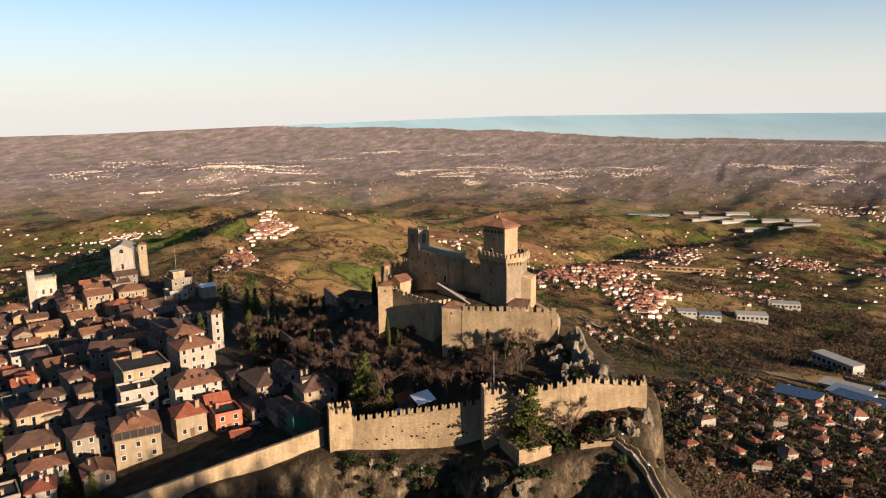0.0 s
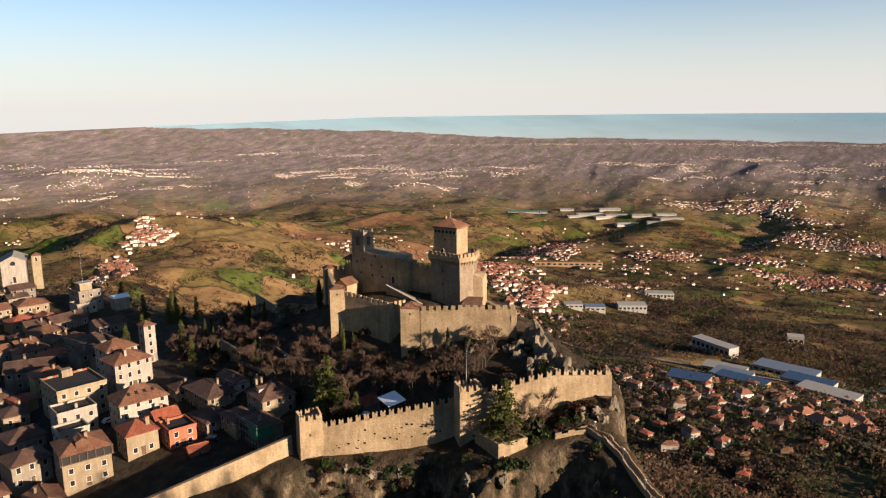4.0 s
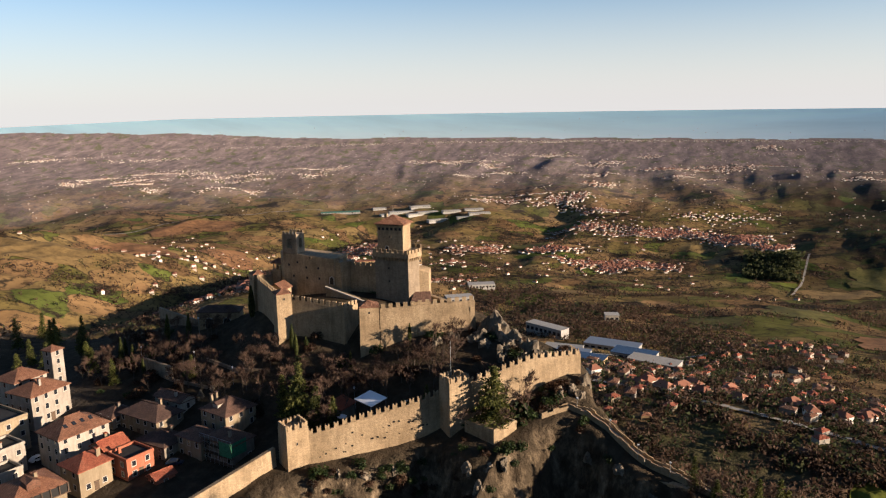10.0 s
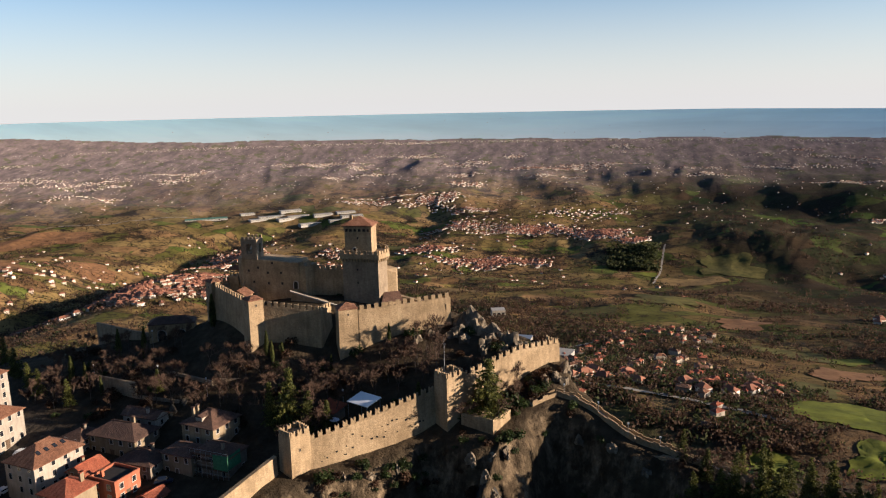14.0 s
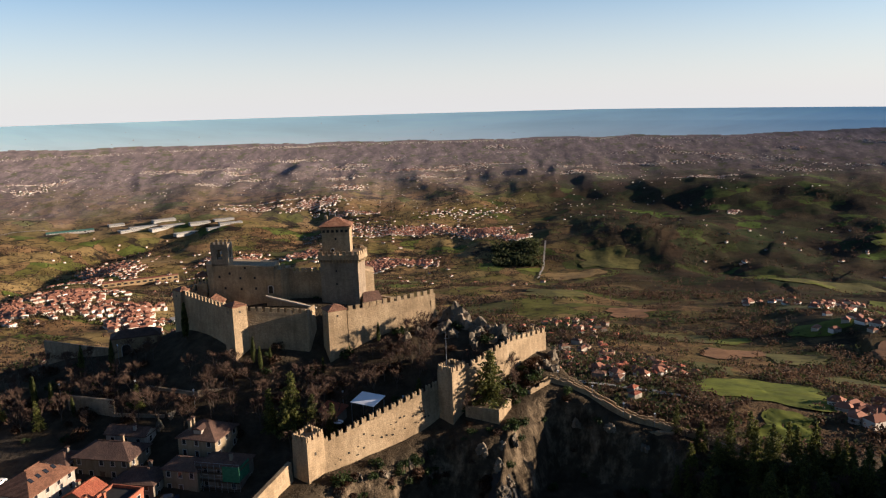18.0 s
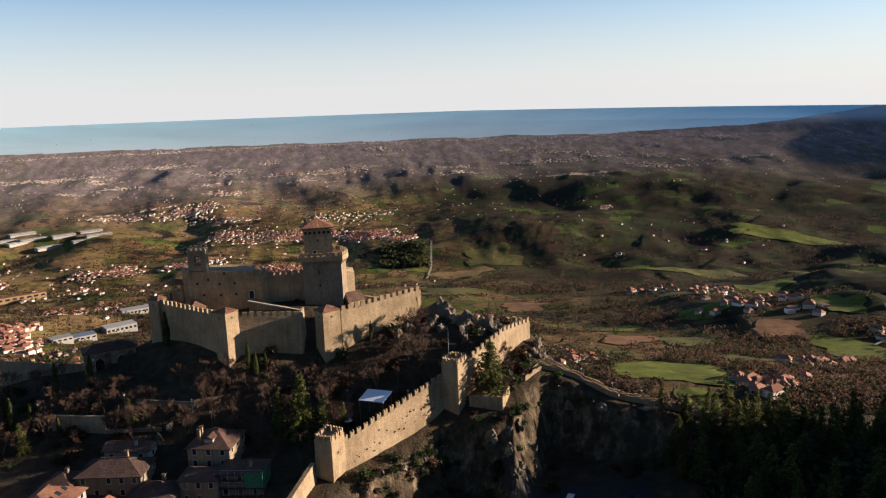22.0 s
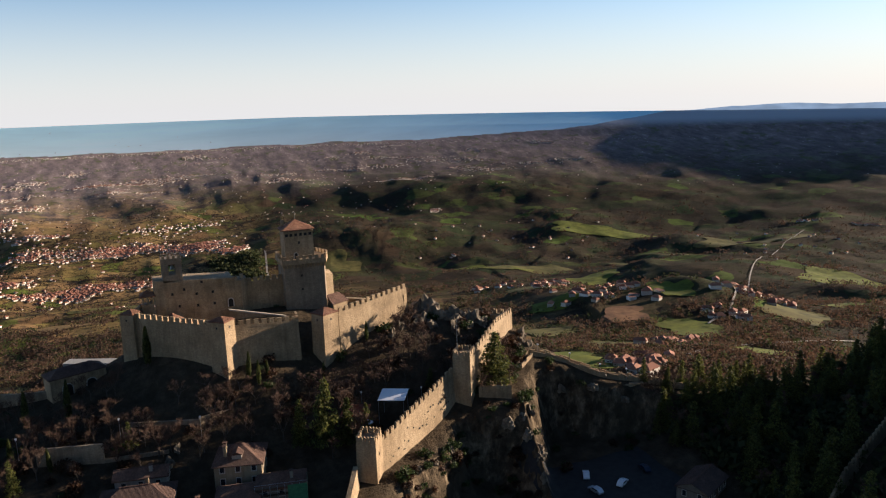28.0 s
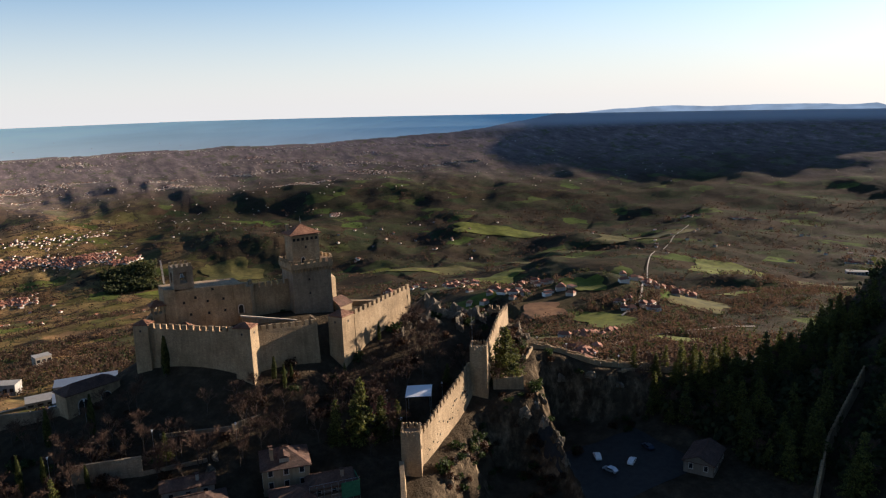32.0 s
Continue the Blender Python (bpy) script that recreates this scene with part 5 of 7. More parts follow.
mansion = house("grey mansion with roof pavilion and flagpole", -200, -4, 11, 11, 84, -14, -6.5, "flat", GREY, chimneys=0)
part("pavilion", Geo().box(-3.5, -2.5, -6.5, 2, 2.5, -3.2), CREAM, mansion)
part("pavilion_cornice", Geo().box(-3.9, -2.9, -3.2, 2.4, 2.9, -2.8), WHITE, mansion)
flagpole(mansion, -1, 0, -3, 15)
hall2 = thing("event_hall", "modern hall with white vaulted canopy roof", "building", at=pose(-177, -1, -3.1, 0, 0, 80) @ Matrix.Scale(0.55, 4))
part("wall", Geo().box(-6, -5, -18, 6, 5, -8), GREY, hall2)
g = Geo()
vs = [(x, 5.5 * math.cos(math.pi * k / 8), -8 + 2.2 * math.sin(math.pi * k / 8)) for x in (-6.5, 6.5) for k in range(9)]
g.add(vs, [(k, 9 + k, 10 + k, k + 1) for k in range(8)] + [tuple(range(8, -1, -1)), tuple(range(9, 18))])
part("vault", g, CANVAS, hall2)

# low walls and buildings of the castle park
gate = thing("gatehouse", "low stone gatehouse with two arches under the keep", "gatehouse", at=pose(-58, -3, 0, 0, 0, 20))
part("wall", Geo().box(-7, -3, -4, 7, 3, 8.5), STONE, gate)
part("roof", gable_roof(14, 6, 8.5, 1.6, 0.4, "hip"), TILE_DARK, gate)
for x in (-3, 3):
    arch(gate, x, -3.03, 2.0, 0, 2.4, 4.2)
for pts, z0, z1, lab in (([(-46, -27), (-30, -33), (-22, -31)], -4, 4.2, "low stone terrace wall in the park"), ([(-66, -32), (-52, -36), (-38, -38)], -10, 0.2, "low stone retaining wall"), ([(-92, 6), (-72, -2), (-64, -4)], -8, 4.0, "long stone wall by the park")):
    w_ob = thing("park_wall", lab, "wall", "park walls")
    for a, b in zip(pts, pts[1:]):
        m, length = run_frame(a, b)
        part("masonry", Geo().box(0, 0, z0, length + 0.2, 0.6, z1 if a[0] < -60 else gz((a[0] + b[0]) / 2, (a[1] + b[1]) / 2) + 0.9, m), STONE_DARK, w_ob)

# open-air bar inside the front wall
bar = thing("canopy", "white canvas canopy on slim posts", "canopy")
part("canvas", Geo().add([(12.6, -43.2, 0.9), (18.9, -46.0, 0.7), (21.6, -42.2, 2.0), (15.4, -39.4, 2.2), (12.6, -43.2, 0.75), (18.9, -46.0, 0.55), (21.6, -42.2, 1.85), (15.4, -39.4, 2.05)], [(0, 1, 2, 3), (7, 6, 5, 4), (0, 4, 5, 1), (1, 5, 6, 2), (2, 6, 7, 3), (3, 7, 4, 0)]), CANVAS, bar)
for x, y, z in ((12.9, -43.1, 0.8), (18.7, -45.7, 0.6), (21.2, -42.2, 1.8), (15.5, -39.7, 2.0)):
    part("post", Geo().tube((x, y, gz(x, y) - 0.3), (x, y, z), 0.06, 0.06, 6), METAL, bar)
hut = thing("bar_kiosk", "small kiosk with sloping red-brown roof", "kiosk", at=pose(7.5, -40.5, 0, 0, 0, -30))
hz = gz(7.5, -40.5)
part("wall", Geo().box(-3, -2, hz - 1, 3, 2, hz + 2.2), GREY, hut)
part("roof", Geo().add([(-3.5, -2.5, hz + 2.0), (3.5, -2.5, hz + 2.0), (3.5, 2.5, hz + 3.2), (-3.5, 2.5, hz + 3.2), (-3.5, -2.5, hz + 2.2), (3.5, -2.5, hz + 2.2), (3.5, 2.5, hz + 3.4), (-3.5, 2.5, hz + 3.4)], [(3, 2, 1, 0), (4, 5, 6, 7), (0, 1, 5, 4), (2, 3, 7, 6), (1, 2, 6, 5), (3, 0, 4, 7)]), TILE_RED, hut)
dish = thing("parasol", "closed white parasol beside the bar", "parasol")
part("pole", Geo().tube((9.5, -44.5, gz(9.5, -44.5)), (9.5, -44.5, gz(9.5, -44.5) + 2.8), 0.05, 0.05, 6), METAL, dish)
part("cloth", Geo().cone([(9.5 + 1.3 * math.cos(k * 0.785), -44.5 + 1.3 * math.sin(k * 0.785)) for k in range(8)], gz(9.5, -44.5) + 2.3, (9.5, -44.5, gz(9.5, -44.5) + 2.95), 0.1), CANVAS, dish)

# terrace below the second wall tower
ter = thing("cliff_terrace", "stone terrace with low parapet on the cliff", "terrace")
TP = [(42.2, -41.5), (50.7, -44.6), (54.5, -37.5), (46.5, -34.5)]
part("masonry", Geo().prism(TP, -13.0, -2.6), STONE, ter)
for a, b in zip(TP, TP[1:]):
    m, length = run_frame(a, b)
    part("parapet", Geo().box(0, 0, -2.7, length, 0.45, -1.7, m), STONE, ter)

# the ridge path with its parapets
RIDGE = [(59.5, -33.0, -1.7), (62, -31.4, -1.0), (66, -28.6, -0.2), (71, -29.4, -1.0), (76, -31.6, -3.0), (81, -35.2, -5.2), (86, -38.6, -7.2), (93, -40.4, -8.6), (102, -43, -10.8), (112, -48, -13)]
rp = thing("ridge_path", "pale stone footpath with low parapets along the cliff edge", "path")
walkway, left, right = Geo(), Geo(), Geo()


def slab(g, m, x0, x1, z0, z1, y0, y1, up, dn):
    g.add([m @ Vector(p) for p in ((x0, y0, z0 - dn), (x1, y0, z1 - dn), (x1, y1, z1 - dn), (x0, y1, z0 - dn), (x0, y0, z0 + up), (x1, y0, z1 + up), (x1, y1, z1 + up), (x0, y1, z0 + up))],
          [(0, 3, 2, 1), (4, 5, 6, 7), (0, 1, 5, 4), (1, 2, 6, 5), (2, 3, 7, 6), (3, 0, 4, 7)])


for (a, b) in zip(RIDGE, RIDGE[1:]):
    m, length = run_frame(a, b)
    slab(walkway, m, -0.15, length + 0.15, a[2], b[2], -0.75, 0.75, 0.0, 1.2)
    k = max(2, int(length / 1.3))
    for j in range(k):
        f0, f1 = j / k, (j + 1) / k
        za, zb = a[2] + (b[2] - a[2]) * f0, a[2] + (b[2] - a[2]) * f1
        for g, y0, y1 in ((left, 0.75, 1.02), (right, -1.02, -0.75)):
            slab(g, m, f0 * length, f1 * length, za, zb, y0, y1, random.uniform(0.45, 0.85) if (j % 3) else 1.05, 0.9)
part("walkway", walkway, GRAVEL, rp)
part("parapet", left, STONE, rp, "rough stone parapet")
part("parapet", right, STONE, rp, "rough stone parapet")
for x, y, z in ((68, -29.4, -0.4), (76.8, -33.2, -3.4), (84, -38.6, -6.4), (91.5, -41.4, -8.3)):
    lamp = thing("path_lamp", "slim dark lamp post beside the footpath", "lamp post", "path lamps")
    part("post", Geo().tube((x, y, z - 0.5), (x, y, z + 2.8), 0.07, 0.05, 6), METAL, lamp)
    part("head", Geo().box(x - 0.22, y - 0.22, z + 2.8, x + 0.22, y + 0.22, z + 3.1), WHITE_METAL, lamp)
arc = thing("ridge_arch", "stone arch carrying the footpath over a gap", "bridge", at=pose(92, -42.6, 0, 0, 0, -16))
part("masonry", Geo().box(-4, -0.9, -24, 4, 0.7, -9.6), STONE, arc)
arch(arc, 0.0, -0.94, -17, 0, 3.2, 5.2, "archway")

# car park under the cliff, its cars, the low building and the lower wall
lot = Geo()
px, py = np.meshgrid(np.linspace(46, 86, 21), np.linspace(-80, -54, 14))
pz = ground_z(px, py) + 0.12
lot.add([(px[i, j], py[i, j], pz[i, j]) for i in range(14) for j in range(21)], [(i * 21 + j, i * 21 + j + 1, (i + 1) * 21 + j + 1, (i + 1) * 21 + j) for i in range(13) for j in range(20)])
tagged(new("car_park", lot.mesh("car_park", PAVE, True)), "grey asphalt car park at the foot of the cliff", "car park", kind="structure")


def car(label, paint, x, y, rz):
    z = gz(x, y) + 0.12
    ob = thing("car", label, "car", "parked cars", at=pose(x, y, z, 0, 0, rz))
    prof = [(-2.1, 0.35), (2.1, 0.35), (2.15, 0.75), (1.2, 0.92), (0.55, 1.42), (-1.2, 1.45), (-1.9, 0.98), (-2.15, 0.8)]
    n = len(prof)
    g = Geo().add([(a, -0.82, b) for a, b in prof] + [(a, 0.82, b) for a, b in prof], [tuple(range(n - 1, -1, -1)), tuple(range(n, 2 * n))] + [(i, (i + 1) % n, n + (i + 1) % n, n + i) for i in range(n)])
    part("body", g, paint, ob)
    part("windscreen", Geo().add([(1.18, -0.7, 0.96), (1.18, 0.7, 0.96), (0.62, 0.62, 1.39), (0.62, -0.62, 1.39)], [(0, 1, 2, 3)]), GLASS, ob, at=pose(0.02, 0, 0.02))
    part("side_window", Geo().box(-1.3, -0.84, 0.98, 0.6, -0.825, 1.34), GLASS, ob)
    part("side_window", Geo().box(-1.3, 0.825, 0.98, 0.6, 0.84, 1.34), GLASS, ob)
    for wx in (-1.3, 1.35):
        for wy in (-0.85, 0.7):
            part("wheel", Geo().tube((wx, wy, 0.32), (wx, wy + 0.15, 0.32), 0.32, 0.32, 10), DARK, ob)
    return ob


SILVER = plain("silver_paint", (0.42, 0.43, 0.45), (0.5, 0.51, 0.53), 0.25, 0.5)
BLUE = plain("dark_blue_paint", (0.012, 0.018, 0.035), (0.02, 0.03, 0.055), 0.3)
for lab, paint, x, y, rz in (("white parked car under the cliff", WHITE_METAL, 63.8, -61.2, 60), ("silver parked car under the cliff", SILVER, 62.0, -68.2, 100), ("white parked car under the cliff", WHITE_METAL, 70.5, -68.0, 30), ("dark parked car under the cliff", BLUE, 80, -65, 80)):
    car(lab, paint, x, y, rz)
for lab, paint, x, y, rz in (("white parked car in a street", WHITE_METAL, -64, -74, 80), ("dark blue parked car by the houses", BLUE, -27, -66, 20), ("grey parked car in a street", SILVER, -60, -96, 80), ("white parked van in a street", WHITE_METAL, -70, -60, 80), ("dark parked car in a lane", BLUE, -62, -106, 160), ("silver parked car in a lane", SILVER, -58, -108.5, 160)):
    car(lab, paint, x, y, rz)
house("low dark-roofed building below the woods", 86.0, -80.0, 12, 8, 25, -25, -21.5, "gable", GREY, TILE_DARK, 1.8, storeys=1, chimneys=0, group="outer houses")
curtain("lower stone wall with merlons beside the wooded hill", (88, -112), (112, -100), -20.5, -17.5, -34, -30, 1.0, TAIL_MERLON)
curtain("lower stone wall with merlons climbing the hill", (112, -100), (150, -88), -17.5, -9.5, -30, -26, 1.0, TAIL_MERLON)

# ---------- trees ----------


def leaf_quads(g, c, r, n, size, squash=1.0, mat=0):
    """n small leaf clumps about a centre."""
    for _ in range(n):
        while True:
            p = Vector((random.uniform(-1, 1), random.uniform(-1, 1), random.uniform(-1, 1)))
            if 0.15 < p.length < 1:
                break
        p = Vector((p.x * r, p.y * r, p.z * r * squash)) + Vector(c)
        u = Vector((random.gauss(0, 1), random.gauss(0, 1), random.gauss(0, 1))).normalized()
        v = u.orthogonal().normalized()
        w = u.cross(v)
        s = size * random.uniform(0.6, 1.3)
        g.add([p + v * s, p + w * s * 0.7 + u * s * 0.3, p - v * s, p - w * s * 0.7 - u * s * 0.2], [(0, 1, 2), (0, 2, 3)], mat)


def conifer(h, spread):
    """Trunk and crown of a cedar-like tree: tiers of drooping boughs."""
    t = Geo().tube((0, 0, -1.5), (0, 0, h * 0.95), h * 0.022, 0.04, 7)
    c = Geo()
    z = h * 0.12
    while z < h * 0.99:
        k = 1 - z / h
        reach = spread * (k ** 0.8) * random.uniform(0.8, 1.12) + 0.25
        for b in range(int(5 + reach * 1.5)):
            a = random.uniform(0, 6.283)
            L = reach * random.uniform(0.55, 1.1)
            steps = max(2, int(L / 0.5))
            for s in range(steps):
                f = (s + 0.6) / steps
                p = Vector((math.cos(a) * L * f, math.sin(a) * L * f, z - L * 0.22 * f * f + random.uniform(-0.15, 0.15)))
                leaf_quads(c, p, 0.42 + 0.25 * f, 5 + int(4 * f), 0.25, 0.4)
        z += h * 0.05
    leaf_quads(c, (0, 0, h * 0.98), 0.3, 6, 0.3, 2.0)
    return t.mesh("trunk", BARK), c.mesh("crown", PINE)


def cypress(h):
    t = Geo().tube((0, 0, -1.0), (0, 0, h * 0.8), 0.16, 0.04, 6)
    c = Geo()
    n = int(h * 55)
    for i in range(n):
        f = random.random() ** 0.9
        r = h * 0.085 * math.sin(math.pi * min(1, 0.12 + f * 0.88) ** 0.8) * random.uniform(0.75, 1.1) + 0.05
        a = random.uniform(0, 6.283)
        p = Vector((math.cos(a) * r, math.sin(a) * r, h * (0.06 + 0.94 * f)))
        up = Vector((math.cos(a) * 0.25, math.sin(a) * 0.25, 1)).normalized()
        side = up.cross(Vector((math.cos(a), math.sin(a), 0))).normalized()
        s = random.uniform(0.2, 0.42)
        c.add([p - side * s * 0.7, p + up * s * 1.6, p + side * s * 0.7, p - up * s * 0.8], [(0, 1, 2), (0, 2, 3)])
    return t.mesh("trunk", BARK), c.mesh("crown", CYPRESS)


def bare(h, seed, tint=None):
    """A leafless broad tree: trunk, limbs and a haze of twigs."""
    rnd = random.Random(seed)
    t, c = Geo(), Geo()

    def grow(p, d, L, r, depth):
        q = p + d * L
        (t if depth < 2 else c).tube(p, q, r, r * 0.62, 5 if depth < 2 else 3)
        if depth == 5:
            return
        for _ in range(3 if depth < 3 else 5):
            nd = (d + Vector((rnd.gauss(0, 0.42), rnd.gauss(0, 0.42), rnd.gauss(0.12, 0.25)))).normalized()
            f = rnd.uniform(0.55, 1.0)
            grow(p + d * L * f, nd, L * rnd.uniform(0.58, 0.8), max(r * 0.55, 0.024), depth + 1)
    grow(Vector((0, 0, -0.6)), Vector((0, 0, 1)), h * 0.34, h * 0.017, 0)
    return t.mesh("trunk", BARK), c.mesh("twig_crown", TWIG)


def bush(r, mat):
    c = Geo()
    for _ in range(6):
        leaf_quads(c, (random.uniform(-0.6, 0.6) * r, random.uniform(-0.6, 0.6) * r, random.uniform(0.2, 0.7) * r), r * 0.6, 34, r * 0.17, 0.8)
    return Geo().tube((0, 0, -0.5), (0, 0, r * 0.6), 0.07, 0.04, 5).mesh("stem", BARK), c.mesh("crown", mat)


def proto(name, meshes, label, category, group, second):
    ob = thing(name, label, category, group)
    part("trunk" if second != "shrub" else "stem", meshes[0], None, ob)
    part("crown" if second != "branches" else "twig_crown", meshes[1], None, ob)
    return ob


CEDARS = [proto("conifer", conifer(14.0, 4.6), "dark green conifer with drooping boughs", "tree", "conifers", "crown"), proto("conifer", conifer(12.0, 3.3), "dark green conifer with drooping boughs", "tree", "conifers", "crown"), proto("conifer", conifer(15.0, 3.6), "tall dark conifer on the slope", "tree", "conifers", "crown")]
CYPS = [proto("cypress", cypress(8.0), "slim dark green cypress tree", "tree", "cypresses", "crown"), proto("cypress", cypress(6.0), "small slim green cypress tree", "tree", "cypresses", "crown")]
BARES = [proto("bare_tree", bare(10.5, k), "leafless deciduous tree with fine brown twigs", "tree", "bare trees", "branches") for k in (1, 2, 3, 4)]
BUSHES = [proto("shrub", bush(1.5, RUSSET), "dry leafless russet shrub", "shrub", "shrubs", "shrub"), proto("shrub", bush(1.4, BUSH), "dense dark evergreen shrub", "shrub", "shrubs", "shrub")]
placed = set()


def plant(kind, x, y, scale=1.0, z=None, rz=None, label=""):
    z = gz(x, y) - 0.1 if z is None else z
    m = pose(x, y, z, random.uniform(-3, 3), random.uniform(-3, 3), random.uniform(0, 360) if rz is None else rz)
    if kind.name not in placed:
        placed.add(kind.name)
        ob = kind
        ob.matrix_world = m @ Matrix.Scale(scale, 4)
    else:
        ob = copy_thing(kind, m)
        ob.scale = (scale, scale, scale * random.uniform(0.95, 1.1))
    if label:
        ob["label"] = label
    return ob


plant(CEDARS[0], -2.4, -47.0, 1.24, label="large cedar behind the front wall").scale = (1.08, 1.08, 1.25)
plant(CEDARS[2], -7.4, -44.6, 0.85, label="dark conifer beside the large cedar")
plant(CEDARS[1], 3.2, -47.6, 1.0, label="yellow-green conifer beside the large cedar")
plant(CEDARS[0], 48.6, -38.8, 1.1, -2.7, label="cedar on the cliff terrace").scale = (1.4, 1.4, 1.05)
plant(BARES[0], 2.2, -43.2, 1.55, label="tall leafless tree behind the cedar")
for k, (x, y) in enumerate([(-6, -41), (9, -36), (16, -31), (22, -29), (28, -26), (33, -22), (12, -27), (-2, -31), (-10, -30), (-16, -31), (4, -33), (20, -24), (26, -20), (-28, -30), (-34, -26), (-42, -30), (-50, -24), (-56, -32), (-24, -36), (-66, -24), (-74, -14), (-40, -38), (-30, -40), (13, -33), (-12, -36), (30, -31), (6, -29), (0, -36), (18, -35), (30, -27), (24, -33)]):
    plant(BARES[k % 4], x, y, random.uniform(0.6, 1.0) if y > -34 else random.uniform(0.9, 1.25))
n = 0
while n < 125:
    x, y = random.uniform(-92, 62), random.uniform(-52, -10)
    if float(beyond_cliff(x, y)) > -4 or (x > 33 and y > -25) or (y < -42 and x < -2) or (-48 < x < 38 and y > -26 + max(0, x - 8) * 0.5) or (10 < x < 24 and y < -37):
        continue
    plant(BARES[random.randint(0, 3)], x, y, random.uniform(0.55, 1.05))
    n += 1
for x, y, k, sc in ((8, -47, 1, 0.75), (-8, -44, 1, 0.7), (30, -36, 1, 0.5), (-46, -34, 1, 0.55), (-84, -34, 1, 0.7), (-70, -40, 2, 0.6)):
    plant(CEDARS[k], x, y, sc)
for x, y, s in ((-16.3, -25.5, 0.7), (-40.0, -10.5, 1.3), (-11.5, -25.4, 0.6), (-14.0, -27.0, 0.6), (-69, -17, 0.9), (-75.8, -30.6, 0.8), (-59.5, -18.2, 0.9), (-71.2, -30.7, 0.7), (-63, -35, 0.7), (18.2, -18.4, 0.55), (3.2, -26.5, 0.6), (-80, -24, 0.7)):
    plant(CYPS[random.random() < 0.35], x, y, s * 1.35)
for x, y, s in ((24.5, -15.6, 1.7), (49, -18, 1.5), (20, -56, 1.3), (12, -62, 1.5), (56, -36, 1.2), (54, -46, 1.3), (53.8, -33.0, 2.3), (57, -33.5, 1.6), (61, -29.5, 1.5), (63, -27, 1.4), (-3, 2.5, 0.6)):
    plant(BUSHES[1], x, y, s)
rr = random.Random(11)
n = 0
while n < 92:
    x, y = rr.uniform(-90, 64), rr.uniform(-56, -8)
    s = float(beyond_cliff(x, y))
    if s > -3 or (y < -46 and x < -5) or (-46 < x < 36 and y > -20 + max(0, x) * 0.4 - max(0, -x - 20) * 0.9):
        continue
    plant(BUSHES[1 if rr.random() < 0.22 else 0], x, y, rr.uniform(0.7, 1.7))
    n += 1
for _ in range(34):
    f = rr.random()
    x, y = 50 + f * 17 + rr.gauss(0, 1.0), -35 + f * 15 - rr.uniform(-1.0, 5.0)
    plant(BUSHES[rr.random() < 0.3], x, y, rr.uniform(0.5, 1.1))
for _ in range(40):
    t = rr.random()
    x, y = 10 + 28 * t + rr.gauss(0, 0.8), -62.5 + 17 * t - rr.uniform(0.0, 6.5)
    plant(BUSHES[rr.random() < 0.55], x, y, rr.uniform(0.5, 1.0))
for _ in range(24):
    t = rr.random()
    plant(BUSHES[rr.random() < 0.4], 50 - 6 * t - rr.uniform(0, 9), -47 - 22 * t + rr.gauss(0, 2), rr.uniform(0.6, 1.3))
n = 0
while n < 78:
    x, y = rr.uniform(10, 118), rr.uniform(-66, -14)
    s = float(beyond_cliff(x, y))
    if 0.5 < s < 14 or (x > 66 and 1 < float(beyond_cliff(x, y, NORTH)) < 22):
        plant(BUSHES[rr.random() < 0.5], x, y, rr.uniform(0.5, 1.3))
        n += 1
# town trees
for x, y, k, s in ((-99, -50, 0, 0.7), (-112, -38, 1, 0.8), (-104, -34, 0, 0.8), (-120, -26, 2, 0.7), (-98, -62, 1, 0.55), (-93, -70, 1, 0.5), (-150, -6, 2, 0.9), (-135, -4, 0, 0.8), (-142, 4, 1, 0.9), (-128, 4, 2, 0.75), (-190, 8, 0, 0.9), (-160, 14, 1, 0.9), (-78, -118, 2, 0.8), (-86, -117, 1, 0.7), (-36, -108, 1, 0.6), (-42, -112, 0, 0.55), (-236, -100, 0, 0.8), (-266, -70, 1, 0.8), (-230, 6, 1, 0.8), (-105, -18, 0, 0.7), (-92, -28, 1, 0.7)):
    plant(CEDARS[k], x, y, s)
# wooded hill beyond the car park
n = 0
while n < 330:
    x, y = rr.uniform(92, 320), rr.uniform(-165, -30)
    s = float(beyond_cliff(x, y))
    if s < 4 or (x > 185 and y < -122) or (x < 97 and y > -92) or abs(y + 112 - 0.39 * (x - 88)) < 3.0 or y < 0.15 * (x - 94) - 165 or (78 < x < 98 and -92 < y < -70):
        continue
    kind = rr.random()
    plant(CEDARS[rr.randint(0, 2)] if kind < 0.8 else BARES[rr.randint(0, 3)], x, y, rr.uniform(0.7, 1.15))
    n += 1

# trees along the end of the ridge
for _ in range(95):
    x = rr.uniform(93, 178)
    y = -48 - 0.06 * (x - 94) + rr.uniform(-20, 7)
    plant(CEDARS[rr.randint(0, 2)] if rr.random() < 0.55 else BARES[rr.randint(0, 3)], x, y, rr.uniform(0.45, 0.8))

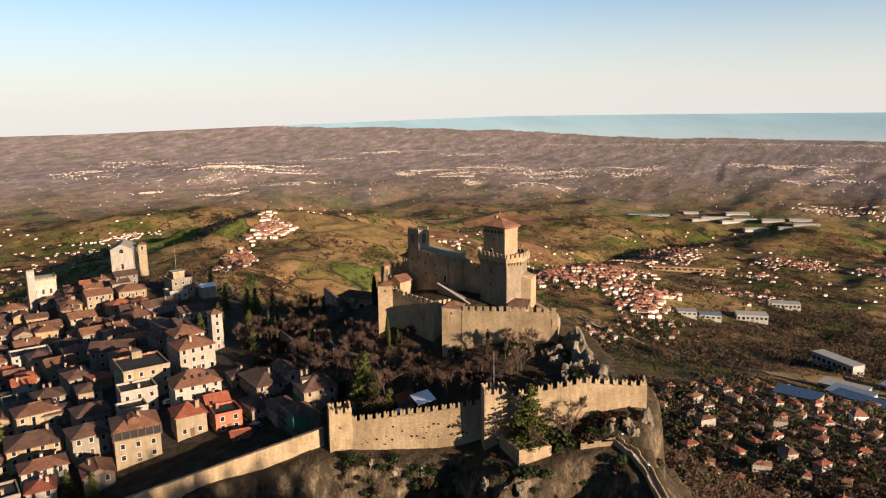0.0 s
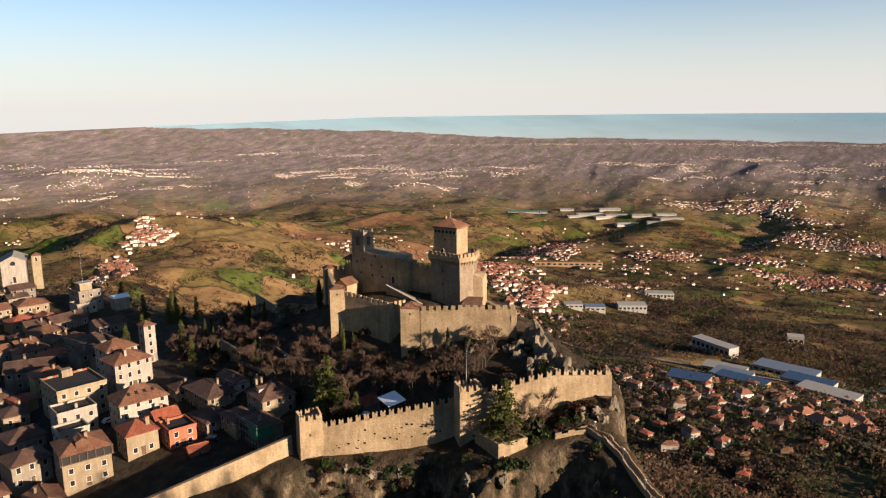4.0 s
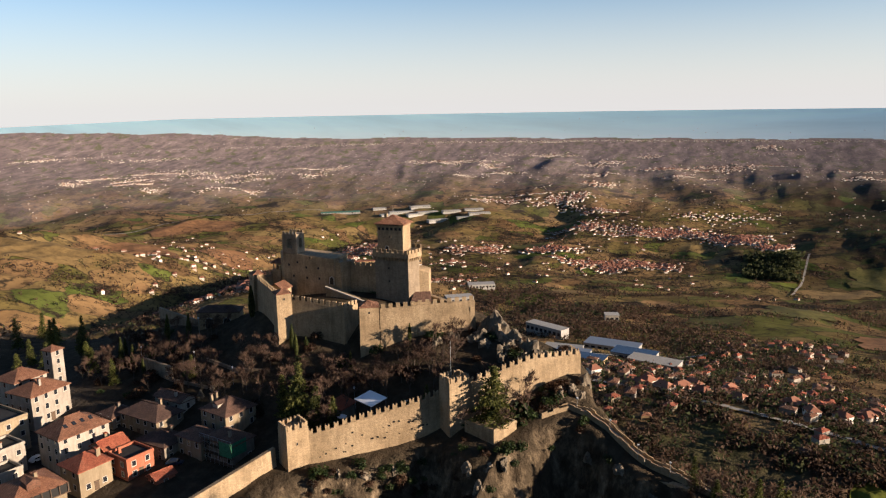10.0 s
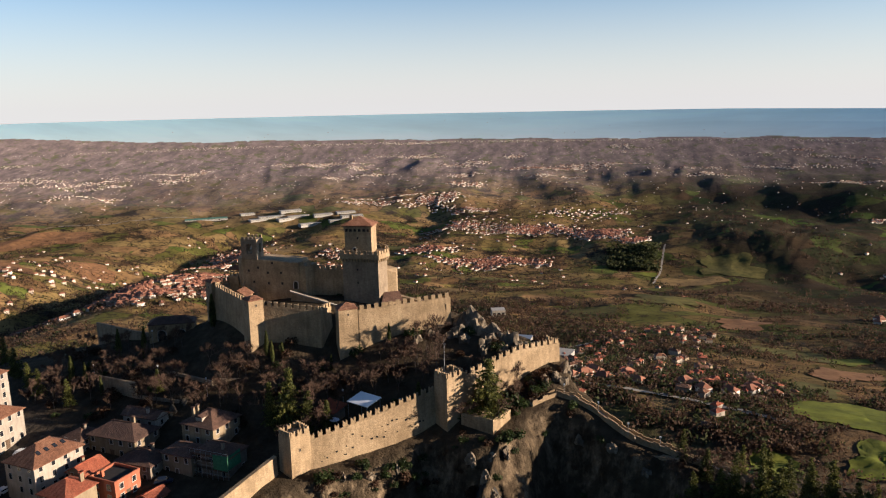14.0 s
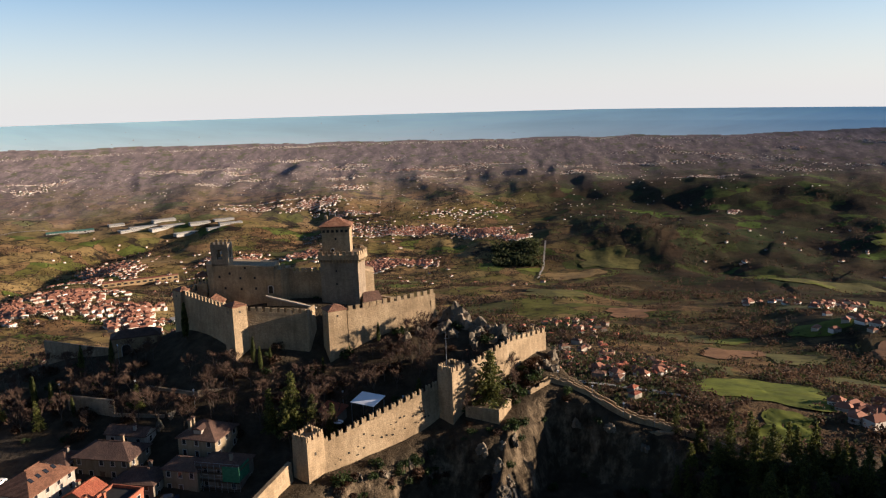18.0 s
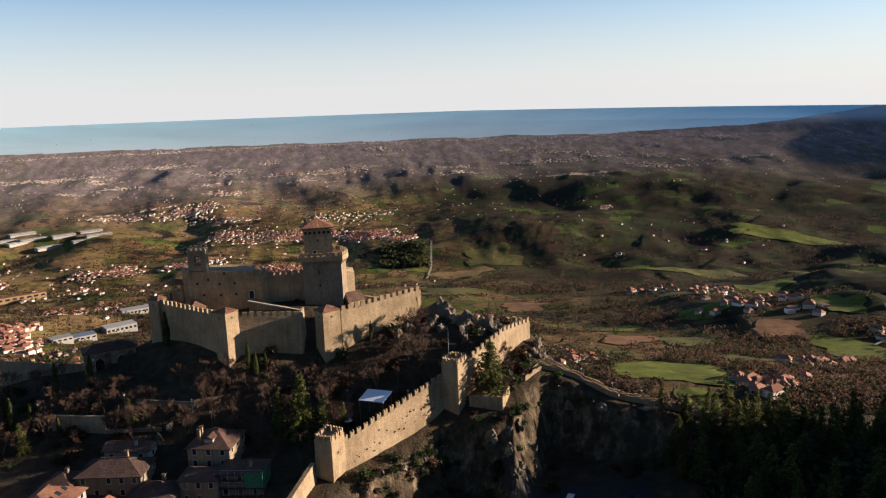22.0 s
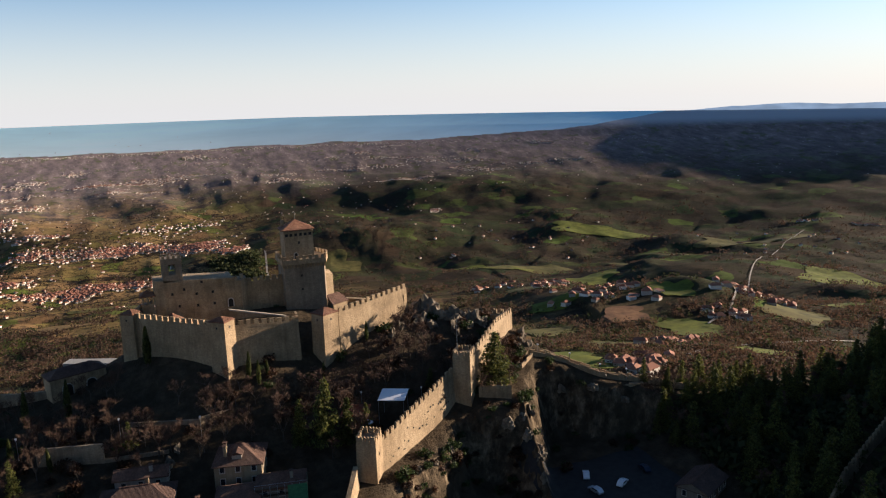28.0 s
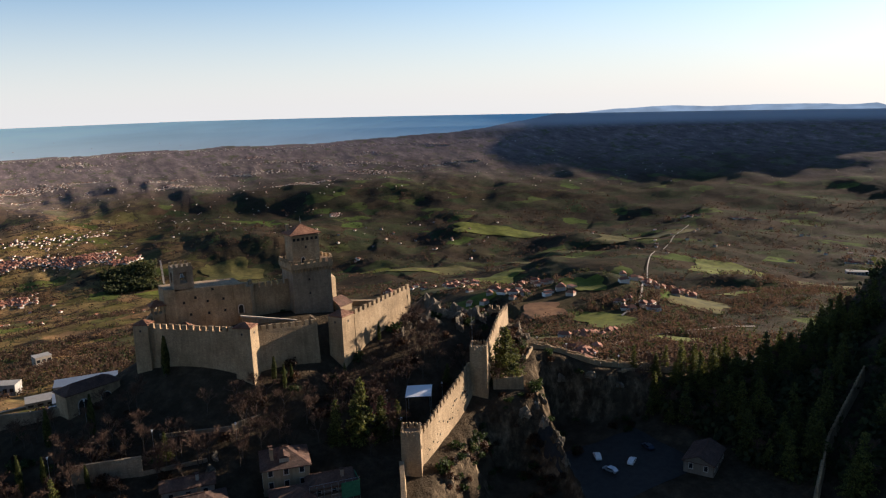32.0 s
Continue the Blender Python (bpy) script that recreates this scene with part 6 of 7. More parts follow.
# the valley's fields: heading, distance, half width, half depth, kind
FIELDS = [(-20.5, 620, 2.4, 50, 1, "dull green meadow"), (-34.0, 1640, 2.6, 90, 0, "bright green crop field"), (-37.3, 930, 2.0, 45, 0, "bright green crop field"),
          (-46.5, 900, 3.0, 60, 1, "green vineyard slope"), (-29.5, 1150, 4.5, 70, 1, "green meadow strip"), (-26.5, 760, 3.0, 40, 1, "green meadow"), (-7.0, 2150, 1.4, 36, 0, "green field beside a dark wood"), (-13.4, 2290, 3.0, 100, 1, "dull green slope below the badlands"), (-25.4, 2150, 1.8, 40, 0, "green field"), (-28.4, 2020, 2.4, 40, 0, "bright green crop field"), (-33.7, 1630, 1.6, 36, 0, "bright green crop field"), (-21.6, 880, 2.0, 30, 0, "bright green crop field"), (-24.6, 530, 5.6, 52, 0, "large green crop field with tree shadows"),
          (-10.5, 2080, 2.6, 90, 3, "pale brown slope"), (3.5, 1900, 4.0, 60, 1, "long green strip"), (-8.5, 1350, 3.0, 70, 1, "green meadow"), (-14.5, 1150, 2.4, 60, 2, "brown tilled field"), (-3.0, 1150, 2.4, 60, 1, "green meadow"),
          (57.0, 1750, 4.0, 130, 3, "pale grass hillside"), (50.0, 1650, 4.5, 120, 3, "pale grass hillside"), (44.0, 1900, 3.5, 130, 2, "orange-brown tilled hillside"), (66.0, 1800, 4.0, 120, 0, "green hillside field"), (39.0, 2200, 3.5, 140, 2, "brown tilled hillside"),
          (34.0, 1800, 3.0, 110, 3, "pale grass hillside"), (53.0, 2250, 4.0, 130, 2, "brown tilled hillside"), (46.5, 2500, 4.0, 130, 2, "orange-brown tilled field"), (31.0, 2300, 3.0, 130, 0, "green field"), (24.0, 2550, 3.0, 120, 3, "pale field"),
          (72.0, 2300, 4.0, 130, 0, "green field"), (-40.0, 2100, 4.5, 120, 1, "green field"), (-47.0, 2450, 4.5, 130, 1, "green field"), (-36.0, 2700, 4.0, 90, 0, "green field in the far valley"), (-52.0, 1650, 4.0, 100, 0, "bright green ridge field"),
          (-57.0, 1500, 4.0, 110, 1, "green slope"), (-30.0, 2050, 4.0, 90, 1, "green valley field"), (12.0, 2450, 3.0, 90, 1, "green field"), (18.0, 1750, 3.0, 90, 1, "green slope"), (8.0, 1500, 2.5, 60, 3, "bare brown slope"), (60.0, 2700, 4.0, 140, 3, "pale field"), (40.0, 2950, 3.5, 110, 2, "brown field"), (-20.0, 400, 2.6, 34, 0, "bright green crop field"), (-26.5, 450, 2.8, 30, 0, "bright green meadow"), (-31.0, 640, 3.0, 42, 1, "green meadow"), (-16.0, 480, 2.4, 30, 1, "green meadow"), (-38.0, 760, 3.0, 50, 0, "bright green crop field"), (-33.0, 820, 2.6, 40, 2, "brown tilled field"), (-22.0, 760, 2.6, 50, 2, "brown tilled field"), (-28.0, 930, 2.6, 34, 0, "bright green crop field"), (-18.0, 900, 3.0, 50, 1, "green meadow"), (-43.0, 620, 3.0, 40, 0, "bright green crop field"), (-48.0, 1050, 3.4, 50, 0, "bright green crop field")]
# woods, hedges and scrub of the valley
def clumps(name, count, mat, seed, lo, hi, size, label, keep, quads=9, fine=1.0):
    rnd = np.random.RandomState(seed)
    th, r = rnd.uniform(-78, 82, max(count * 5, 40000)), lo * (hi / lo) ** rnd.uniform(0, 1, max(count * 5, 40000))
    ok = keep(th, r, rnd.uniform(0, 1, max(count * 5, 40000)))
    th, r = th[ok][:count], r[ok][:count]
    x, y = land_xy(th, r)
    z = land_z(th, r)
    n = len(th)
    s = (size * rnd.uniform(0.45, 1.2, n) * (1 + r / 2600))[:, None]
    c = np.stack([x[:, None] + rnd.normal(0, 0.42, (n, quads)) * s, y[:, None] + rnd.normal(0, 0.42, (n, quads)) * s, z[:, None] + s * rnd.uniform(0.0, 1.05, (n, quads))], -1)
    u = rnd.normal(0, 1, (n, quads, 3))
    v = np.cross(u, rnd.normal(0, 1, (n, quads, 3)))
    w = np.cross(u, v)
    v *= (fine * s * rnd.uniform(0.16, 0.36, (n, quads)))[..., None] / np.maximum(np.linalg.norm(v, axis=-1, keepdims=True), 1e-6)
    w *= (fine * s * rnd.uniform(0.12, 0.3, (n, quads)))[..., None] / np.maximum(np.linalg.norm(w, axis=-1, keepdims=True), 1e-6)
    co = np.stack([c + v, c + w, c - v, c - w], 2).reshape(-1)
    k = n * quads
    me = bpy.data.meshes.new(name)
    me.vertices.add(k * 4)
    me.vertices.foreach_set("co", co)
    me.loops.add(k * 4)
    me.loops.foreach_set("vertex_index", np.arange(k * 4, dtype=np.int32))
    me.polygons.add(k)
    me.polygons.foreach_set("loop_start", np.arange(0, k * 4, 4, dtype=np.int32))
    me.materials.append(mat)
    me.update(calc_edges=True)
    return tagged(new(name, me), label, "woods", kind="stuff")


def wooded(th, r, dice):
    x, y = land_xy(th, r)
    f = fbm(x / 210.0, y / 210.0, 55, 4)
    clear = np.zeros(np.shape(th), bool)
    for th0, r0, wt, wr, mat, lab in FIELDS:
        clear |= ((th - th0) / wt) ** 2 + ((r - r0) / wr) ** 2 < 0.85
    own = clear | (x > -290) & (x < 70) & (y > -150) & (y < 12)
    thin = np.where(r < 1150, np.clip((f + 0.03 - 0.09 * sstep(-th, 0, 15)) * 6, 0.04, 0.9), np.clip((f - 0.02) * 5, 0.04, 1))
    thin = thin * (1 - 0.7 * np.exp(-((th - 5) / 10) ** 2 - ((r - 570) / 170) ** 2))
    return ~own & (dice < thin) & (r > 250) & (np.hypot(x - 66, y + 60) > 60)


WOODS = leaves("winter_woods", (0.045, 0.029, 0.02), (0.095, 0.06, 0.04), 0.9)
WOODS_GREEN = leaves("evergreen_woods", (0.02, 0.027, 0.011), (0.06, 0.068, 0.026), 0.9)
clumps("winter_woods", 17000, WOODS, 3, 270, 1500, 4.4, "leafless brown woods and hedges on the valley slopes", wooded, 24, 0.66)
clumps("evergreen_woods", 2200, WOODS_GREEN, 4, 270, 1800, 4.8, "dark evergreen trees scattered on the valley slopes", wooded, 26, 0.66)
clumps("far_hedges", 9000, WOODS, 5, 1200, 3400, 5.0, "far hedgerows and copses between the fields", wooded, 5)



def hedge_lines(th, r, dice):
    """Winding strips of trees along lanes and streams."""
    x, y = land_xy(th, r)
    n = np.minimum(np.abs(fbm(x / 150.0, y / 150.0, 71, 2)), np.abs(fbm(x / 210.0, y / 120.0, 74, 2)))
    clear = np.zeros(np.shape(th), bool)
    for th0, r0, wt, wr, mat, lab in FIELDS:
        clear |= ((th - th0) / wt) ** 2 + ((r - r0) / wr) ** 2 < 0.7
    return ~clear & (n < 0.022) & (r > 430) & (dice < 0.9)


clumps("hedgerows", 15000, WOODS, 6, 430, 2700, 4.2, "brown hedgerows and lines of trees between the fields", hedge_lines, 9, 0.9)
clumps("evergreen_hedgerows", 5000, WOODS_GREEN, 7, 430, 3000, 4.2, "dark evergreen hedgerows between the fields", hedge_lines, 9, 0.9)


def on_hill(th, r, dice):
    x, y = land_xy(th, r)
    return (x > 96) & (x < 330) & (y > -120) & (y < -40) & (beyond_cliff(x, y) > 4) & (np.abs(y + 112 - 0.39 * (x - 88)) > 3)


def pine_wood(th, r, dice):
    return (th > -7.9) & (th < -4.0) & (r > 2200) & (r < 2440)


clumps("evergreen_undergrowth", 1500, WOODS_GREEN, 8, 110, 330, 3.6, "dark evergreen undergrowth on the wooded hill", on_hill, 16)
clumps("pine_wood", 330, WOODS_GREEN, 9, 2190, 2450, 7.5, "dark square pine wood beside the town", pine_wood, 20)



def in_town(th, r, dice):
    x, y = land_xy(th, r)
    return (th > -6) & (th < 42) & (dice < np.clip(fbm(x / 120.0, y / 120.0, 66, 3) * 3 + 0.25, 0.05, 1))


clumps("town_gardens", 17000, WOODS, 15, 900, 2950, 3.3, "brown leafless trees between the houses of the valley towns", in_town, 7)
clumps("town_trees", 5000, WOODS_GREEN, 14, 640, 2750, 2.7, "dark trees between the houses of the valley towns", in_town, 7)

# ---------- crags ----------


def rock_mesh(seed):
    bm = bmesh.new()
    bmesh.ops.create_icosphere(bm, subdivisions=3, radius=1.0)
    for v in bm.verts:
        p = v.co.copy()
        q = Vector((p.x * 1.6, p.y * 1.6, p.z * 0.6)) + Vector((seed * 7.1, seed * 3.3, 0))
        k = 0.75 + 0.6 * noise.noise(q) + 0.55 * abs(noise.noise(q * 2.3)) + 0.25 * abs(noise.noise(q * 5.1))
        v.co = Vector((p.x * k, p.y * k * 0.75, max(-0.7, p.z * k * 1.1 + 0.25 * noise.noise(q * 3.7))))
    me = bpy.data.meshes.new("rock_outcrop")
    bm.to_mesh(me)
    bm.free()
    me.materials.append(ROCK)
    return me


rk = Nodes("bare_rock", 0.95)
rp_ = rk.pos()
rk.color(rk.ramp(rk.noise(rp_, 0.5, 7, 0.7, (0.85, 0.85, 0.383)), (0.3, (0.0425, 0.0357, 0.0272)), (0.5, (0.136, 0.111, 0.0782)), (0.7, (0.306, 0.246, 0.174))))
rk.bump(rk.noise(rp_, 1.6, 6), 0.9, 0.3)
ROCK = rk.m
ROCKS = [rock_mesh(k) for k in range(5)]
rnd = random.Random(21)
for x, y, s in [(38.6, -6.5, 4.4), (41.5, -9, 4.0), (37.5, -12, 3.6), (44, -12, 4.2), (48, -14.5, 3.6), (52, -15.5, 4.2), (46, -18, 2.5), (40, -15, 2.3), (35.5, -13.5, 2.2), (56, -17, 2.3), (30, -15, 1.7), (26, -17, 1.9), (63, -26, 1.5), (60, -29.5, 1.4), (57, -31, 1.4), (66, -23, 1.6), (67.5, -24, 1.6), (68, -19, 1.8),
                (12, -64, 1.4), (16, -60, 1.3), (22, -57, 1.4), (28, -53, 1.3), (46, -51, 1.3), (51, -50, 1.5), (50, -55, 1.6), (54, -48, 1.5), (50, -61, 1.7), (48, -66, 1.5), (52, -57, 1.3), (62.5, -24.5, 1.3), (59.5, -27.5, 1.3), (72, -36, 1.3), (80, -41, 1.5), (88, -45, 1.5), (-38, -41, 1.6), (-42, -43, 1.8), (-36, -37, 1.4)]:
    z = gz(x, y)
    ob = solo("rock_outcrop", rnd.choice(ROCKS), None, "pale weathered rock outcrop on the crag", "rock", "rock outcrops", at=pose(x, y, z - s * 0.3, 0, 0, rnd.uniform(0, 360)) @ Matrix.Diagonal((s * rnd.uniform(0.8, 1.3), s, s * rnd.uniform(0.7, 1.3), 1)))

# ---------- valley: fields, roads, villages ----------


def far_z(th, r):
    return float(land_z(np.array([float(th)]), np.array([float(r)]))[0])


def far_pose(th, r, turn=0.0, lift=0.0):
    x, y = land_xy(np.array([float(th)]), np.array([float(r)]))
    return pose(float(x[0]), float(y[0]), far_z(th, r) + lift, 0, 0, th + turn)


def drape(name, th, r, mat, label, category, lift=0.5):
    """A sheet on the land from grids of headings and distances."""
    x, y = land_xy(th, r)
    z = land_z(th.reshape(-1), r.reshape(-1)).reshape(th.shape) + lift * (1 + r / 900)
    n, m = th.shape
    vs = [(x[i, j], y[i, j], z[i, j]) for i in range(n) for j in range(m)]
    fs = [(i * m + j, i * m + j + 1, (i + 1) * m + j + 1, (i + 1) * m + j) for i in range(n - 1) for j in range(m - 1)]
    ob = new(name, mesh_of(name, vs, fs, mat, None, True))
    return tagged(ob, label, category, kind="structure")


def grassland(name, a, b):
    n = Nodes(name, 0.95, 0.0, 0.1)
    p = n.pos()
    n.color(n.mix(1.0, n.ramp(n.noise(p, 0.02, 5), (0.3, a), (0.7, b)), n.ramp(n.noise(p, 0.06, 7, 0.75), (0.3, (0.45, 0.45, 0.48)), (0.7, (1.35, 1.32, 1.2))), "MULTIPLY"))
    return n.m


GREEN_FIELD = grassland("young_crop", (0.085, 0.105, 0.014), (0.135, 0.145, 0.022))
DULL_FIELD = grassland("winter_meadow", (0.07, 0.07, 0.02), (0.12, 0.105, 0.034))
TILLED = grassland("tilled_soil", (0.16, 0.085, 0.042), (0.235, 0.13, 0.066))
STUBBLE = grassland("pale_stubble", (0.165, 0.112, 0.046), (0.23, 0.155, 0.066))
CROPS = [GREEN_FIELD, DULL_FIELD, TILLED, STUBBLE]
for th0, r0, wt, wr, mat, lab in FIELDS:
    a = np.linspace(0, 2 * math.pi, 49)
    u = np.linspace(0, 1, 9)
    wav = 1 + 0.22 * np.sin(a * 2 + th0) + 0.14 * np.sin(a * 3 + r0) + 0.09 * np.sin(a * 5 + th0 * 3) + 0.06 * np.sin(a * 9 + r0)
    sq = wav / np.maximum(np.abs(np.cos(a)), np.abs(np.sin(a))) ** 0.6
    skew = random.uniform(-0.4, 0.4)
    T = th0 + 0.8 * wt * u[:, None] * (np.cos(a) * sq)[None, :]
    R = r0 + 0.8 * wr * u[:, None] * ((np.sin(a) + skew * np.cos(a)) * sq)[None, :]
    drape("field", T, R, CROPS[mat], lab, "field", 0.5)


def road(points, width, label, mat=PAVE):
    p = np.array(points, float)
    t = np.linspace(0, len(p) - 1, 14 * (len(p) - 1) + 1)
    th, r = np.interp(t, np.arange(len(p)), p[:, 0]), np.interp(t, np.arange(len(p)), p[:, 1])
    k = np.array([1, 2, 3, 2, 1]) / 9.0
    th[2:-2], r[2:-2] = np.convolve(th, k, "valid"), np.convolve(r, k, "valid")
    x, y = np.radians(th) * r, r
    tx, ty = np.gradient(x), np.gradient(y)
    L = np.hypot(tx, ty) + 1e-9
    off = np.array([-0.5, 0.5]) * width
    T = th[:, None] + np.degrees((-ty / L / r))[:, None] * off[None, :]
    R = r[:, None] + (tx / L)[:, None] * off[None, :]
    drape("road", T, R, mat, label, "road", 0.9)


road([(-39.5, 780), (-41.5, 850), (-44.0, 1150), (-45.7, 1570), (-48.5, 2100), (-50.5, 2700)], 3, "pale country road climbing a ridge", GRAVEL)
road([(-36.5, 560), (-40.0, 640), (-44.0, 700), (-50.0, 760)], 5, "country road between fields", GRAVEL)
road([(14.0, 620), (8.0, 560), (2.0, 540), (-4.0, 520), (-12.0, 500), (-20.0, 480)], 6, "pale asphalt road below the cliffs", GRAVEL)
road([(28.0, 1000), (22.0, 900), (16.0, 820), (10.0, 760), (2.0, 780), (-4.0, 900)], 6, "pale valley road through the town", GRAVEL)
road([(-7.6, 2000), (-8.1, 2200), (-8.3, 2460)], 6, "pale straight road past a wood", GRAVEL)
road([(60.0, 2350), (50.0, 2800), (40.0, 3100), (30.0, 3300)], 7, "far country road", GRAVEL)

ROOFS = spread("village_roofs", (0.17, 0.066, 0.04), (0.30, 0.14, 0.085), 0.9)
FACADES = spread("village_walls", (0.42, 0.35, 0.27), (0.78, 0.73, 0.65), 0.9)
PALE_ROOFS = spread("pale_roofs", (0.4, 0.39, 0.37), (0.72, 0.71, 0.69), 0.8)


def add_house(wg, rg, x, y, z, w, d, h, rz, flat=False):
    c, s = math.cos(rz), math.sin(rz)
    P = lambda a, b, e: (x + a * c - b * s, y + a * s + b * c, z + e)
    X, Y = w / 2, d / 2
    wg.add([P(-X, -Y, -4), P(X, -Y, -4), P(X, Y, -4), P(-X, Y, -4), P(-X, -Y, h), P(X, -Y, h), P(X, Y, h), P(-X, Y, h)], [(0, 1, 5, 4), (1, 2, 6, 5), (2, 3, 7, 6), (3, 0, 4, 7)])
    if flat:
        rg.add([P(-X, -Y, h), P(X, -Y, h), P(X, Y, h), P(-X, Y, h)], [(0, 1, 2, 3)])
    else:
        X, Y, k = X + 0.5, Y + 0.5, h + 0.36 * d
        rg.add([P(-X, -Y, h), P(X, -Y, h), P(X, Y, h), P(-X, Y, h), P(-X + Y * 0.7, 0, k), P(X - Y * 0.7, 0, k)], [(0, 1, 5, 4), (2, 3, 4, 5), (1, 2, 5), (3, 0, 4)])


def village(th0, r0, wt, wr, n, seed, label, flat=0.1, big=1.0, name="village"):
    """Houses too many and far to pick apart: one mesh each of walls and roofs."""
    rnd = random.Random(seed)
    wg, rg = Geo(), Geo()
    n = int(n * (7.5 if 1100 < r0 < 2950 and th0 > -8 else 3.2 if r0 > 2950 else 2.0 if r0 > 1100 else 0.8))
    core = [(rnd.gauss(0, 0.5), rnd.gauss(0, 0.5)) for _ in range(max(3, n // 14))]
    at = []
    for _ in range(n):
        cu, cv = rnd.choice(core)
        loose = 0.24 if r0 > 1100 else 0.5
        at.append((th0 + (cu + rnd.gauss(0, loose)) * wt, max(300, r0 + (cv + rnd.gauss(0, loose)) * wr)))
    ta, ra = np.array(at).T
    xs, ys = land_xy(ta, ra)
    zs = land_z(ta, ra)
    for x, y, z, r in zip(xs.tolist(), ys.tolist(), zs.tolist(), ra.tolist()):
        sc = big * float(np.interp(r, [700, 2000, 3000, 4000, 4500], [0.95, 0.86, 0.72, 0.58, 0.5]))
        add_house(wg, rg, x, y, z, rnd.uniform(9, 15) * sc, rnd.uniform(7.5, 10) * sc, rnd.uniform(3.2, 5.6) * sc, 0.8 + rnd.choice((0, 1.571)) + rnd.gauss(0, 0.3), rnd.random() < flat)
    ob = thing(name, label, "village", "villages", "stuff")
    tagged(part("house_wall", wg, FACADES, ob), kind="stuff")
    tagged(part("house_roof", rg, ROOFS, ob), kind="stuff")


TOWNS = [(61.3, 4095, 2.0, 40, 34, "pale hilltop town"), (56.4, 1600, 1.4, 60, 18, "white hamlet on a spur"), (58.0, 1410, 1.3, 100, 16, "row of houses on a hillside"), (69.0, 2850, 3.0, 40, 9, "scattered farmhouses"),
         (28.6, 1620, 2.6, 260, 62, "dense red-roofed valley town"), (27.2, 2430, 2.4, 170, 58, "red-roofed upper quarter of the valley town"), (24.6, 1270, 2.6, 110, 26, "red-roofed quarter of the valley town"), (33.0, 1340, 3.0, 90, 42, "houses along the foot of the hill"), (38.6, 1320, 3.0, 70, 26, "houses along the foot of the hill"),
         (20.6, 1700, 2.4, 120, 20, "houses round the office blocks"), (17.0, 2440, 2.0, 70, 28, "red-roofed houses on a spur"), (11.4, 2420, 2.4, 60, 26, "red-roofed houses on a spur"), (15.8, 3340, 1.9, 46, 34, "red-roofed houses on a far slope"), (11.4, 3330, 1.6, 60, 40, "far village"), (9.4, 3350, 1.7, 90, 60, "far red-roofed town"), (8.0, 3640, 1.4, 60, 30, "far red-roofed town"),
         (7.8, 3180, 2.0, 36, 34, "far red-roofed village"), (7.4, 2270, 2.4, 46, 40, "houses at the edge of the valley town"), (3.2, 2310, 2.2, 60, 38, "houses at the edge of the valley town"), (8.4, 2860, 2.2, 60, 30, "red-roofed suburb in the valley"), (2.6, 2790, 3.4, 80, 84, "wide red-roofed town in the valley"), (-3.0, 2690, 2.2, 70, 60, "wide red-roofed town in the valley"), (-5.6, 2560, 1.0, 40, 22, "white houses at the edge of a pine wood"),
         (-1.0, 3060, 5.5, 130, 30, "houses along a valley road"), (2.0, 3950, 2.8, 24, 50, "long white suburb in a far valley"), (12.8, 3430, 4.4, 18, 26, "row of white sheds on a far road"), (-0.4, 4000, 3.2, 72, 50, "far town on the plain"),
         (-34.3, 930, 3.4, 50, 26, "small village among trees"), (-43.8, 965, 3.4, 48, 36, "small red-roofed village on a ridge"), (-41.2, 830, 1.4, 18, 10, "farm houses"), (-31.5, 520, 2.2, 30, 24, "red-roofed hamlet below the cliff"), (-35.2, 640, 1.6, 26, 18, "red-roofed hamlet below the wooded hill"), (-30.6, 1030, 2.2, 70, 14, "small village in a hollow"), (-22.4, 3090, 0.7, 40, 9, "white houses on a far ridge"),
         (-28.5, 1350, 4.0, 150, 25, "scattered farmhouses"), (-54.1, 2850, 1.5, 30, 16, "far houses on a slope"), (-16.0, 4300, 1.5, 40, 12, "far white buildings"), (-61.7, 2090, 1.0, 24, 8, "white buildings on a slope"), (-50.8, 2860, 1.2, 30, 12, "houses along a ridge road"), (-9.0, 560, 6.5, 36, 30, "red-roofed houses along the road below the cliffs")]
for k, (a, b, c, d, n, lab) in enumerate(TOWNS):
    village(a, b, c, d, n, 100 + k, lab)
for k in range(9):
    rnd = random.Random(900 + k)
    village(-62 + k * 17, rnd.uniform(1900, 2600), 9, 620, 13, 300 + k, "farmhouses scattered over the hills", 0.05)
rnd = random.Random(5)
for k in range(64):
    th0 = rnd.uniform(-34, 76)
    r0 = rnd.choice((rnd.uniform(3700, 4150), rnd.uniform(3950, 4440)))
    village(th0, r0, rnd.uniform(0.8, 3.6), rnd.uniform(12, 60), rnd.randint(14, 34), 400 + k, "small far town on the coastal plain", 0.5, 0.8)
village(24, 3980, 62, 560, 420, 44, "houses strewn over the coastal plain", 0.4, 0.62)
village(-14, 3700, 30, 700, 90, 45, "farmhouses strewn over the far hills", 0.2, 0.6)
village(6, 4452, 36, 16, 420, 43, "long seaside town along the shore", 0.7, 0.6)


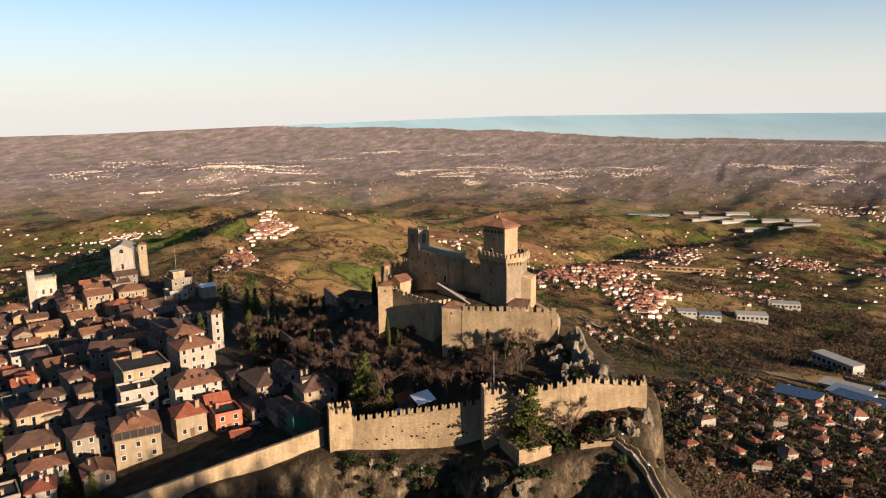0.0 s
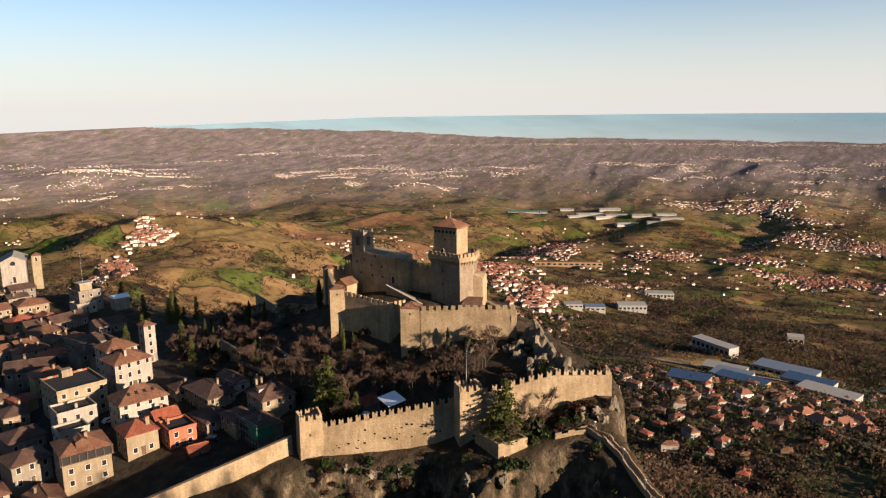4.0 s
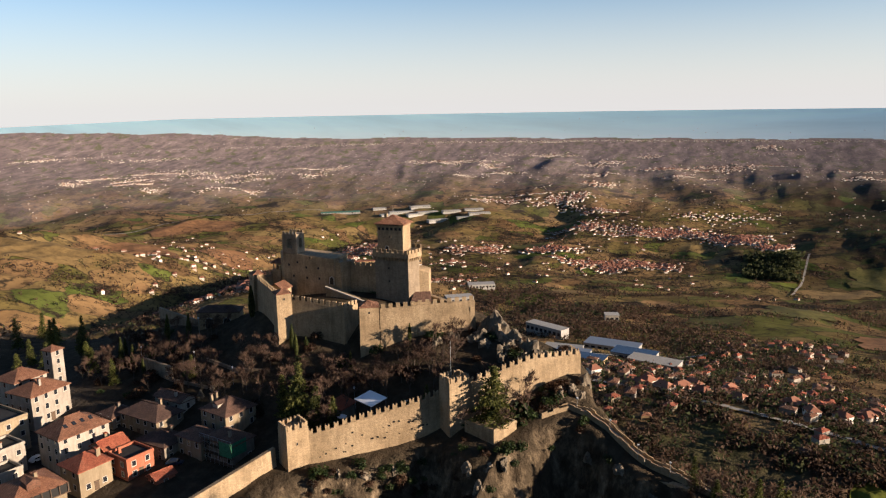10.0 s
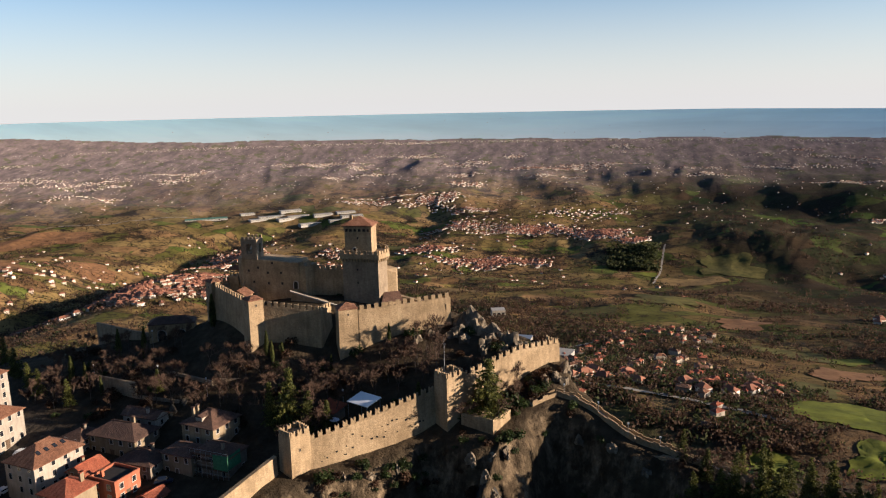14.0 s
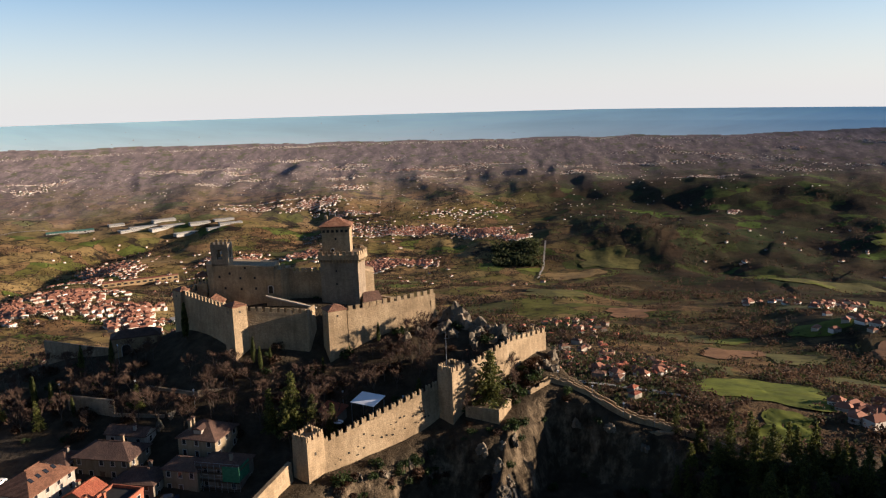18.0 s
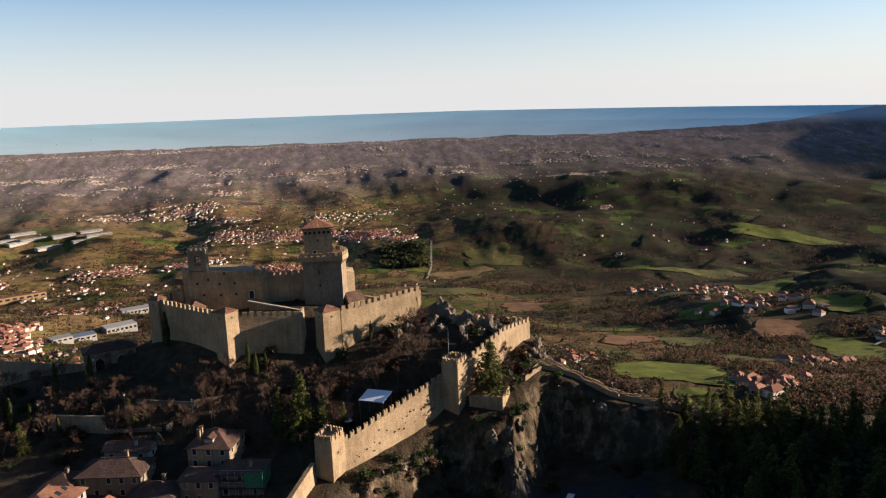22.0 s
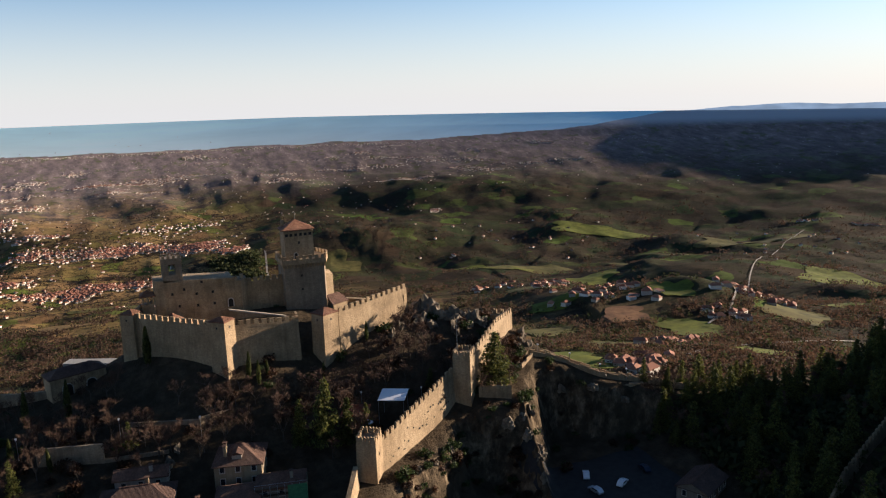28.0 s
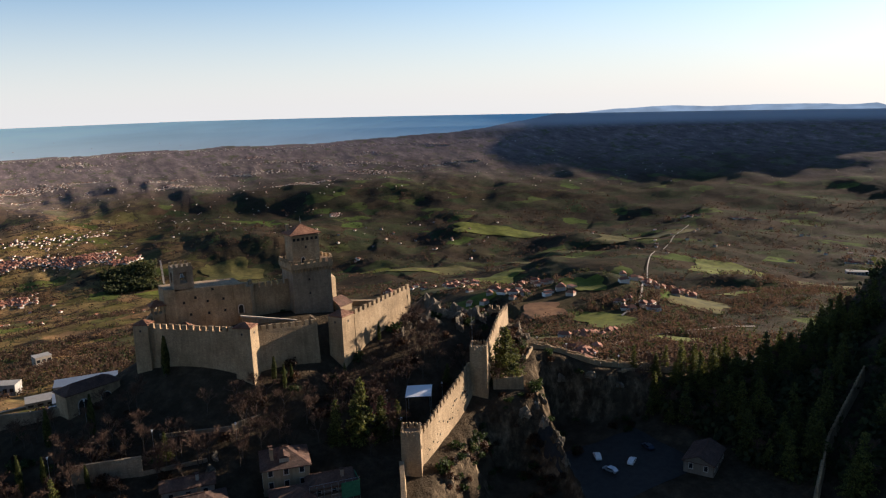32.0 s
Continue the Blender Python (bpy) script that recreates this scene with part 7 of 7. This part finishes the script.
def hall(label, th, r, w, d, h, turn, wall=WHITE, roof=None, name="industrial_hall"):
    ob = thing(name, label, "building", "halls and blocks", at=far_pose(th, r, turn))
    part("wall", Geo().box(-w / 2, -d / 2, -6, w / 2, d / 2, h), wall, ob)
    part("roof", Geo().box(-w / 2 - 0.4, -d / 2 - 0.4, h, w / 2 + 0.4, d / 2 + 0.4, h + 0.5), roof or METAL, ob)
    n = max(3, min(12, int(w / 7)))
    for k in range(n):
        part("window_band", Geo().box(-w / 2 + (k + 0.2) * w / n, -d / 2 - 0.12, h * 0.45, -w / 2 + (k + 0.8) * w / n, -d / 2 + 0.1, h * 0.75), GLASS, ob)
    return ob


PALE = plaster("pale_concrete", (0.312, 0.304, 0.289), (0.421, 0.413, 0.39))
for k, (dth, dr, w) in enumerate(((-3.2, 20, 90), (-2.2, -40, 70), (-1.2, 30, 80), (-0.4, -50, 110), (0.5, 20, 90), (1.4, -30, 70), (2.3, 10, 110), (3.2, -40, 80), (-2.8, 90, 80), (1.0, 90, 90), (3.9, 60, 60))):
    hall("long white industrial hall in the valley", 21.0 + dth * 1.15, 3130 + dth * 24 + dr, w, 30, 7, 18 + random.uniform(-8, 8), PALE, PALE)
hall("long pink apartment block with red roof", 24.6, 2100, 190, 14, 15, 4, OCHRE, TILE_RED, "apartment_block")
hall("stepped modern office block", 21.2, 1215, 30, 20, 8, 12, PALE, PALE, "office_block")
hall("modern glass and green office block", 19.7, 1255, 34, 22, 9, 10, PALE, METAL, "office_block")
hall("curved modern block with terraces", 17.2, 1335, 50, 28, 12, 14, PALE, PALE, "office_block")
hall("white flat-roofed office block in the valley", 15.9, 1540, 56, 26, 11, 10, PALE, PALE, "office_block")
SOLAR = plain("solar_roof", (0.03, 0.045, 0.08), (0.05, 0.07, 0.11), 0.2, 0.2, 0.3)
hall("ochre hall with dark solar roof", 7.3, 610, 32, 20, 7, -4, OCHRE, SOLAR)
hall("white factory hall with blue-grey roof", 3.2, 850, 62, 26, 8, -12, PALE, METAL)
hall("white factory hall with pale roof", 1.2, 790, 46, 24, 8, -12, PALE, SOLAR)
hall("low grey factory hall", -0.6, 740, 50, 22, 7, -14, PALE, PALE)
hall("grey workshop with flat roof", 5.6, 715, 34, 24, 7, -10, PALE, METAL)
hall("long workshop with dark roof", 4.6, 690, 44, 18, 6, -14, OCHRE, SOLAR)
hall("white warehouse with flat roof", 6.6, 760, 40, 20, 7, -8, WHITE, PALE)
hall("stepped white apartment block on the slope", 8.6, 905, 56, 16, 14, -35, PALE, PALE, "apartment_block")
hall("white stepped villa with balconies", 4.2, 1080, 20, 16, 13, 10, WHITE, PALE, "apartment_block")
hall("long green greenhouse roof", 28.6, 3258, 170, 40, 4, 0, PALE, plain("greenhouse_sheet", (0.05, 0.16, 0.11), (0.07, 0.2, 0.14), 0.6), "greenhouse")
hall("white block on the slope", -61.4, 1900, 60, 20, 10, 10, PALE, PALE)

# ---------- nearer valley houses, one by one ----------


def valley_house(w, d, h, wall, tile, label):
    ob = thing("valley_house", label, "house", "valley houses")
    part("wall", Geo().box(-w / 2, -d / 2, -5, w / 2, d / 2, h), wall, ob)
    part("roof", gable_roof(w, d, h, d * 0.2, 0.5, "hip"), tile, ob)
    fr, pn = WINS[2]
    for k in range(3):
        part("window", fr, None, ob, at=Matrix.Translation(((k - 1) * w / 3.4, -d / 2 - 0.01, h - 2.3)))
    part("chimney", Geo().box(w * 0.2, -0.4, h, w * 0.2 + 0.7, 0.4, h + d * 0.2 + 1.0), wall, ob)
    return ob


KINDS = [valley_house(10.5, 8, 5, CREAM, TILE_RED, "cream valley house with red hip roof"), valley_house(12, 8.5, 6.5, WHITE, TILE_RED, "white valley house with red hip roof"), valley_house(9.5, 8, 5, OCHRE, TILE_OLD, "ochre valley house with brown roof"),
         valley_house(14, 9, 7.5, WHITE, TILE_OLD, "white apartment house with brown roof"), valley_house(9, 7.5, 4.6, CREAM, TILE_DARK, "small house with dark roof")]
first = set()
rnd = random.Random(77)
spots = []
for th0, r0, wt, wr, n in ((26.8, 900, 2.6, 80, 30), (12.3, 540, 2.2, 50, 14), (4.2, 450, 5.0, 50, 32), (-10.4, 690, 2.6, 90, 34), (-9.8, 960, 2.8, 80, 26), (-14.6, 570, 2.6, 60, 24), (-4.8, 870, 2.4, 70, 26), (8.0, 520, 4.0, 40, 16), (-4.0, 560, 3.0, 50, 14), (22.5, 1060, 2.0, 60, 18), (20.0, 960, 2.0, 60, 8), (9.5, 590, 2.4, 60, 20), (5.0, 570, 3.0, 60, 26), (0.5, 590, 2.6, 60, 22), (-2.5, 720, 2.4, 70, 14)):
    k = tries = 0
    while k < n and tries < 4000:
        tries += 1
        th, r = th0 + rnd.gauss(0, 0.55) * wt, r0 + rnd.gauss(0, 0.55) * wr
        x, y = land_xy(np.array([th]), np.array([r]))
        x, y = float(x[0]), float(y[0])
        if any((x - a) ** 2 + (y - b) ** 2 < 260 for a, b in spots):
            continue
        spots.append((x, y))
        k += 1
        kind = rnd.choice(KINDS)
        m = pose(x, y, far_z(th, r), 0, 0, 70 + rnd.choice((0, 90)) + rnd.gauss(0, 22)) @ Matrix.Scale(rnd.uniform(0.68, 0.92), 4)
        if kind.name in first:
            copy_thing(kind, m)
        else:
            first.add(kind.name)
            kind.matrix_world = m


# gardens and trees between the houses
SPOTS = np.array(spots)


def gardens(th, r, dice):
    x, y = land_xy(th, r)
    near = np.min(np.hypot(x[:, None] - SPOTS[None, :, 0], y[:, None] - SPOTS[None, :, 1]), axis=1)
    return (near > 7.5) & (near < 26)


clumps("garden_trees", 1500, WOODS_GREEN, 12, 400, 1100, 3.4, "dark evergreen garden trees among the houses", gardens, 14)
clumps("garden_shrubs", 2600, WOODS, 13, 400, 1100, 3.0, "leafless brown garden trees among the houses", gardens, 14)

# ---------- far hills beyond the bay: a backdrop on the horizon, haze put in as emission ---


def far_hills(name, r, crest, rough, glow, seed, label):
    """A strip of hills on the horizon; crest: headings and the tangents below the level at which its top shows."""
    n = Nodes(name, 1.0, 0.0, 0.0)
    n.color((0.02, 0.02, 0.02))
    # the strip glows blue-grey, which stands for the haze in front of it
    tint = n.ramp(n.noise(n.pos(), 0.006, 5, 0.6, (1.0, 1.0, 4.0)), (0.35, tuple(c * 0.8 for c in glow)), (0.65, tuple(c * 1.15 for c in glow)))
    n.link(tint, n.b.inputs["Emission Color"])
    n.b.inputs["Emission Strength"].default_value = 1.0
    th = np.linspace(crest[0][0], crest[-1][0], 200)
    x, y = land_xy(th, np.full(200, float(r)))
    t = np.interp(-th, [-c[0] for c in crest], [c[1] for c in crest])
    zt = EYE_Z - r * (t + rough * fbm(th * 0.35, th * 0, seed, 4))
    vs = [(x[i], y[i], zt[i]) for i in range(200)] + [(x[i], y[i], zt[i] - 700) for i in range(200)]
    fs = [(i + 1, i, 200 + i, 201 + i) for i in range(199)]
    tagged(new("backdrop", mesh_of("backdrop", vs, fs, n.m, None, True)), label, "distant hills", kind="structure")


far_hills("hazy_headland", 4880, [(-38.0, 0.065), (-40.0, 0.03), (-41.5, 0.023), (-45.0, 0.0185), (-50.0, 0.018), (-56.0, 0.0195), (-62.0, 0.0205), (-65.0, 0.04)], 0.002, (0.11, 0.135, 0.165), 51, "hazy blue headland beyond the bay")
